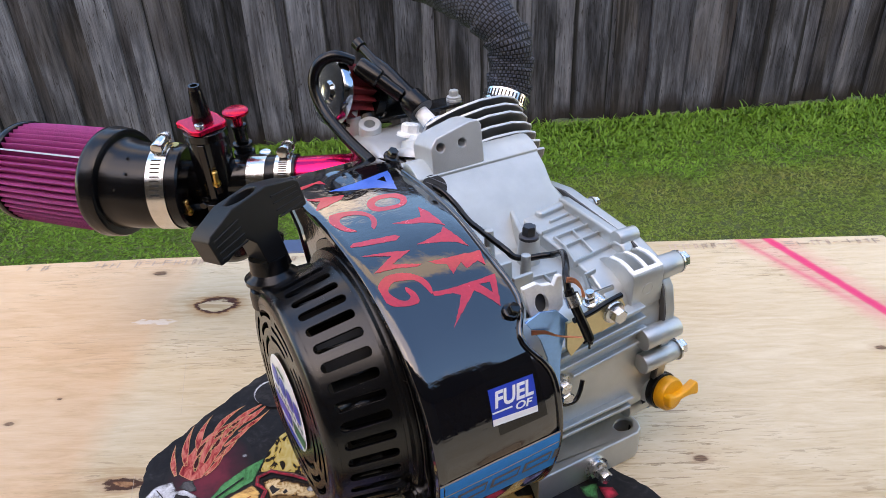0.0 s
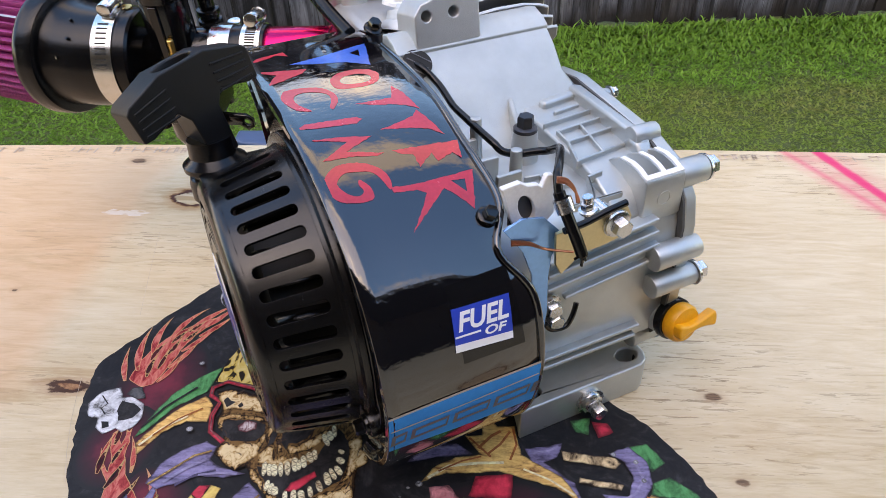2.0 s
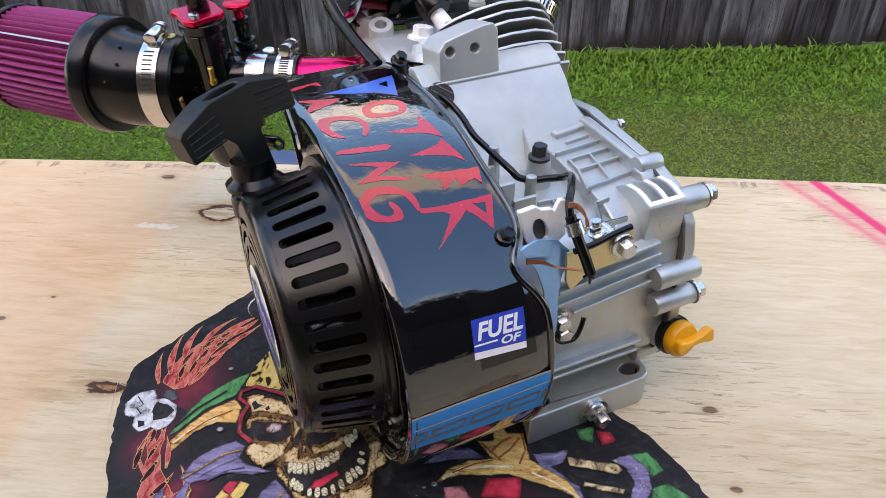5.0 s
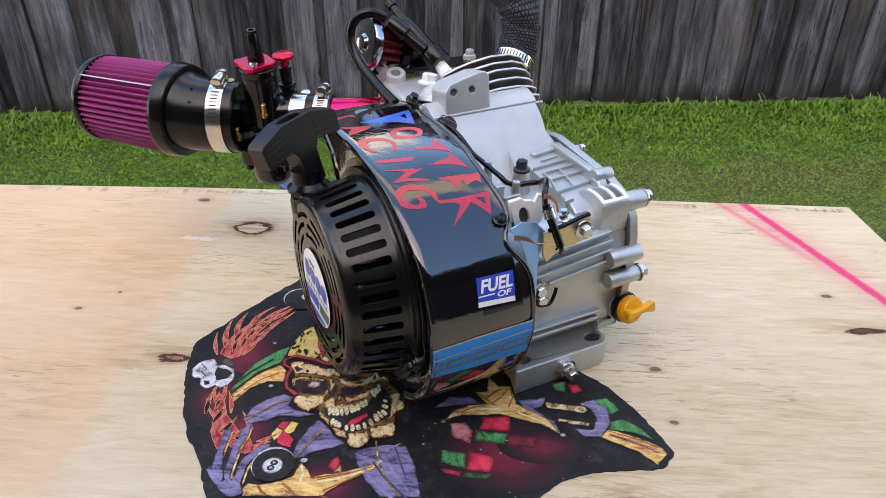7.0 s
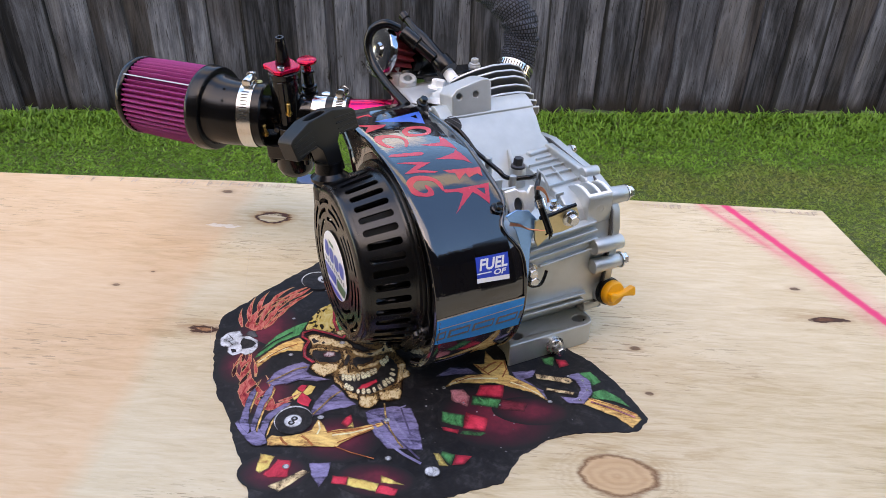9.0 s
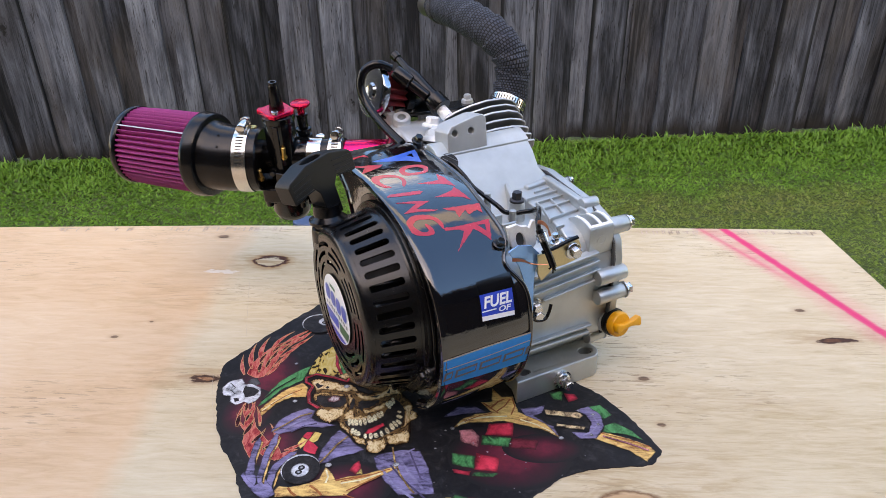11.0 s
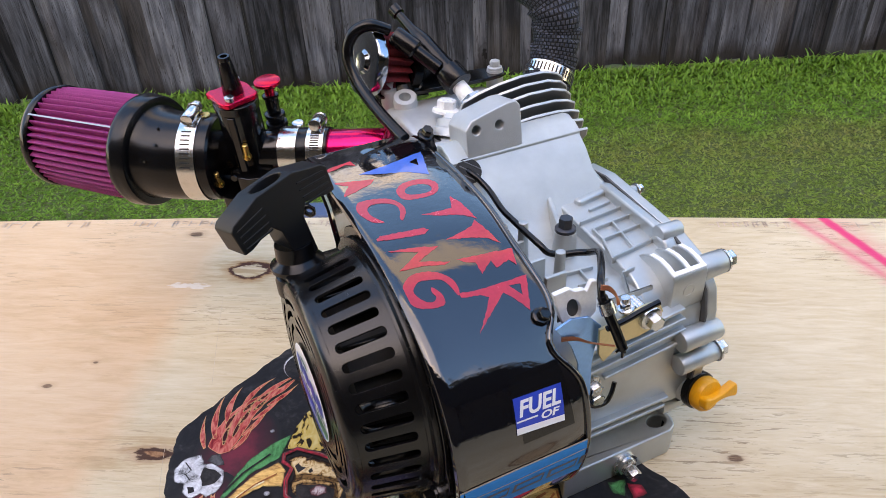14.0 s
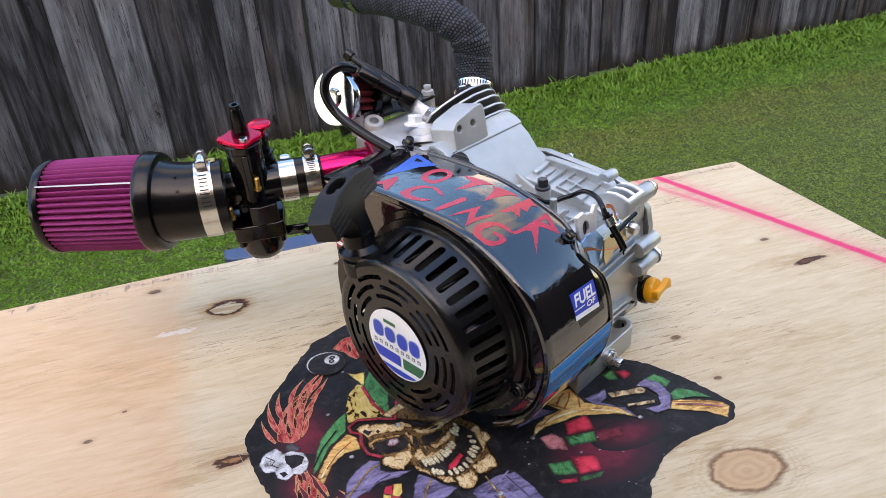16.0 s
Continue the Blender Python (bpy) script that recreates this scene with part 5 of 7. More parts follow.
def deck(v, u):
    """Height of the crankcase's top, lower towards the shroud."""
    w = np.interp(v, [q for q, w in CASE[4:14]], [w for q, w in CASE[4:14]])
    return w if u > 30 else min(w, 160 + 0.02 * v)



# ribs along the front wall
for u0, u1, w, tilt in ((-10, 60, 140, 7), (-10, 62, 131, 7), (-10, 64, 121.5, 7), (2, 60, 112, 6), (-12, 60, 67, 0), (-12, 58, 60, 0)):
    bm = bmesh.new()
    prism(bm, [(u0, w - 1.4), (u1, w - 1.4 + tilt), (u1, w + 1.4 + tilt), (u0, w + 1.4)], lambda u, w_, v: mm(u, v, w_), -82, -66)
    part("rib", bm, CAST, crankcase, bevel=0.0012, segs=3)
# grid of ribs on the deck, and the raised rim of the bay at the jacket's foot
for a, b in (((36, 3), (73, 6)), ((39.5, -6.6), (76, -4)), ((39, -19), (76, -16)), ((33, -38), (67, -34)), ((31, -52), (40, -51)), ((10, -65), (44, -65.5)), ((39.5, -6.6), (39, -19)), ((39, -19), (33, -38)), ((56, -5.5), (54.6, -18)), ((54.6, -18), (51.6, -36)), ((31, -52), (27, -65)), ((4, -30), (22, -32)), ((4, -44), (24, -46)), ((13, -30), (11, -56))):
    bm = bmesh.new()
    foot, rise = deck(a[1], a[0]), deck(b[1], a[0]) - deck(a[1], a[0])
    box(bm, mm(-0.9, -0.9, -3), mm(math.dist(a, b) + 0.9, 0.9, 3.0), Matrix.Translation(mm(a[0], a[1], foot)) @ Matrix.Rotation(math.atan2(b[1] - a[1], b[0] - a[0]), 4, "Z") @ Matrix.Rotation(-math.atan2(rise, math.dist(a, b)), 4, "Y"))
    part("rib", bm, CAST, crankcase, bevel=0.0011)
for a, b, w, h in (((47, 24), (75, 28), 3.6, 5.6), ((50, 13), (69, 15.5), 1.2, 3.0)):
    bm = bmesh.new()
    box(bm, mm(-1, -w, -4), mm(math.dist(a, b), w, h), Matrix.Translation(mm(a[0], a[1], 170)) @ Matrix.Rotation(math.atan2(b[1] - a[1], b[0] - a[0]), 4, "Z"))
    part("rim", bm, CAST, crankcase, bevel=0.0011 if w < 2 else 0.0026, segs=4)
# flange of the case along the side cover
bm = bmesh.new()
prism(bm, [(34, 168), (34, 176.5), (27, 178.6), (-30, 176.8), (-44, 174), (-44, 160)], along_u, 70.5, 78.4)
part("flange", bm, CAST, crankcase, bevel=0.0022, segs=3)
# web from the jacket to the deck bolt, and small lugs at the shroud's edge
bm = bmesh.new()
prism(bm, [(-8, 155), (-8, 180), (1, 178.8), (20, 176), (44, 174), (44, 155)], lambda x, w, t: mm(30 - 0.32 * x + t, 36 - x * 0.95, w), -2.0, 2.0)
part("web", bm, CAST, crankcase, bevel=0.0014)
for u, v in ((-30, 10), (-30, -12), (-28, -34), (-24, -52)):
    bm = bmesh.new()
    box(bm, mm(u - 3, v - 1.5, 160), mm(u + 12, v + 1.5, 184))
    part("lug", bm, CAST, crankcase, bevel=0.001)
for u, v, w in ((-14, -4, 192), (-6, -36, 186)):
    bm = bmesh.new()
    rod(bm, mm(u, v, 156), mm(u, v, w), 0.0042, 0.0032, 16, 0.0006)
    part("pin", bm, CAST, crankcase)
# deck bolt on its boss
bm = bmesh.new()
rod(bm, mm(16, -8, 152), mm(16, -8, 178.5), 0.0088, 0.0074, 24, 0.001)
part("boss", bm, CAST, crankcase)
bm = bmesh.new()
hexbolt(bm, mm(16, -8, 178.5), (0, 0, 1), 0.0050, 0.0095)
part("bolt", bm, plain("blackened_bolt_steel", (0.06, 0.06, 0.066), 0.32, 0.7), crankcase, "black flanged bolt")

# foot with its slotted hole
bm = bmesh.new()
foot = [(-22, -80), (70, -80), (76, -77), (79, -71), (79, -46), (-16, -46), (-15, -60), (-18, -70)]
holes = [[(u + r * math.cos(a), v + 0.72 * r * math.sin(a)) for a in (2 * math.pi * k / 18 for k in range(18))] for u, v, r in ((66, -68, 7.5), (-7, -69, 6.0))]
fb = flat(foot, holes)
ret = bmesh.ops.extrude_face_region(fb, geom=fb.faces[:])
for g in ret["geom"]:
    if isinstance(g, bmesh.types.BMVert):
        g.co.z = 26
bmesh.ops.scale(fb, vec=(0.001, 0.001, 0.001), verts=fb.verts)
base = part("mounting_foot", fb, CAST, engine, "cast aluminium mounting foot", bevel=0.0016)
bm = bmesh.new()
box(bm, mm(-16, -47, 0), mm(79, 75, 24))
part("base_plate", bm, CAST, engine, bevel=0.002)
# walls and floors of the foot's holes, coloured near-black for their shade
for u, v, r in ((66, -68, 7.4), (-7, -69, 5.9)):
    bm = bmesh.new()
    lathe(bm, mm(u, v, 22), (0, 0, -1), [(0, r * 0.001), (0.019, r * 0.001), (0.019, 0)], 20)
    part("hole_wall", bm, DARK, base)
bm = bmesh.new()
rod(bm, mm(30, -79, 12), mm(30, -82.5, 12), 0.0098, seg=24)
part("washer", bm, STEEL, base)
bm = bmesh.new()
hexbolt(bm, mm(30, -82.5, 12), (0, -1, 0), 0.0052, 0.012)
part("drain_bolt", bm, STEEL, base, "zinc drain bolt and washer")

# side cover with bosses
GASKET = plain("grey_gasket", (0.07, 0.07, 0.07), 0.6)
bm = bmesh.new()
COVER = [(-50, 22), (-56, 32), (-74, 46), (-80, 56), (-82, 90), (-82, 135), (-78, 152), (-66, 166), (-40, 174), (10, 178), (36, 180), (62, 176), (88, 140), (88, 60), (72, 20)]
prism(bm, COVER, along_u, 79.6, 88)
cover = part("side_cover", bm, CAST, engine, "cast aluminium side cover with bolt bosses", bevel=0.0015)
bm = bmesh.new()
prism(bm, [(v * 0.82, 100 + (w - 100) * 0.82) for v, w in COVER], along_u, 87, 104)
part("cover_dome", bm, CAST, cover, bevel=0.01, segs=3)
bm = bmesh.new()
prism(bm, [(v * 0.996, 100 + (w - 100) * 0.996) for v, w in COVER], along_u, 78.2, 79.8)
part("gasket", bm, GASKET, cover, "thin black gasket")
for v, w, u0, u1, r, bolt in ((-83, 121, 58, 90, 8.0, 0), (-83, 99, 60, 92, 7.5, 1), (-66, 42, 66, 86, 8, 1), (-68, 163, 78, 98, 8.6, 1), (19, 172, 78, 94, 4.6, 1), (-37, 174.5, 69, 87, 6.2, 0), (70, 150, 70, 92, 8, 1)):
    bm = bmesh.new()
    rod(bm, mm(u0, v, w), mm(u1, v, w), r * 0.001, r * 0.00092, 24, 0.0012)
    part("boss", bm, CAST, cover)
    if bolt:
        bm = bmesh.new()
        hexbolt(bm, mm(u1, v, w), (1, 0, 0), 0.0036 if r < 5 else 0.0056, 0.006 if r < 5 else 0.0085)
        part("bolt", bm, STEEL, cover, "zinc flanged bolt")
# shoulder block: a sloping body with two pockets between bright milled edges
bm = bmesh.new()
prism(bm, [(-38, 152.2), (-40, 162.2), (-70, 157.2), (-71, 147.2)], along_u, 52, 78)
block = part("shoulder_block", bm, CAST, engine, "cast aluminium shoulder with bright milled edges", bevel=0.001)
for u0, u1 in ((51.6, 55.4), (64, 67.5), (74.5, 78.2)):
    bm = bmesh.new()
    prism(bm, [(-36, 147.2), (-38, 163.7), (-44, 168.7), (-52, 172.6), (-60, 173.6), (-67, 172.8), (-73, 170.8), (-73, 143.2), (-66, 144.2)], along_u, u0, u1)
    part("milled_wall", bm, CAST, block, bevel=0.0008)
    bm = bmesh.new()
    prism(bm, [(-51, 172.3), (-60, 173.7), (-67, 172.9), (-74, 170.4), (-74, 171.2), (-67, 173.7), (-60, 174.5), (-51, 173.1)], along_u, u0 + 0.3, u1 - 0.3)
    part("milled_edge", bm, BARE, block)
bm = bmesh.new()
prism(bm, [(-71, 144.2), (-75.5, 142.2), (-76.6, 144.2), (-76.4, 168.2), (-75, 170.6), (-71.5, 171.4), (-70.5, 157.2)], along_u, 51.6, 78.2)
part("milled_lip", bm, CAST, block, bevel=0.0009)
bm = bmesh.new()
prism(bm, [(-72, 171.2), (-75, 170.4), (-75, 171.2), (-72, 172)], along_u, 52, 77.8)
part("milled_edge", bm, BARE, block)
# the saddle behind it
bm = bmesh.new()
prism(bm, [(-28, 158), (-30, 168), (-36, 174.5), (-43, 174), (-50, 167), (-52, 158)], along_u, 68, 79)
part("saddle", bm, CAST, block, bevel=0.003, segs=3)
# cast-in pad with a worn number
bm = bmesh.new()
lathe(bm, mm(65, -76.2, 157), (0, -1, 0), [(0, 0.0046), (0.0006, 0.0046), (0.0006, 0.0038), (0, 0.0038)], 24)
part("cast_ring", bm, CAST, block)
# dipstick: the cap's wing points to the side
CAP_D = Vector((0.10, -0.97, 0.20)).normalized()
CAP_R = Vector((0.995, 0.10, 0.0)).normalized()
CAP_R = (CAP_R - CAP_D * CAP_R.dot(CAP_D)).normalized()
CAP_U = CAP_R.cross(CAP_D)
CAP_U = CAP_U if CAP_U.z > 0 else -CAP_U
CAP_C = mm(85, -78, 62.5)
bm = bmesh.new()
rod(bm, CAP_C - CAP_D * 0.022, CAP_C + CAP_D * 0.002, 0.0138, 0.0130, 28, 0.001)
part("filler_neck", bm, CAST, engine)
plug = bmesh.new()
lathe(plug, CAP_C + CAP_D * 0.007, CAP_D, [(0, 0), (0, 0.0118), (0.0015, 0.0127), (0.0065, 0.0126), (0.0085, 0.0112), (0.0095, 0.0)], 36)
cap = part("dipstick_cap", plug, YELLOW, engine, "yellow plastic oil filler cap")
bm = bmesh.new()
rod(bm, CAP_C + CAP_D * 0.001, CAP_C + CAP_D * 0.0075, 0.0140, 0.0140, 32, 0.0012)
part("seal", bm, RUBBER, cap, "black rubber seal")
bm = bmesh.new()
prism(bm, mirror_round([(-10, -4.5), (-3, -2.8), (6, -2.4), (13, -3.6), (19, -5.4), (21, -3), (21, 2.5), (19, 4.8), (13, 3.4), (6, 2.4), (-3, 2.8), (-10, 4.5)], 3), lambda x, y, h: CAP_C + CAP_D * (0.0145 + h * 0.001) + (CAP_R * x + CAP_U * y) * 0.001, 0, 7)
part("grip", bm, YELLOW, cap, bevel=0.0015)

# ---- cylinder, head and fins ----
bm = bmesh.new()
JACKET = [(2, 158.5), (10, 160.2), (17, 163), (23, 167), (28, 172.5), (34, 181), (40, 186.8), (50, 199), (64, 210), (76, 214), (84, 212), (92, 190), (90, 150), (60, 150)]


def jacket_side(v, w, u):
    """The jacket narrows upwards and flares out at its foot."""
    return mm(u if u < 0 else u - max(0, w - 172) * 0.02 + (min(6.5, max(0, 182 - w) ** 2 * 0.10) if v < 50 else 0), v, w)


prism(bm, JACKET, jacket_side, -34, 71.2)
part("cylinder_jacket", bm, CAST_JACKET, engine, "smooth pale aluminium cylinder jacket", bevel=0.004, segs=3)
bm = bmesh.new()
prism(bm, [(60, 200), (59.5, 208.4), (66, 212.6), (76, 215.4), (84, 213.4), (84, 200)], jacket_side, -34, 71.6)
part("jacket_collar", bm, CAST_JACKET, engine, bevel=0.0008)
# round air passage beside the shroud: near-black disc for its shade, fins showing in it
VENT, VENT_N = mm(-23.5, 54.5, 203.4), Vector((0, -0.64, 0.77))
bm = bmesh.new()
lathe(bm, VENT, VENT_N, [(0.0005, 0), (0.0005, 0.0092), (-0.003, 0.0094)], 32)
vent = part("vent_hole", bm, DARK, engine, "flat black disc for a shaded air passage")
for k in (-1, 0, 1):
    bm = bmesh.new()
    across = Vector((0.75, -0.51, -0.42)).normalized()
    side = across.cross(VENT_N).normalized()
    c = VENT + side * (0.0048 * k) + VENT_N * 0.0006
    rod(bm, c - across * 0.0072, c + across * 0.0072, 0.0004, seg=8)
    part("vent_fin", bm, FIN_SHADE, vent)
head = bmesh.new()
prism(head, [(84, 150), (84, 200), (98, 204), (146, 196), (165, 184), (150, 150)], along_u, -30, 66)
head = part("cylinder_head", head, CAST_PALE, engine, "pale cast aluminium cylinder head with fins", bevel=0.004)
FIN_N, FIN_P = Vector((0, 0.80, 0.60)), Vector((0, -0.60, 0.80))
for k in range(7):
    bm = bmesh.new()
    q0 = mm(0, 78, 195) + FIN_N * (0.0078 * k)
    grow = 1.0 if k > 3 else 0.35 + 0.15 * k
    outline = [(4, 0), (14, 8), (28, 15 * grow), (46, 19.5 * grow), (66, 18.5 * grow), (80, 12 * grow), (89, 3), (93, -8), (91, -34), (60, -40), (4, -40)]
    prism(bm, outline, lambda u, q, n: q0 + mm(u, 0, 0) + FIN_P * (q * 0.001) + FIN_N * (n * 0.001), 0, 2.4)
    # dark faces carry the shade of the gaps; only the edge stays pale
    fin = part("fin", bm, FIN_SHADE, head, bevel=0.0005)
    bm = bmesh.new()
    prism(bm, [(44 + (u - 44) * 1.012, q + 0.6) for u, q in outline], lambda u, q, n: q0 + mm(u, 0, 0) + FIN_P * (q * 0.001) + FIN_N * (n * 0.001), 0.3, 2.1)
    part("fin_edge", bm, CAST_PALE, fin)
# drilled bracket cast on the jacket
fb = flat([(-21, -21), (23, -16), (24, 12), (21, 16), (14, 16), (-8, 11), (-15, 9), (-20, 3)], [[(-12 + 3.2 * math.cos(a), 2 + 3.2 * math.sin(a)) for a in (2 * math.pi * k / 14 for k in range(14))], [(6 + 3.2 * math.cos(a), 2 + 3.2 * math.sin(a)) for a in (2 * math.pi * k / 14 for k in range(14))]])
ret = bmesh.ops.extrude_face_region(fb, geom=fb.faces[:])
for g in ret["geom"]:
    if isinstance(g, bmesh.types.BMVert):
        g.co.z = -30
bmesh.ops.scale(fb, vec=(0.001, 0.001, 0.001), verts=fb.verts)
tilt_m = Matrix.Translation(mm(0, 64, 225)) @ Matrix.Rotation(radians(78), 4, "X")
bmesh.ops.transform(fb, matrix=tilt_m, verts=fb.verts)
part("bracket", fb, CAST_PALE, head, "square cast bracket with two drilled holes", bevel=0.0012)
# boss on the head
bm = bmesh.new()
lathe(bm, mm(-18, 182, 188), (-0.12, -0.36, 0.92), [(0, 0), (0, 0.0100), (0.026, 0.0098), (0.0272, 0.0088), (0.0272, 0.0048), (0.016, 0.0045), (0.016, 0)], 28)
part("tank_boss", bm, CAST_PALE, head)
bm = bmesh.new()
prism(bm, [(120, 165), (112, 196), (128, 204), (160, 206), (192, 200), (190, 165)], along_u, -36, 60)
part("head_casting", bm, CAST_PALE, head, bevel=0.008, segs=3)
bm = bmesh.new()
prism(bm, mirror_round([(-34, 186), (0, 180), (62, 176), (76, 184), (74, 196), (0, 204), (-34, 204)], 4), lambda u, v, w: mm(u, v, w), 208, 211.5)
part("rocker_gasket", bm, SHINY_BLACK, head, "black rocker cover edge", bevel=0.001)
for u, v in ((68, 186), (-28, 190)):
    bm = bmesh.new()
    rod(bm, mm(u, v, 196), mm(u, v, 214), 0.0075, 0.007, 20, 0.001)
    hexbolt(bm, mm(u, v, 214), (0, 0, 1), 0.0045, 0.007)
    part("rocker_bolt", bm, CAST_PALE, head)
bm = bmesh.new()
lathe(bm, mm(-14, 200, 196), (0, 0.5, 0.85), [(0, 0), (0, 0.024), (0.030, 0.022), (0.036, 0.016), (0.036, 0)], 28)
part("breather_hose", bm, RUBBER, head, "black rubber breather elbow")
# stepped collar that the spark plug screws into
bm = bmesh.new()
lathe(bm, mm(-4, 118, 196), (0.35, 0.35, 0.87), [(0, 0), (0, 0.019), (0.006, 0.018), (0.007, 0.0155), (0.013, 0.015), (0.014, 0.0118), (0.018, 0.0112), (0.018, 0)], 32)
part("plug_collar", bm, CAST_PALE, head)
bm = bmesh.new()
hexbolt(bm, mm(-4, 132, 212), (0.2, 0.1, 0.97), 0.0075, 0.010)
part("head_nut", bm, WHITE, head, "pale head bolt")
# spark plug and boot
pl = bmesh.new()
P0, P1 = mm(24, 128, 206), mm(16, 156, 224)
d = (P1 - P0).normalized()
lathe(pl, P0, d, [(0, 0), (0, 0.0105), (0.004, 0.0105), (0.004, 0.0088)], 24)
lathe(pl, P0 + d * 0.005, d, [(0, 0), (0, 0.0098), (0.010, 0.0098), (0.010, 0.006), (0.010, 0)], 6)
plugo = part("spark_plug", pl, STEEL, engine, "steel spark plug with white insulator")
bm = bmesh.new()
rod(bm, P0 + d * 0.014, P0 + d * 0.036, 0.0068, 0.0058, 20, 0.001)
part("insulator", bm, WHITE, plugo)
bm = bmesh.new()
B0, B1 = mm(16, 156, 226), mm(3, 196, 251)
lathe(bm, B0 - (B1 - B0).normalized() * 0.006, B1 - B0, [(0, 0.0), (0, 0.0112), (0.001, 0.0118), (0.015, 0.0114), (0.016, 0.0088), (0.022, 0.0080), (0.048, 0.0074), (0.056, 0.0060), (0.064, 0.0040), (0.080, 0.0036), (0.081, 0.0052), (0.088, 0.0054), (0.089, 0.0044), (0.089, 0)], 24)
boot = part("plug_boot", bm, RUBBER, engine, "black rubber spark plug boot and lead")
bm = bmesh.new()
lathe(bm, mm(6, 164, 234), (-29, 28, 28), [(0, 0), (0, 0.0062), (0.022, 0.0060), (0.023, 0.0078), (0.024, 0.0086), (0.042, 0.0080), (0.044, 0.007), (0.044, 0)], 20)
part("side_boot", bm, RUBBER, boot)
bm = bmesh.new()
tube(bm, [mm(-23, 192, 262), mm(-38, 194, 268), mm(-51, 198, 262), mm(-57, 198, 246), mm(-55, 184, 227), mm(-49, 156, 212), mm(-42, 126, 201)], 0.0048, 14)
part("lead", bm, RUBBER, boot)

# ---- fan shroud ----
SHROUD = [(-62, 20), (-86, 38), (-104, 62), (-114, 90), (-117, 114), (-113, 138), (-103, 160), (-88, 177), (-70, 189), (-48, 199), (-25, 205), (0, 208), (40, 209), (80, 208), (110, 206), (134, 201)]
SHROUD_LINE = [(p.x, p.y) for p in spline([(a, b, 0) for a, b in SHROUD], 5)]
SHROUD_S = [0.0]
for a, b in zip(SHROUD_LINE, SHROUD_LINE[1:]):
    SHROUD_S.append(SHROUD_S[-1] + math.dist(a, b))
SHROUD_BACK = [(128, 186), (104, 172), (92, 150), (92, 90), (78, 45), (50, 20)]


def on_shroud(u, s, off=0.0):
    """The point of the shroud's skin at u and s millimetres along its outline from the foot, off proud of it."""
    s = min(max(s, 0.0), SHROUD_S[-1] - 1e-6)
    k = max(j for j in range(len(SHROUD_S) - 1) if SHROUD_S[j] <= s)
    (a, b), (c, d) = SHROUD_LINE[k], SHROUD_LINE[k + 1]
    f = (s - SHROUD_S[k]) / (SHROUD_S[k + 1] - SHROUD_S[k])
    ln = math.dist((a, b), (c, d))
    nv, nw = -(d - b) / ln, (c - a) / ln
    return mm(u, a + (c - a) * f + nv * off, b + (d - b) * f + nw * off)


def rear_edge(s):
    """Where the skin ends towards the crankcase: it narrows at the bolt and at the tip."""
    dip = 13 * math.exp(-((s - 178) / 16) ** 2)
    return -35 - dip - 4 * math.exp(-((s - 240) / 40) ** 2)


bm = bmesh.new()
cols = []
for k, ((v, w), s) in enumerate(zip(SHROUD_LINE, SHROUD_S)):
    e = rear_edge(s)
    cols.append([bm.verts.new(on_shroud(u, s, o)) for u, o in ((-111, -9), (-116, -7.5), (-118.5, -4), (-118, -1), (-115.5, 0.4), (-111, 0), (-100, 0), (-75, 0.12), (e - 8, 0), (e, -1.5), (e + 1, -4))])
for a, b in zip(cols, cols[1:]):
    for j in range(len(a) - 1):
        bm.faces.new((a[j], b[j], b[j + 1], a[j + 1]))
shroud = part("fan_shroud", bm, GLOSS, engine, "gloss black steel fan shroud with red stencilled letters", smooth=55)
solid(shroud, 0.0014, crisp=0.0004)
# rolled rear lip
bm = bmesh.new()
tube(bm, [on_shroud(rear_edge(s) + 0.6, s, -1.2) for s in range(4, 372, 8)], 0.0019, 10, 2)
part("rolled_lip", bm, GLOSS, shroud)
# front wall and back wall of the shroud
bm = bmesh.new()
ring = [(v * 0.95, 108 + (w - 108) * 0.93) for v, w in SHROUD_LINE] + SHROUD_BACK
prism(bm, ring, along_u, -113, -109)
part("front_wall", bm, GLOSS, shroud, "gloss black shroud wall", bevel=0.0015)
bm = bmesh.new()
back = [SHROUD_LINE[-1]] + SHROUD_BACK
lo, hi = [bm.verts.new(mm(-115, *p)) for p in back], [bm.verts.new(mm(-40, *p)) for p in back]
for k in range(len(back) - 1):
    bm.faces.new((lo[k], lo[k + 1], hi[k + 1], hi[k]))
solid(part("back_wall", bm, GLOSS, shroud, smooth=55), 0.0014)

# ---- recoil starter ----
RC_V, RC_W = -4.0, 111.0


def about(r, a, u):
    """A point at radius r and angle a (from +v towards up) about the starter's axis."""
    return mm(u, RC_V + r * math.cos(a), RC_W + r * math.sin(a))


def rim(x):
    """Radius of the housing's side at u = x."""
    t = (x + 161) / 40.0
    return 74 + 8.5 * t


recoil = bmesh.new()
N = 40
for k in range(N):
    a0 = 2 * math.pi * k / N
    mid = math.degrees(a0 + math.pi / N) % 360
    pitch = 2 * math.pi / N
    open_ = not 30 < mid < 75
    c = flat([(-160, 0), (-140, 0), (-122, 0), (-122, 10), (-140, 10), (-160, 10)], [slot(-141.5, 5, 30, 5.1)] if open_ else [])
    me = bpy.data.meshes.new("cell")
    for f in c.faces:
        vs = [recoil.verts.new(about(rim(v.co.x), a0 + pitch * v.co.y / 10, v.co.x)) for v in f.verts]
        recoil.faces.new(vs)
    c.free()
    bpy.data.meshes.remove(me)
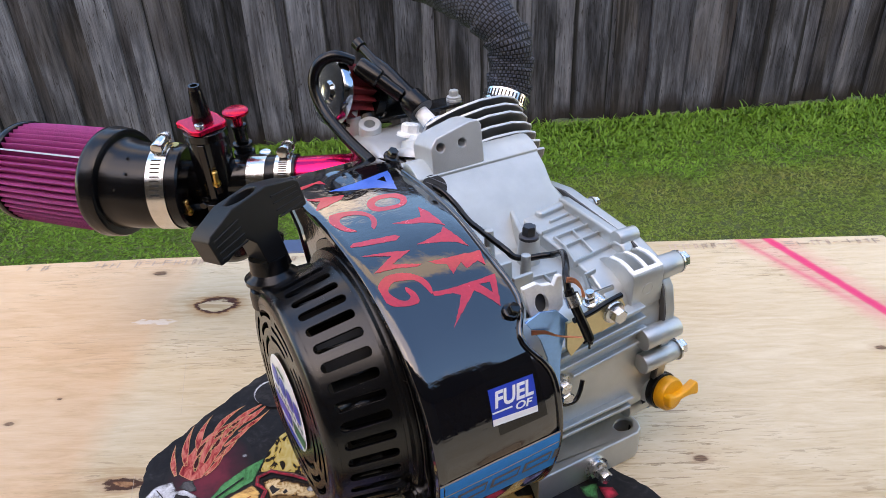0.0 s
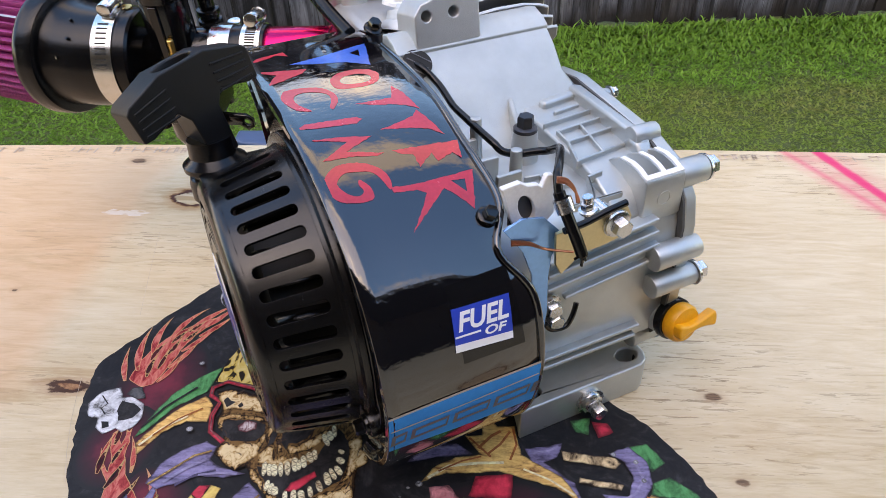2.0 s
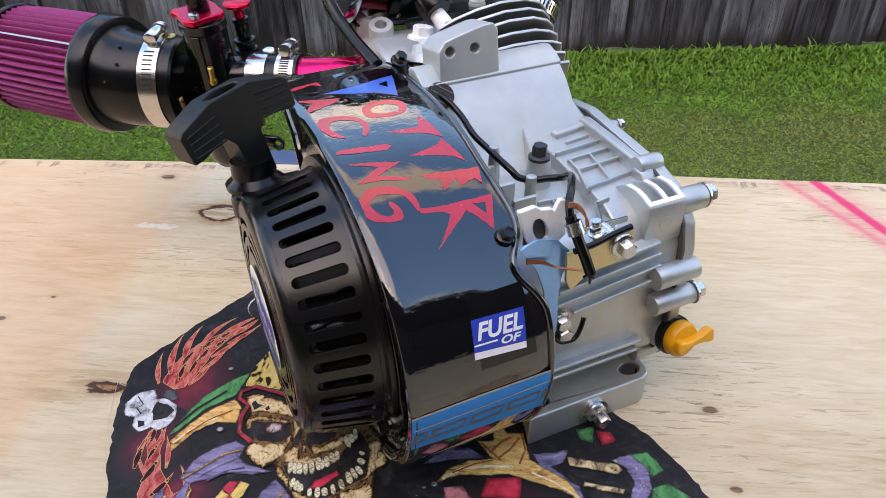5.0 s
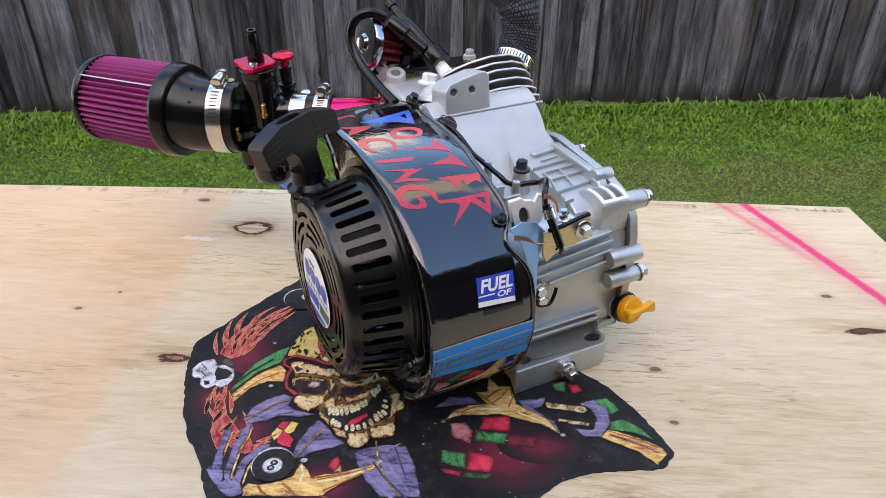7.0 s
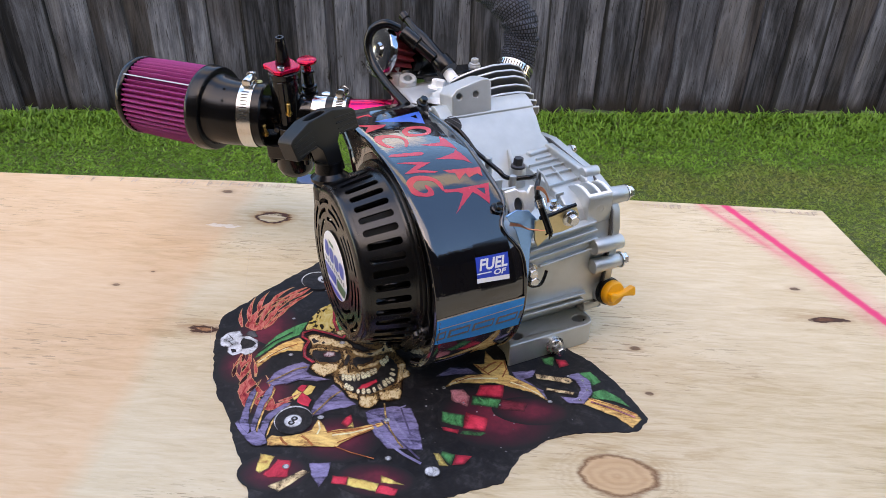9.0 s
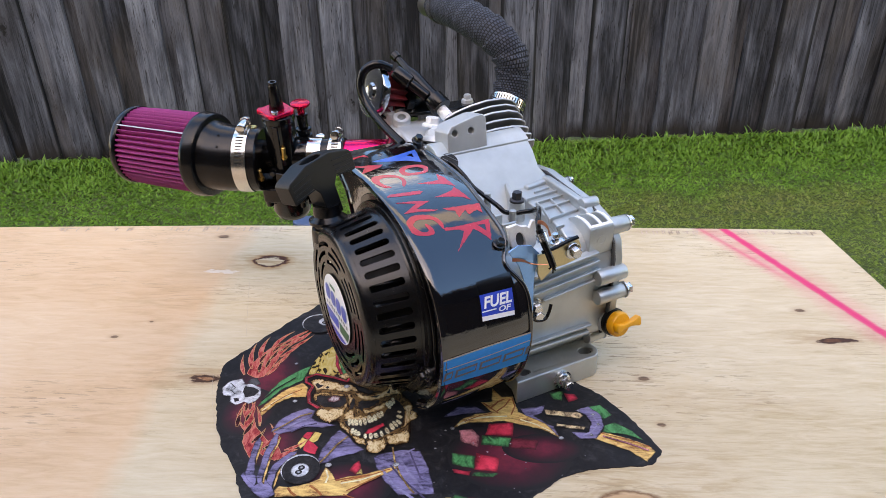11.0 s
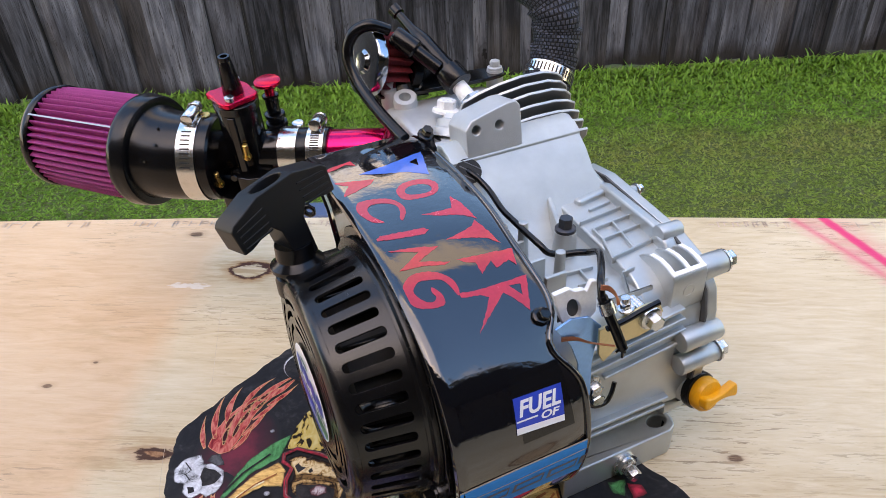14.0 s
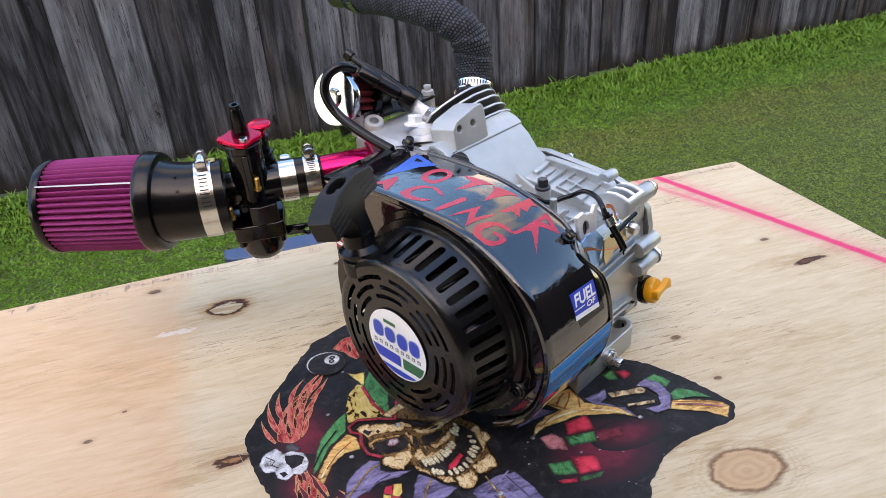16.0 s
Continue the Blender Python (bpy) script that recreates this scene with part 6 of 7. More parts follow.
# rounded front edge and rear flange
lathe(recoil, mm(0, RC_V, RC_W), (1, 0, 0), [(-0.1665, 0.066), (-0.1662, 0.069), (-0.1645, 0.0722), (-0.1620, 0.0738), (-0.160, rim(-160) * 0.001)], N * 2)
lathe(recoil, mm(0, RC_V, RC_W), (1, 0, 0), [(-0.122, rim(-122) * 0.001), (-0.120, 0.0832), (-0.1195, 0.089), (-0.1165, 0.0895), (-0.1165, 0.082)], N * 2)
bmesh.ops.remove_doubles(recoil, verts=recoil.verts, dist=0.00005)
recoil = part("recoil_starter", recoil, SATIN, engine, "black slotted recoil starter housing", smooth=50)
solid(recoil, 0.0022, crisp=0.0004)
# slotted face
arcs = []
for r, count, start in ((43.5, 7, 12), (52, 8, 30), (60.3, 9, 8)):
    for k in range(count):
        a0 = start + 360 / count * k
        a1 = a0 + 360 / count * 0.74
        mid, n, wide = radians((a0 + a1) / 2), 8, 1.9
        up = [(r + wide) * Vector((math.cos(radians(a0 + (a1 - a0) * j / n)), math.sin(radians(a0 + (a1 - a0) * j / n)))) for j in range(n + 1)]
        dn = [(r - wide) * Vector((math.cos(radians(a1 - (a1 - a0) * j / n)), math.sin(radians(a1 - (a1 - a0) * j / n)))) for j in range(n + 1)]
        tip = [r * Vector((math.cos(radians(e)), math.sin(radians(e)))) for e in (a1 + 70 / r, a0 - 70 / r)]
        arcs.append([tuple(p) for p in up + [tip[0]] + dn + [tip[1]]])
fb = flat([(66 * math.cos(a), 66 * math.sin(a)) for a in (2 * math.pi * k / 88 for k in range(88))], arcs)
for v in fb.verts:
    v.co = about(v.co.length, math.atan2(v.co.y, v.co.x), -166.5 - (1.2 if v.co.length < 36 else 0))
solid(part("grille", fb, SATIN, recoil, smooth=30), 0.0022, crisp=0.0004)
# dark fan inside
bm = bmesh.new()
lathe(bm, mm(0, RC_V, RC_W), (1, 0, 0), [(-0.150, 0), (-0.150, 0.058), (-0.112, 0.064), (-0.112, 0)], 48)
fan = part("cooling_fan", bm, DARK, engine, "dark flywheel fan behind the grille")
for k in range(22):
    a = 2 * math.pi * k / 22
    bm = bmesh.new()
    q = [about(56, a, -152), about(69, a + 0.10, -150), about(71, a + 0.12, -120), about(58, a, -118)]
    bm.faces.new([bm.verts.new(p) for p in q])
    solid(part("blade", bm, SATIN, fan), 0.0015)
# round label: white with plain bars where the maker's name stands
fb = flat([(33 * math.cos(a), 33 * math.sin(a)) for a in (2 * math.pi * k / 64 for k in range(64))])
for v in fb.verts:
    v.co = mm(-168.0, RC_V - v.co.x, RC_W + v.co.y)
label = part("round_label", fb, WHITE_VINYL, recoil, "round white label with blue bars and a green patch")


def bar(points, material, u=-168.4, name="bar"):
    fb = flat(points)
    for v in fb.verts:
        v.co = mm(u, RC_V - v.co.x, RC_W + v.co.y)
    return part(name, fb, material, label)


# flange tabs with nuts
for deg in (200, 255, 318, 10):
    a = radians(deg)
    bm = bmesh.new()
    rod(bm, about(90, a, -121), about(90, a, -112), 0.0075, seg=20, round_=0.001)
    t = part("tab", bm, SATIN, recoil)
    bm = bmesh.new()
    hexbolt(bm, about(90, a, -121), (-1, 0, 0), 0.0040, 0.007)
    part("nut", bm, SHINY_BLACK, t, "black flange nut")
# stepped flange plate behind the housing, wider at each nut
ring = []
for k in range(180):
    a = 2 * math.pi * k / 180
    wide = max(min(1.0, max(0.0, 3.2 - abs((math.degrees(a) - deg + 180) % 360 - 180) / 5.0)) for deg in (10, 62, 118, 200, 255, 318))
    r = 91.2 + 4.6 * wide
    ring.append((RC_V + r * math.cos(a), RC_W + r * math.sin(a)))
bm = bmesh.new()
prism(bm, ring, along_u, -116.2, -113.4)
part("flange_plate", bm, SHINY_BLACK, recoil, "glossy black stepped flange", bevel=0.0007)
# squared corner of the housing below the rope guide
corner = [(71.5 * math.cos(radians(a)), 71.5 * math.sin(radians(a))) for a in (84, 74, 64, 54, 44, 34, 24, 14, 6)] + [(73, 18), (73, 36), (70, 50), (62, 59), (50, 63), (34, 66), (18, 71)]
bm = bmesh.new()
prism(bm, [(RC_V + a, RC_W + b) for a, b in corner], along_u, -163.5, -122)
part("rope_corner", bm, SATIN, recoil, bevel=0.0035, segs=3)
# collar and T-handle
bm = bmesh.new()
C = mm(-152, 46, 160)
lathe(bm, C, (0, 0.12, 1), [(0, 0), (-0.004, 0.0165), (0.005, 0.0165), (0.008, 0.0155), (0.009, 0.0135), (0.012, 0.0135), (0.013, 0.0175), (0.016, 0.0178), (0.018, 0.0150), (0.020, 0.0130), (0.022, 0.0130), (0.030, 0.0125), (0.030, 0)], 32)
collar = part("rope_collar", bm, RUBBER, recoil, "black rubber rope guide")
handle_m = Matrix.Translation(mm(-158, 55, 220)) @ Matrix.Rotation(radians(22), 4, "Z") @ Matrix.Rotation(radians(-12), 4, "X") @ Matrix.Rotation(radians(-9), 4, "Y")
bm = bmesh.new()
TEE = [(-37, -14), (-38, 3), (-35, 6), (-14, 13), (14, 13), (35, 6), (38, 3), (37, -14), (31, -14), (14, -9), (9, -16), (8, -42), (-8, -42), (-9, -16), (-14, -9), (-31, -14)]
prism(bm, TEE, lambda x, z, y: Vector((x, y, z)), -10.5, 10.5)
bm.faces.ensure_lookup_table()
top_face = max(bm.faces, key=lambda f: f.calc_center_median().z)
rim_edges = list(top_face.edges)
bmesh.ops.delete(bm, geom=[top_face], context="FACES_ONLY")
# an oval pocket for the rope's knot in the top
ovals = [[bm.verts.new((12 * k * math.cos(a), 7 * k * math.sin(a), z)) for a in (2 * math.pi * j / 24 for j in range(24))] for k, z in ((1.0, 13), (0.96, 12), (0.9, 4))]
ring_edges = [bm.edges.new((ovals[0][j], ovals[0][(j + 1) % 24])) for j in range(24)]
bmesh.ops.triangle_fill(bm, use_beauty=True, use_dissolve=False, edges=rim_edges + ring_edges)
for p, q in zip(ovals, ovals[1:]):
    for j in range(24):
        bm.faces.new((p[j], p[(j + 1) % 24], q[(j + 1) % 24], q[j]))
bm.faces.new(ovals[2])
for v in bm.verts:
    v.co = handle_m @ (v.co * 0.001)
handle = part("pull_handle", bm, GRIP, recoil, "black plastic T-shaped pull handle", bevel=0.0014, segs=2)
for x in (-24, 24):
    for k in range(4):
        for side in (-10.5, 10.5):
            bm = bmesh.new()
            box(bm, mm(-10.5, side - 0.7, -0.7), mm(10.5, side + 0.7, 0.7), handle_m @ Matrix.Translation(mm(x, 0, -10.5 + 4.6 * k)) @ Matrix.Rotation(radians(9 if x > 0 else -9) * (0.25 + 0.25 * k), 4, "Y"))
            part("grip_rib", bm, GRIP, handle, bevel=0.0005)
bm = bmesh.new()
lathe(bm, handle_m @ mm(0, 0, 4), handle_m.to_3x3() @ Vector((0, 0, 1)), [(0, 0.005), (0.002, 0.0052), (0.004, 0.004), (0.005, 0)], 14)
part("rope_knot", bm, RUBBER, handle)
# warning label on the flank behind the rope guide
tag = None
for v0, v1, w0, w1, mat_, name in ((72, 96, 154, 174, RED_PAINT, "warning_label"), (72, 96, 132, 153.6, SHINY_BLACK, "warning_label")):
    bm = bmesh.new()
    box(bm, mm(-141, v0, w0), mm(-140, v1, w1))
    tag = part(name, bm, mat_, recoil, "red and black warning label with white bars")
for v0, v1, w0, w1 in ((78, 94, 157, 160), (78, 94, 164, 168), (78, 94, 146, 150), (78, 94, 139, 142), (80, 92, 134.5, 136.5)):
    bm = bmesh.new()
    box(bm, mm(-141.5, v0, w0), mm(-141.1, v1, w1))
    part("white_bar", bm, WHITE_VINYL, tag)

# ---- paint and stickers on the shroud ----
def on_skin(fb, name, material, parent, off, label="", step=5):
    """Lays a flat shape, drawn in (u, s), on the shroud's skin."""
    s = [v.co.y for v in fb.verts]
    cut(fb, 1, [k * step + 0.37 for k in range(int(min(s) / step), int(max(s) / step) + 2)])
    for v in fb.verts:
        v.co = on_shroud(v.co.x, v.co.y, off - 0.38)
    return part(name, fb, material, parent, label)


def letter(name, outline, holes=(), material=RED_PAINT):
    if name in "ocg":
        outline, holes = mirror_round(outline, 3), [mirror_round(h, 3) for h in holes]
    r = random.Random(len(outline))
    loop = []
    for (a, b), (c, d) in zip(outline, outline[1:] + outline[:1]):
        steps = max(1, round(math.dist((a, b), (c, d)) / 2))
        for j in range(steps):
            k = 0 if j == 0 else 0.35
            loop.append((a + (c - a) * j / steps + r.uniform(-k, k), b + (d - b) * j / steps + r.uniform(-k, k)))
    return on_skin(flat(loop, holes), "letter", material, shroud, 0.56, "hand-cut stencilled letter")


letter("mark", [(-95, 360), (-73, 363), (-50, 369), (-44, 370), (-53, 335), (-64, 346), (-77, 351)], [[(-58, 359), (-51, 362), (-54, 351)]], BLUE_PAINT)
letter("stroke", [(-114, 376), (-109, 380), (-93, 383), (-92, 374), (-98, 379), (-111, 374)])
letter("a", [(-116, 358), (-103, 353), (-88, 348), (-92, 343), (-115, 334), (-106, 348), (-115, 356)])
letter("o", [(-81, 325), (-73, 333), (-61, 332), (-54, 325), (-55, 316), (-61, 310), (-73, 310), (-81, 314)], [[(-76, 323), (-71, 327), (-63, 326), (-59, 321), (-60, 316), (-64, 314), (-71, 315), (-76, 318)]])
letter("c", [(-110, 321), (-107, 324), (-97, 323), (-88, 318), (-84, 308), (-85, 300), (-90, 292), (-91, 295), (-88, 302), (-88, 310), (-95, 316), (-102, 317), (-106, 312), (-105, 303), (-101, 295), (-107, 298), (-111, 307), (-112, 315)])
letter("i", [(-112, 281), (-109, 283), (-82, 279), (-80, 276), (-84, 273), (-105, 277), (-112, 279)])
letter("n", [(-112, 268), (-97, 265), (-81, 260), (-97, 253), (-80, 246), (-84, 245), (-97, 249), (-110, 250), (-94, 260), (-108, 266)])
letter("g", [(-112, 240), (-105, 245), (-95, 244), (-87, 238), (-84, 232), (-84, 226), (-86, 223), (-88, 231), (-91, 236), (-97, 238), (-103, 239), (-108, 235), (-108, 231), (-105, 226), (-101, 224), (-98, 226), (-99, 230), (-98, 233), (-96, 231), (-94, 226), (-96, 220), (-108, 222), (-113, 227), (-114, 234)])
letter("t", [(-78, 292), (-67, 291), (-58, 290), (-53, 303), (-50, 292), (-49, 273), (-54, 279), (-60, 283), (-68, 286)])
letter("t", [(-75, 263), (-62, 266), (-55, 268), (-51, 273), (-49, 264), (-46, 248), (-52, 255), (-56, 257), (-64, 260)])
letter("e", [(-76, 246), (-60, 244), (-42, 242), (-45, 230), (-48, 235), (-57, 232), (-58, 238), (-67, 231), (-67, 240), (-72, 242)])
letter("r", [(-85, 224), (-69, 222), (-54, 222), (-43, 222), (-51, 201), (-57, 211), (-61, 216), (-66, 212), (-84, 198), (-75, 209), (-70, 216), (-74, 219), (-85, 221)], [[(-56, 219), (-49, 218), (-51, 211)]])

# clear tape, blue sticker
CLEAR = plain("clear_tape", (0.006, 0.006, 0.007), 0.09, relief=0)
on_skin(flat([(-79, 170), (-47, 171), (-44, 130), (-77, 130)]), "tape", CLEAR, shroud, 0.65, "clear tape over the sticker")
sticker = on_skin(flat([(-79.2, 159), (-49, 158), (-50.5, 135), (-80.6, 137.5)]), "sticker", BLUE_VINYL, shroud, 0.95, "blue sticker with white slanted lettering")
on_skin(flat([(-80.4, 141.5), (-50.3, 139), (-50.5, 135.2), (-80.6, 137.6)]), "white_stripe", WHITE_VINYL, sticker, 1.15)
on_skin(flat([(-79.8, 145.6), (-66.5, 145.2), (-66.5, 144.2), (-79.8, 144.6)]), "white_line", WHITE_VINYL, sticker, 1.15)


def words(text, u, s, height, width, name):
    """Built-in font, slanted, laid on the skin."""
    cu = bpy.data.curves.new(name, "FONT")
    cu.body, cu.shear, cu.size, cu.offset, cu.resolution_u = text, 0.28, 1.0, 0.03, 3
    ob = new(name, cu)
    dg = bpy.context.evaluated_depsgraph_get()
    me = bpy.data.meshes.new_from_object(ob.evaluated_get(dg))
    bpy.data.objects.remove(ob)
    fb = bmesh.new()
    fb.from_mesh(me)
    bpy.data.meshes.remove(me)
    xs, ys = [v.co.x for v in fb.verts], [v.co.y for v in fb.verts]
    for v in fb.verts:
        fx = (v.co.x - min(xs)) / (max(xs) - min(xs))
        v.co = Vector((u + width * fx, s + height * (v.co.y - min(ys)) / (max(ys) - min(ys)) - 0.8 * fx, 0))
    return on_skin(fb, name, WHITE_VINYL, sticker, 1.2)


words("FUEL", -77.5, 147.2, 9.6, 26.5, "lettering")
words("OF", -64.5, 141.6, 4.6, 12, "lettering")

# sky-blue stripe low on the shroud, with worn characters as outlined bars
stripe = on_skin(flat([(-118, 112), (-80, 113), (-34.5, 113), (-33, 79), (-80, 80), (-118, 84)]), "stripe", SKY_VINYL, shroud, 0.75, "sky-blue stripe with worn tan outlines")
on_skin(flat([(-118, 113.5), (-80, 114.5), (-34.5, 114.5), (-34.5, 113), (-80, 113), (-118, 112)]), "tan_edge", TAN_LINE, stripe, 0.8)
on_skin(flat([(-117, 103.5), (-80, 104), (-36, 106), (-36, 105), (-80, 103), (-117, 102.4)]), "tan_line", TAN_LINE, stripe, 0.9)
BROWN_LINE = plain("brown_outline", (0.13, 0.12, 0.13), 0.4, relief=0)
for u0, w in ((-117.5, 8), (-107, 20), (-84, 20), (-61, 20), (-39, 3.4)):
    ring = [(u0, 89), (u0 + w, 89.6), (u0 + w + 1, 99.4), (u0 + 1, 98.8)]
    hole = [(u0 + 2.4, 91.4), (u0 + w - 0.9, 91.8), (u0 + w - 0.2, 97.0), (u0 + 2.9, 96.6)]
    on_skin(flat(ring, [hole]), "outlined_bar", BROWN_LINE, stripe, 0.95)

# bars on the round label
GREY_INK = plain("grey_green_ink", (0.10, 0.13, 0.14), 0.4, relief=0)
PALE_BLUE = plain("pale_blue_ink", (0.22, 0.32, 0.60), 0.4, relief=0)


def blob(cx, cy, w, h, material):
    """A plain rounded block with a pale outline, standing for one big character."""
    n = 6
    r = min(w, h) * 0.42
    loop = []
    for qx, qy, a0 in ((1, 1, 0), (-1, 1, 90), (-1, -1, 180), (1, -1, 270)):
        for k in range(n + 1):
            a = radians(a0 + 90 * k / n)
            loop.append((cx + qx * (w / 2 - r) + r * math.cos(a), cy + qy * (h / 2 - r) + r * math.sin(a)))
    bar(loop, PALE_BLUE, -168.3, "block_outline")
    bar([(cx + (x - cx) * 0.86, cy + (y - cy) * 0.88) for x, y in loop], material, -168.5, "block")


blob(-20.5, 8.5, 12.5, 16, BLUE_VINYL)
blob(-6.8, 7.6, 12.5, 15, BLUE_VINYL)
blob(7.2, 7.0, 12.5, 16, BLUE_VINYL)
blob(21.0, 7.0, 12.5, 16, BLUE_VINYL)
bar([(-13, 18.2), (1, 18.2), (1, 21.6), (-13, 21.6)], GREEN_VINYL)
for k in range(9):
    x = -27 + 6.3 * k
    bar([(x, -6.2), (x + 3.6, -6.2), (x + 3.6, -2.6), (x, -2.6)], GREY_INK, name="small_bar")
    bar([(x + 1.1, -5.2), (x + 2.6, -5.2), (x + 2.6, -3.6), (x + 1.1, -3.6)], WHITE_VINYL, -168.6, "small_gap")
bar([(-30, -9.5), (3, -9.5), (3, -20.5), (-23.5, -20.5), (-27, -16)], BLUE_VINYL)
bar([(6, -9.5), (30.5, -9.5), (27, -17.5), (24.5, -20.5), (6, -20.5)], GREEN_VINYL)
bar([(-20, -25), (20, -25), (16, -28), (6, -31), (-6, -31), (-16, -28)], BLUE_VINYL)

# ---- intake: manifold, carburettor, air filter on one line ----
IN0, IN_D = mm(-41, 158, 178), Vector((-0.853, 0.5225, 0.0)).normalized()


def intake(s):
    """A point of the intake's line: level to the carburettor, then the filter tips up a little."""
    return IN0 + IN_D * (s * 0.001) + Vector((0, 0, -0.00004 * min(s, 150) + (0.00006 * (s - 150) if s > 150 else 0)))


def ring_of(s0, s1, r0, r1=None, seg=48, edge=0.8):
    r1 = r0 if r1 is None else r1
    bm = bmesh.new()
    return rod(bm, intake(s0), intake(s1), r0 * 0.001, r1 * 0.001, seg, edge * 0.001)


manifold = part("intake_manifold", ring_of(4, 56, 17), PINK_ANO, engine, "bright pink anodised intake manifold")
bm = bmesh.new()
d, x, y = basis(IN_D)
prism(bm, [(-26, -19), (26, -19), (26, 18), (-26, 18)], lambda a, b, s: intake(s) + (x * a + y * b) * 0.001, -2, 4)
part("flange", bm, PINK_ANO, manifold, bevel=0.003)
carb = part("carburettor", ring_of(74, 150, 18.5), SHINY_BLACK, engine, "black slide carburettor with red anodised top")
part("rubber_joint", ring_of(50, 88, 19.2), RUBBER, carb, "black rubber joint")


def hose_clamp(c0, axis, r, width, parent, screw):
    """A stainless band with its worm screw."""
    bm = bmesh.new()
    lathe(bm, c0, axis, [(-width / 2000, r * 0.001), (-width / 2000, (r + 0.9) * 0.001), (width / 2000, (r + 0.9) * 0.001), (width / 2000, r * 0.001)], 56)
    band = part("hose_clamp", bm, STAINLESS, parent, "stainless worm-drive hose clamp")
    d, x, y = basis(axis)
    up = Vector((0, 0, 1))
    side = axis.cross(up).normalized()
    n = (up * math.sin(screw) - side * math.cos(screw)).normalized()
    t = axis.cross(n)
    c = c0 + n * ((r + 4.5) * 0.001)
    bm = bmesh.new()
    rod(bm, c - t * 0.010, c + t * 0.008, 0.0052, 0.0052, 18, 0.0012)
    part("worm_housing", bm, STAINLESS, band)
    bm = bmesh.new()
    hexbolt(bm, c + t * 0.008, t, 0.0042, 0.008)
    part("screw", bm, STEEL, band)
    for k in range(9):
        a = screw - 0.42 - 0.10 * k
        n2 = up * math.sin(a) - side * math.cos(a)
        m = Matrix((axis, axis.cross(n2), n2)).transposed().to_4x4()
        bm = bmesh.new()
        box(bm, mm(-width * 0.26, -0.55, 0), mm(width * 0.26, 0.55, 0.25), Matrix.Translation(c0 + n2 * ((r + 0.85) * 0.001)) @ m)
        part("notch", bm, DARK, band)
    return band


hose_clamp(intake(60), IN_D, 19.4, 14, carb, radians(98))
hose_clamp(intake(83), IN_D, 19.4, 15, carb, radians(165))
# carburettor body
up = Vector((0, 0, 1))
CU = (up * 0.994 + Vector((-0.5225, -0.853, 0)) * 0.11).normalized()     # the carburettor leans forward a little
CS = CU.cross(IN_D)
CB = intake(118) + Vector((-0.5225, -0.853, 0)) * 0.006
bm = bmesh.new()
rod(bm, CB - CU * 0.030, CB + CU * 0.054, 0.0168, 0.0164, 32, 0.001)
part("slide_body", bm, SHINY_BLACK, carb)
bm = bmesh.new()
d, x, y = basis(IN_D)
prism(bm, [(-24, -22), (-16, -24), (16, -24), (24, -22), (26, 0), (24, 22), (16, 24), (-16, 24), (-24, 22), (-26, 0)], lambda a, b, h: CB + IN_D * (a * 0.001) + CS * (b * 0.001) + CU * (h * 0.001), -44, -26)
part("float_flange", bm, SHINY_BLACK, carb, bevel=0.002)
bm = bmesh.new()
lathe(bm, CB - CU * 0.044, -CU, [(0, 0), (0, 0.022), (0.018, 0.0215), (0.026, 0.018), (0.030, 0.010), (0.031, 0)], 36)
part("float_bowl", bm, SHINY_BLACK, carb, "black float bowl")
bm = bmesh.new()
lid = [(0.94 * a, 0.94 * b) for a, b in [(-19, -3), (-14, -8), (-8, -15), (2, -21), (6, -18), (11, -13), (18, -5), (22, -3), (23, 3), (18, 6), (11, 13), (5, 19), (-2, 21), (-6, 17), (-12, 11), (-19, 4)]]
prism(bm, mirror_round(lid, 3), lambda a, b, h: CB + IN_D * (a * 0.001) + CS * (b * 0.001) + CU * (h * 0.001), 54, 59)
top = part("carburettor_top", bm, RED_ANO, carb, "red anodised carburettor top", bevel=0.0015)
for a, b in ((3, -15), (-2, 14)):
    bm = bmesh.new()
    q = CB + IN_D * (a * 0.001) + CS * (b * 0.001) + CU * 0.059
    rod(bm, q, q + CU * 0.004, 0.0038, seg=16, round_=0.0006)
    part("cap_screw", bm, STEEL, top)
bm = bmesh.new()
rod(bm, CB + CU * 0.059, CB + CU * 0.086, 0.0080, 0.0050, 24, 0.001)
lathe(bm, CB + CU * 0.084, CU, [(0, 0.0048), (0.005, 0.0045), (0.005, 0.0028), (0.0, 0.0028)], 20)
part("cable_boot", bm, RUBBER, carb, "black rubber cable boot")
# choke plunger
CK = intake(101) - Vector((-0.5225, -0.853, 0)) * 0.023 + CU * 0.002
bm = bmesh.new()
for s0, s1, r in ((0, 16, 9), (16, 20, 7), (20, 24, 8.5), (24, 38, 5.6), (38, 41, 6.6)):
    rod(bm, CK + CU * (s0 * 0.001), CK + CU * (s1 * 0.001), r * 0.001, seg=20, round_=0.0006)
choke = part("choke_plunger", bm, RUBBER, carb, "black choke plunger with red knob")
bm = bmesh.new()
lathe(bm, CK + CU * 0.041, CU, [(0, 0), (0, 0.004), (0.006, 0.004), (0.009, 0.0095), (0.0105, 0.0108), (0.0125, 0.0108), (0.0135, 0.009), (0.013, 0)], 28)
part("choke_knob", bm, RED_ANO, choke)
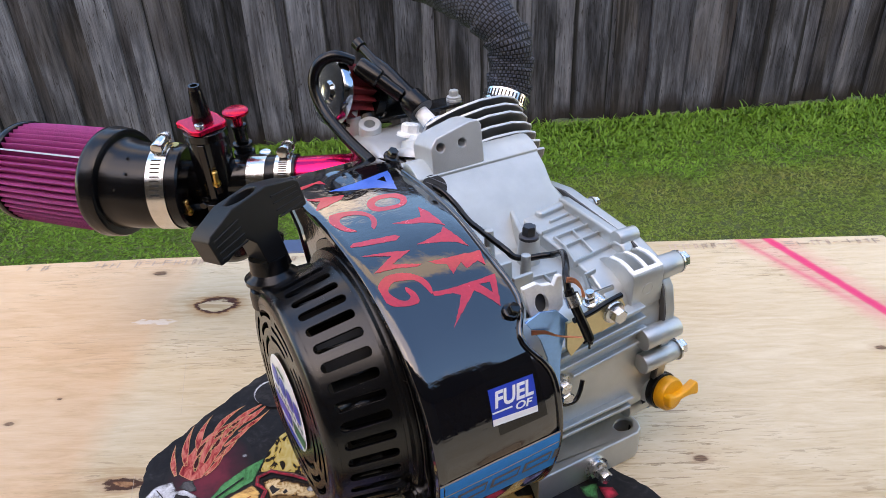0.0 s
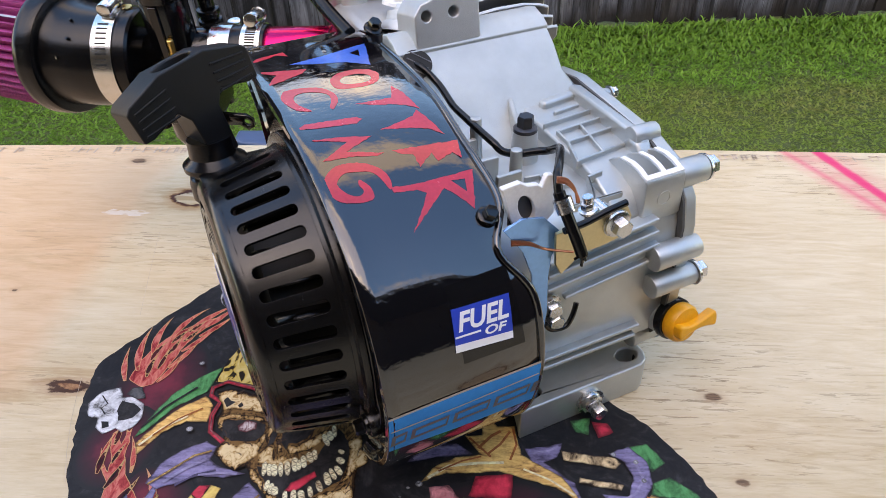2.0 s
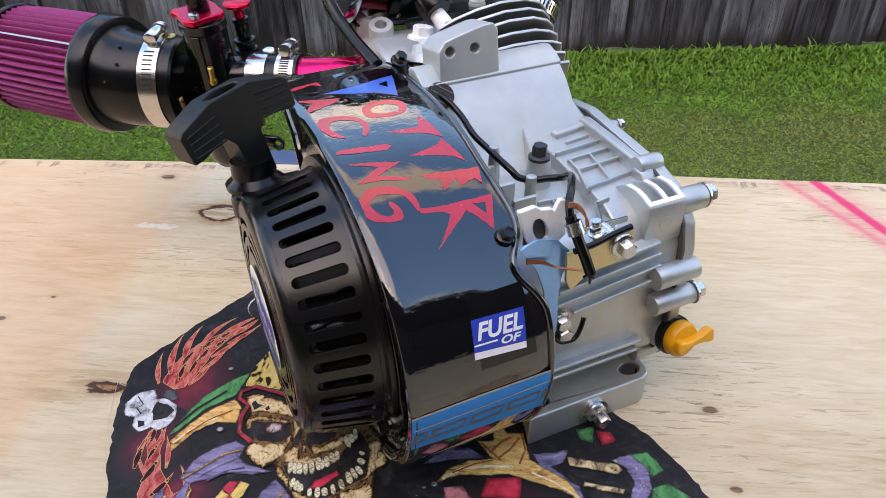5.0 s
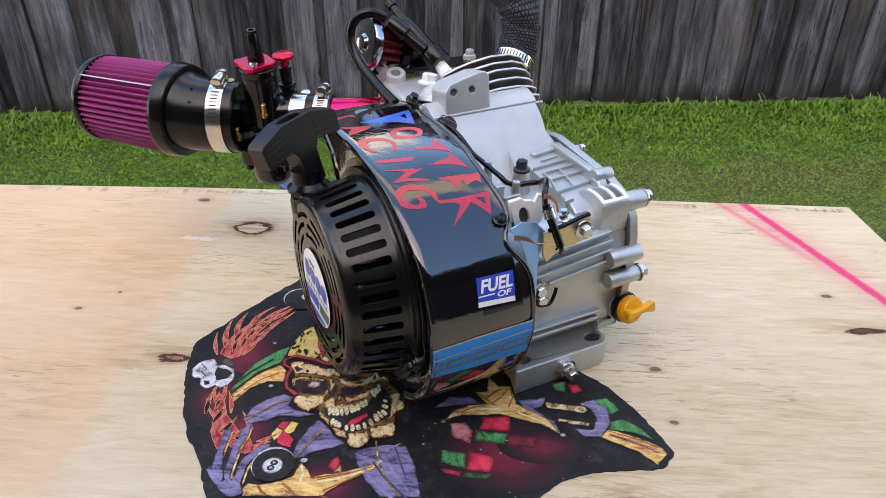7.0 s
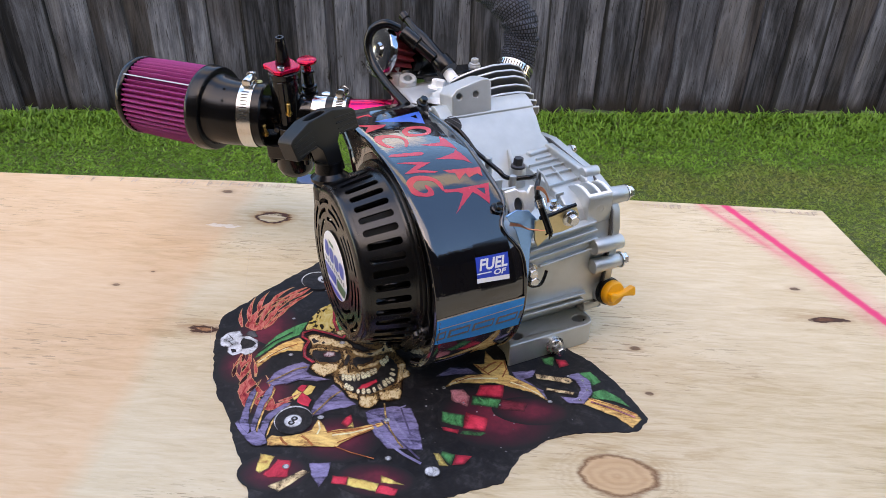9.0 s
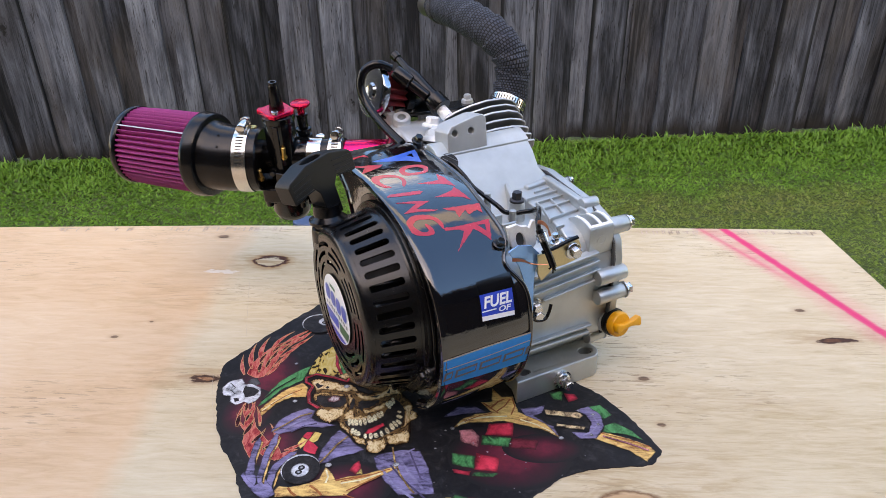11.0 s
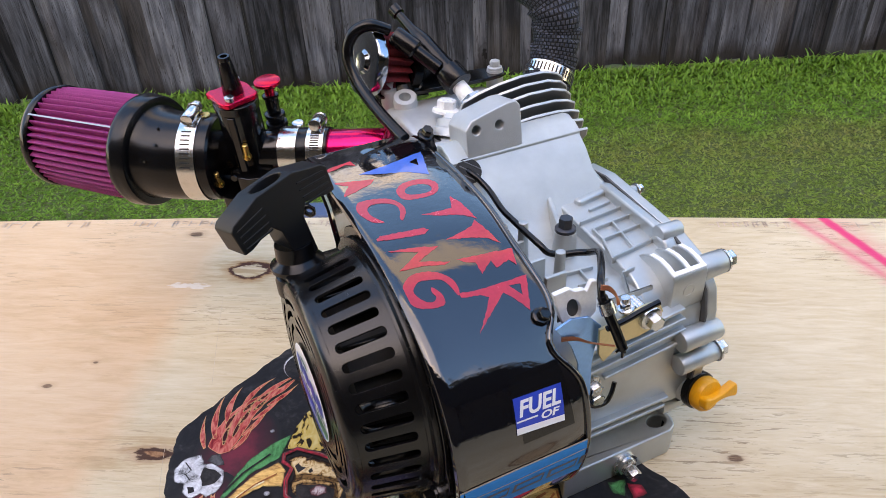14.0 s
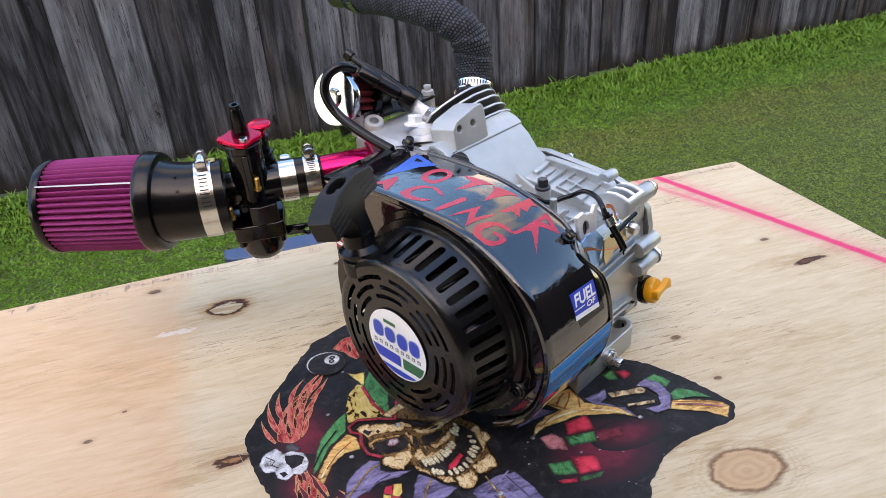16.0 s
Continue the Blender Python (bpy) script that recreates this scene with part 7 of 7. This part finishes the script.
# brass nozzles and screws
front = CS * -1
if front.y > 0:
    front = -front
for foot_, tip_ in (((-150, 195, 180), (-150.5, 193, 194)), ((-174, 209, 155), (-176, 207, 169))):
    bm = bmesh.new()
    q, p = mm(*foot_), mm(*tip_)
    dd = (p - q).normalized()
    rod(bm, q, p, 0.0024, 0.0024, 14, 0.0004)
    lathe(bm, p, dd, [(0, 0.0024), (0.0005, 0.0015), (-0.004, 0.0015), (-0.004, 0)], 14)
    lathe(bm, q + dd * 0.002, dd, [(0, 0), (0, 0.0036), (0.002, 0.0036), (0.002, 0)], 16)
    part("nozzle", bm, BRASS, carb, "brass vent nozzle")
bm = bmesh.new()
q = intake(150) + CU * 0.022
rod(bm, q, q + CU * 0.012, 0.006, 0.006, 18, 0.0006)
idle = part("idle_screw", bm, RUBBER, carb)
bm = bmesh.new()
rod(bm, q + CU * 0.012, q + CU * 0.015, 0.0042, seg=14)
part("screw_head", bm, BRASS, idle)
for s, h in ((104, -14), (120, -18), (128, -8)):
    bm = bmesh.new()
    q = intake(s) + CU * (h * 0.001) + front * 0.020
    hexbolt(bm, q, front, 0.0035, 0.006)
    part("idle_nut", bm, SHINY_BLACK, carb)



def carb_block(name, outline, h0, h1, bevel=0.001, material=SHINY_BLACK, label=""):
    """A casting drawn in the carburettor's own plan (along the bore, across it), between two heights."""
    bm = bmesh.new()
    prism(bm, outline, lambda a, b, h: CB + IN_D * (a * 0.001) + CS * (b * 0.001) + CU * (h * 0.001), h0, h1)
    return part(name, bm, material, carb, label, bevel=bevel)


FR = 1 if (CS - front).length < 1 else -1        # which way across the bore the front lies
carb_block("jet_block", [(-20, FR * 8), (6, FR * 8), (6, FR * 23), (-4, FR * 25), (-20, FR * 22)], -26, -6)
carb_block("bore_flange", [(28, -23), (33, -23), (33, 23), (28, 23)], -20, 16, 0.003)
carb_block("slide_rib", [(-3, FR * 14), (3, FR * 14), (3, FR * 18.5), (-3, FR * 18.5)], -6, 46)
carb_block("slide_collar", [(17.6 * math.cos(a), 17.6 * math.sin(a)) for a in (2 * math.pi * k / 24 for k in range(24))], 46, 53.5)
for a, b in ((-19, 18), (19, 18), (-19, -18), (19, -18)):
    bm = bmesh.new()
    q = CB + IN_D * (a * 0.001) + CS * (b * 0.001) - CU * 0.044
    rod(bm, q + CU * 0.004, q - CU * 0.006, 0.0042, seg=14, round_=0.0006)
    part("bowl_screw", bm, SHINY_BLACK, carb)
# throttle lever ear with its hole
ear = flat([(-24, -40), (-44, -41), (-49, -45), (-49, -51), (-44, -54), (-38, -50), (-24, -50)], [[(-44 + 3 * math.cos(a), -47.5 + 3 * math.sin(a)) for a in (2 * math.pi * k / 12 for k in range(12))]])
for v in ear.verts:
    v.co = CB + IN_D * (v.co.x * 0.001) + CS * (FR * 0.012) + CU * (v.co.y * 0.001)
solid(part("lever_ear", ear, SHINY_BLACK, carb, "black lever ear with a hole"), 0.003, 0)

# ---- air filter ----
FD = Vector((-0.708, 0.706, 0.0173)).normalized()     # the rubber neck is bent towards the fence
F0 = mm(-181.4, 229.7, 173.3) - FD * 0.160
FS = 0.945       # radial scale of the filter


def filter_line(s):
    return F0 + FD * (s * 0.001)


NECK = intake(158) + Vector((-0.5225, -0.853, 0)) * 0.007
bm = bmesh.new()
rings = []
for k, (f, r) in enumerate(((-0.42, 0.0), (-0.42, 33.4), (-0.38, 35.0), (-0.12, 35.4), (0.0, 35.4), (0.15, 35.4), (0.35, 35.8), (0.55, 36.4), (0.75, 37.2), (0.90, 38.4), (0.97, 39.8), (1.0, 40.2), (1.0, 0.0))):
    g = min(max(f, 0.0), 1.0)
    g = g * g * (3 - 2 * g)
    end = filter_line(203)
    straight, turned = NECK + IN_D * (0.042 * f), end + FD * (0.042 * (f - 1))
    c = straight.lerp(turned, g)
    _, x, y = basis(IN_D.lerp(FD, g))
    rings.append([bm.verts.new(c + (x * math.cos(2 * math.pi * j / 64) + y * math.sin(2 * math.pi * j / 64)) * (max(r, 0.01) * 0.001)) for j in range(64)])
for p, q in zip(rings, rings[1:]):
    for j in range(64):
        bm.faces.new((p[j], p[(j + 1) % 64], q[(j + 1) % 64], q[j]))
filt = part("air_filter", bm, RUBBER, engine, "magenta pleated cone air filter with black rubber ends")
hose_clamp(NECK, IN_D, 35.5, 15, filt, radians(84))
bm = bmesh.new()
lathe(bm, F0, FD, [(0.2005, 0.036), (0.2005, 0.0425), (0.2015, 0.0450), (0.2040, 0.0462), (0.2075, 0.0462), (0.2110, 0.0470), (0.2145, 0.0472), (0.2160, 0.0462), (0.2165, 0.0430), (0.2165, 0.0)], 72)
part("rubber_rim", bm, RUBBER, filt)
bm = bmesh.new()
lathe(bm, F0, FD, [(0.300, 0.0), (0.300, 0.0432), (0.301, 0.0440), (0.3045, 0.0440), (0.3075, 0.0430), (0.309, 0.0400), (0.3095, 0.034), (0.3085, 0.031), (0.3085, 0)], 72)
part("end_cap", bm, RUBBER, filt)
# mould vent pips on the neck
for at, turn in ((178, 40), (181, 62), (186, 18)):
    n2 = (up * math.sin(radians(turn)) - FD.cross(up).normalized() * math.cos(radians(turn))).normalized()
    bm = bmesh.new()
    rod(bm, filter_line(at) + n2 * 0.0355, filter_line(at) + n2 * 0.0378, 0.0013, 0.0010, 10)
    part("mould_pip", bm, RUBBER, filt)
bm = bmesh.new()
d, x, y = basis(FD)
PLEATS = 46
FOLD = ((0.0, 6.0), (0.22, 2.8), (0.40, 0.4), (0.5, 0.0), (0.60, 0.4), (0.78, 2.8))     # share of one pleat, depth below its crest
rows = []
for s, r in ((215, 46.9), (236, 46.9), (258, 46.6), (280, 46.0), (302, 45.0)):
    row = []
    for k in range(PLEATS):
        for f, deep in FOLD:
            a = 2 * math.pi * (k + f) / PLEATS + 0.004 * math.sin(s * 0.12 + k * 1.7)
            row.append(bm.verts.new(F0 + FD * (s * 0.001) + (x * math.cos(a) + y * math.sin(a)) * ((r - deep) * 0.001 * FS)))
    rows.append(row)
for a, b in zip(rows, rows[1:]):
    for k in range(len(a)):
        bm.faces.new((a[k], a[(k + 1) % len(a)], b[(k + 1) % len(a)], b[k]))
for turn in (0.0, math.pi):
    q = bmesh.new()
    n2 = (up * math.sin(radians(50) + turn) - FD.cross(up).normalized() * math.cos(radians(50) + turn)).normalized()
    box(q, mm(0, -0.7, 0), mm(85, 0.7, 0.5), Matrix.Translation(F0 + FD * 0.216 + n2 * (0.0464 * FS)) @ Matrix((FD, n2.cross(FD), n2)).transposed().to_4x4())
    part("seam_strip", q, BRUSHED, filt, "thin metal seam strip")
part("pleated_cloth", bm, PURPLE, filt, "magenta pleated cloth", smooth=60)

# ---- breather filter ----
BF, BF_D = mm(-44, 203, 237), Vector((0.945, 0.13, -0.29)).normalized()
bm = bmesh.new()
lathe(bm, BF, BF_D, [(0.002, 0), (0.0, 0.0199), (0.0, 0.0268), (0.0015, 0.0279), (0.008, 0.0279), (0.009, 0.0262), (0.009, 0)], 48)
breather = part("breather_filter", bm, CHROME, engine, "small chrome breather filter with dark red pleats")
bm = bmesh.new()
lathe(bm, BF, BF_D, [(-0.0005, 0), (-0.0015, 0.0075), (0.0035, 0.0120), (0.0040, 0.0160), (0.0004, 0.0196), (0.004, 0.0197), (0.004, 0)], 40)
part("chrome_dish", bm, CHROME, breather)
bm = bmesh.new()
d, x, y = basis(BF_D)
rows = []
for s, r in ((8, 25.8), (34, 24.8)):
    rows.append([bm.verts.new(BF + BF_D * (s * 0.001) + (x * math.cos(2 * math.pi * k / 36) + y * math.sin(2 * math.pi * k / 36)) * ((r - (6.5 if k % 2 else 0)) * 0.001)) for k in range(36)])
for k in range(36):
    bm.faces.new((rows[0][k], rows[0][(k + 1) % 36], rows[1][(k + 1) % 36], rows[1][k]))
part("pleats", bm, DEEP_RED, breather, "dark red pleated cloth", smooth=20)
bm = bmesh.new()
lathe(bm, BF, BF_D, [(0.035, 0), (0.035, 0.0268), (0.043, 0.0268), (0.046, 0.0232), (0.060, 0.0136), (0.075, 0.0125), (0.075, 0)], 40)
part("rubber_end", bm, RUBBER, breather)

# ---- wrapped exhaust ----
EX = [mm(86, 138, 205), mm(100, 147, 222), mm(108, 154, 245), mm(108, 160, 266), mm(100, 182, 285), mm(95, 220, 294), mm(98, 270, 296), mm(106, 310, 292), mm(112, 345, 288)]


def wrapped_pipe():
    line = spline(EX, 14)
    bm = bmesh.new()
    uv = bm.loops.layers.uv.new("UVMap")
    seg = 40
    d0, x, y = basis(line[1] - line[0])
    rings, run, n = [], 0.0, len(line)
    for k, p in enumerate(line):
        if k:
            run += (p - line[k - 1]).length
        d = (line[min(k + 1, n - 1)] - line[max(k - 1, 0)]).normalized()
        x = (x - d * x.dot(d)).normalized()
        y = d.cross(x)
        ring = []
        for j in range(seg):
            a = 2 * math.pi * j / seg
            turn = (run + 0.010 * a / (2 * math.pi) * 1.0 + 0.006 * math.cos(a)) / 0.020
            r = 0.0176 + 0.0034 * (turn % 1.0) + 0.0004 * noise.noise(p * 300)
            ring.append(bm.verts.new(p + (x * math.cos(a) + y * math.sin(a)) * r))
        rings.append((ring, run))
    for (a, ra), (b, rb) in zip(rings, rings[1:]):
        for j in range(seg):
            f = bm.faces.new((a[j], a[(j + 1) % seg], b[(j + 1) % seg], b[j]))
            for lp, (jj, rr) in zip(f.loops, ((j, ra), (j + 1, ra), (j + 1, rb), (j, rb))):
                lp[uv].uv = (jj / seg * 34, rr / 0.0033)
    bm.faces.new(rings[-1][0])
    return part("exhaust_pipe", bm, WRAP, engine, "exhaust pipe bound in black woven heat wrap", smooth=60)


exhaust = wrapped_pipe()


def pipe_band(k0, r, material, name, parent):
    line = spline(EX, 14)
    c, d = line[k0], (line[k0 + 1] - line[k0 - 1]).normalized()
    bm = bmesh.new()
    lathe(bm, c, d, [(-0.005, r - 0.002), (-0.005, r), (0.005, r), (0.005, r - 0.002)], 40)
    o = part(name, bm, material, parent, "stainless band clamp")
    return c, d, o


for k0, r in ((10, 0.0205), (104, 0.0208)):
    c, d, o = pipe_band(k0, r, STAINLESS, "band_clamp", exhaust)
    for j in range(40):
        a = 2 * math.pi * j / 40
        _, x, y = basis(d)
        n2 = x * math.cos(a) + y * math.sin(a)
        bm = bmesh.new()
        box(bm, mm(-3.2, -0.6, 0), mm(3.2, 0.6, 0.3), Matrix.Translation(c + n2 * (r - 0.0001)) @ Matrix((d, d.cross(n2), n2)).transposed().to_4x4())
        part("notch", bm, DARK, o)
    _, x, y = basis(d)
bm = bmesh.new()
rod(bm, mm(112, 345, 288), mm(116, 385, 284), 0.016, 0.016, 28, 0.001)
part("pipe_end", bm, DULL_STEEL, exhaust, "bare steel pipe end")

# ---- governor linkage, coil wiring and small hardware between shroud and crankcase ----
bm = bmesh.new()
hexbolt(bm, mm(-47, -80, 183), (0.15, -0.55, 0.82), 0.0038, 0.0065)
part("shroud_bolt", bm, SHINY_BLACK, shroud, "black flanged bolt")
bm = bmesh.new()
hexbolt(bm, mm(-28, 118, 204), (0.2, -0.4, 0.9), 0.0044, 0.0075)
part("shroud_bolt", bm, SHINY_BLACK, shroud, "black flanged bolt")
bm = bmesh.new()
prism(bm, [(-36, 128), (-24, 128), (-18, 116), (-22, 92), (-30, 70), (-40, 66), (-40, 100)], lambda u, v, w: mm(u, v, w + (v - 100) * -0.05), 200, 203)
part("shroud_tab", bm, GLOSS, shroud, "gloss black tab bent over the cylinder", bevel=0.001)


def plate(name, outline, v0, v1, material, parent, label="", holes=(), bevel=0.0005):
    """A plate cut in (u, w), between two depths v."""
    fb = flat(outline, holes)
    ret = bmesh.ops.extrude_face_region(fb, geom=fb.faces[:])
    for g in ret["geom"]:
        if isinstance(g, bmesh.types.BMVert):
            g.co.z = 1
    for p in fb.verts:
        p.co = mm(p.co.x, v1 if p.co.z > 0.5 else v0, p.co.y)
    return part(name, fb, material, parent, label, bevel=bevel)


gov = plate("governor_arm", [(-16, 153), (-17, 172), (-6, 173), (5, 176), (14, 178), (24, 177), (28, 169), (26, 158), (12, 155), (0, 155), (-12, 145)], -95, -93, GOLD_ZINC, engine, "yellow zinc governor arm with nut")
bm = bmesh.new()
rod(bm, mm(18, -78, 168), mm(18, -100, 168), 0.0042, seg=16)
lathe(bm, mm(18, -95, 168), (0, -1, 0), [(0, 0), (0, 0.0078), (0.0012, 0.0078), (0.0012, 0)], 24)
hexbolt(bm, mm(18, -96, 168), (0, -1, 0), 0.0052, 0.0075)
part("nut", bm, STEEL, gov, "zinc nut")
bm = bmesh.new()
rod(bm, mm(4, -92, 172), mm(2, -91, 186), 0.0026, seg=14)
hexbolt(bm, mm(3, -91.5, 178), (-0.3, 0, 1), 0.0034, 0.005)
part("clamp_bolt", bm, STEEL, gov)
plate("blue_bracket", [(-44, 180), (-34, 184), (-22, 181), (-13, 171), (-12, 166), (-16, 155), (-17, 143), (-16, 119), (-19, 84), (-26, 84), (-25, 120), (-27, 147), (-33, 164)], -91, -89.5, BLUE_STEEL, engine, "blued zinc throttle bracket",
      [[(-23.5 + 1.4 * math.cos(a), 122 + 2.4 * math.sin(a)) for a in (2 * math.pi * k / 12 for k in range(12))]])
plate("spring_plate", [(-42, 199), (-32, 200), (-28, 197), (-22, 196), (-20, 194), (-17.5, 200), (-14, 199.5), (-13, 190), (-12, 177), (-15, 174), (-17, 171), (-33, 172), (-37, 181)], -84.5, -81, BARE, engine, "bright worn alloy plate with an oval hole",
      [[(-28 + 4.2 * math.cos(a) - 2.4 * math.sin(a), 184 + 8.0 * math.sin(a)) for a in (2 * math.pi * k / 16 for k in range(16))]], 0.001)
plate("hole_back", [(-36, 174), (-20, 174), (-20, 194), (-36, 194)], -80.6, -79.6, GASKET, engine)

wires = bmesh.new()
tube(wires, [mm(-25, 58, 203), mm(-22, 50, 202), mm(-17, 38, 195), mm(-17.5, 18, 190.5), mm(-17, 3, 189.5), mm(-16, -14, 188.5), mm(-14, -25, 186.5), mm(-11, -30, 183), mm(-3, -34, 181.5), mm(4, -39, 183.5), mm(9, -45, 186), mm(8, -55, 193), mm(0, -68, 199), mm(-9, -81, 202), mm(-15, -89, 201), mm(-17, -94, 195)], 0.0022, 12, 10)
loom = part("kill_wire", wires, RUBBER, engine, "black sheathed ignition wire")
bm = bmesh.new()
tube(bm, [mm(-17, -94, 196), mm(-15.5, -99, 187), mm(-13, -105, 176), mm(-11, -109, 167)], 0.0030, 14, 6)
part("sleeve", bm, RUBBER, loom, "black heat-shrink sleeve")
bm = bmesh.new()
lathe(bm, mm(-16.5, -96, 193.5), (0.15, -0.5, -0.85), [(0, 0.0038), (0, 0.0046), (0.007, 0.0046), (0.007, 0.0038)], 18)
part("crimp", bm, STEEL, loom)
bm = bmesh.new()
tube(bm, [mm(-17, -101, 178), mm(-5, -101, 179), mm(8, -101, 182), mm(18, -101, 183.5)], 0.0018, 10, 6)
part("spring_rod", bm, RUBBER, loom)
for k in range(3):
    bm = bmesh.new()
    j = 1.2 * k
    tube(bm, [mm(-20, -96, 206 - j), mm(-15, -97, 204 - j), mm(-11 + j * 0.4, -98, 198 - j), mm(-9 + j * 0.5, -98, 190)], 0.0006, 6, 6)
    part("copper_strand", bm, COPPER, loom, "bare copper strand")
    bm = bmesh.new()
    tube(bm, [mm(-40, -91.5, 171 + j), mm(-31, -92.5, 169 + j * 0.6), mm(-23, -96, 166), mm(-14, -106, 168)], 0.0006, 6, 6)
    part("copper_strand", bm, COPPER, loom, "bare copper strand")
rng = random.Random(2)
for k in range(7):
    bm = bmesh.new()
    q = mm(-11, -109, 168)
    rod(bm, q, q + Vector((rng.uniform(-4, 4), rng.uniform(-2, 2), rng.uniform(-7, -2))) * 0.001, 0.0007, seg=6)
    part("frayed_end", bm, RUBBER, loom)
bm = bmesh.new()
tube(bm, [mm(-13, -86, 103), mm(-10, -87, 99), mm(-5, -87, 97), mm(1, -87, 97.5), mm(5, -86, 103), mm(8, -84, 109)], 0.0016, 10, 6)
part("link_rod", bm, SHINY_BLACK, loom, "bent black wire link")
bm = bmesh.new()
hexbolt(bm, mm(-6, -79, 101), (0, -1, 0), 0.0055, 0.009)
hexbolt(bm, mm(-7, -79, 110), (0, -1, 0), 0.0050, 0.008)
part("stud_nut", bm, STEEL, engine, "zinc stud nut")
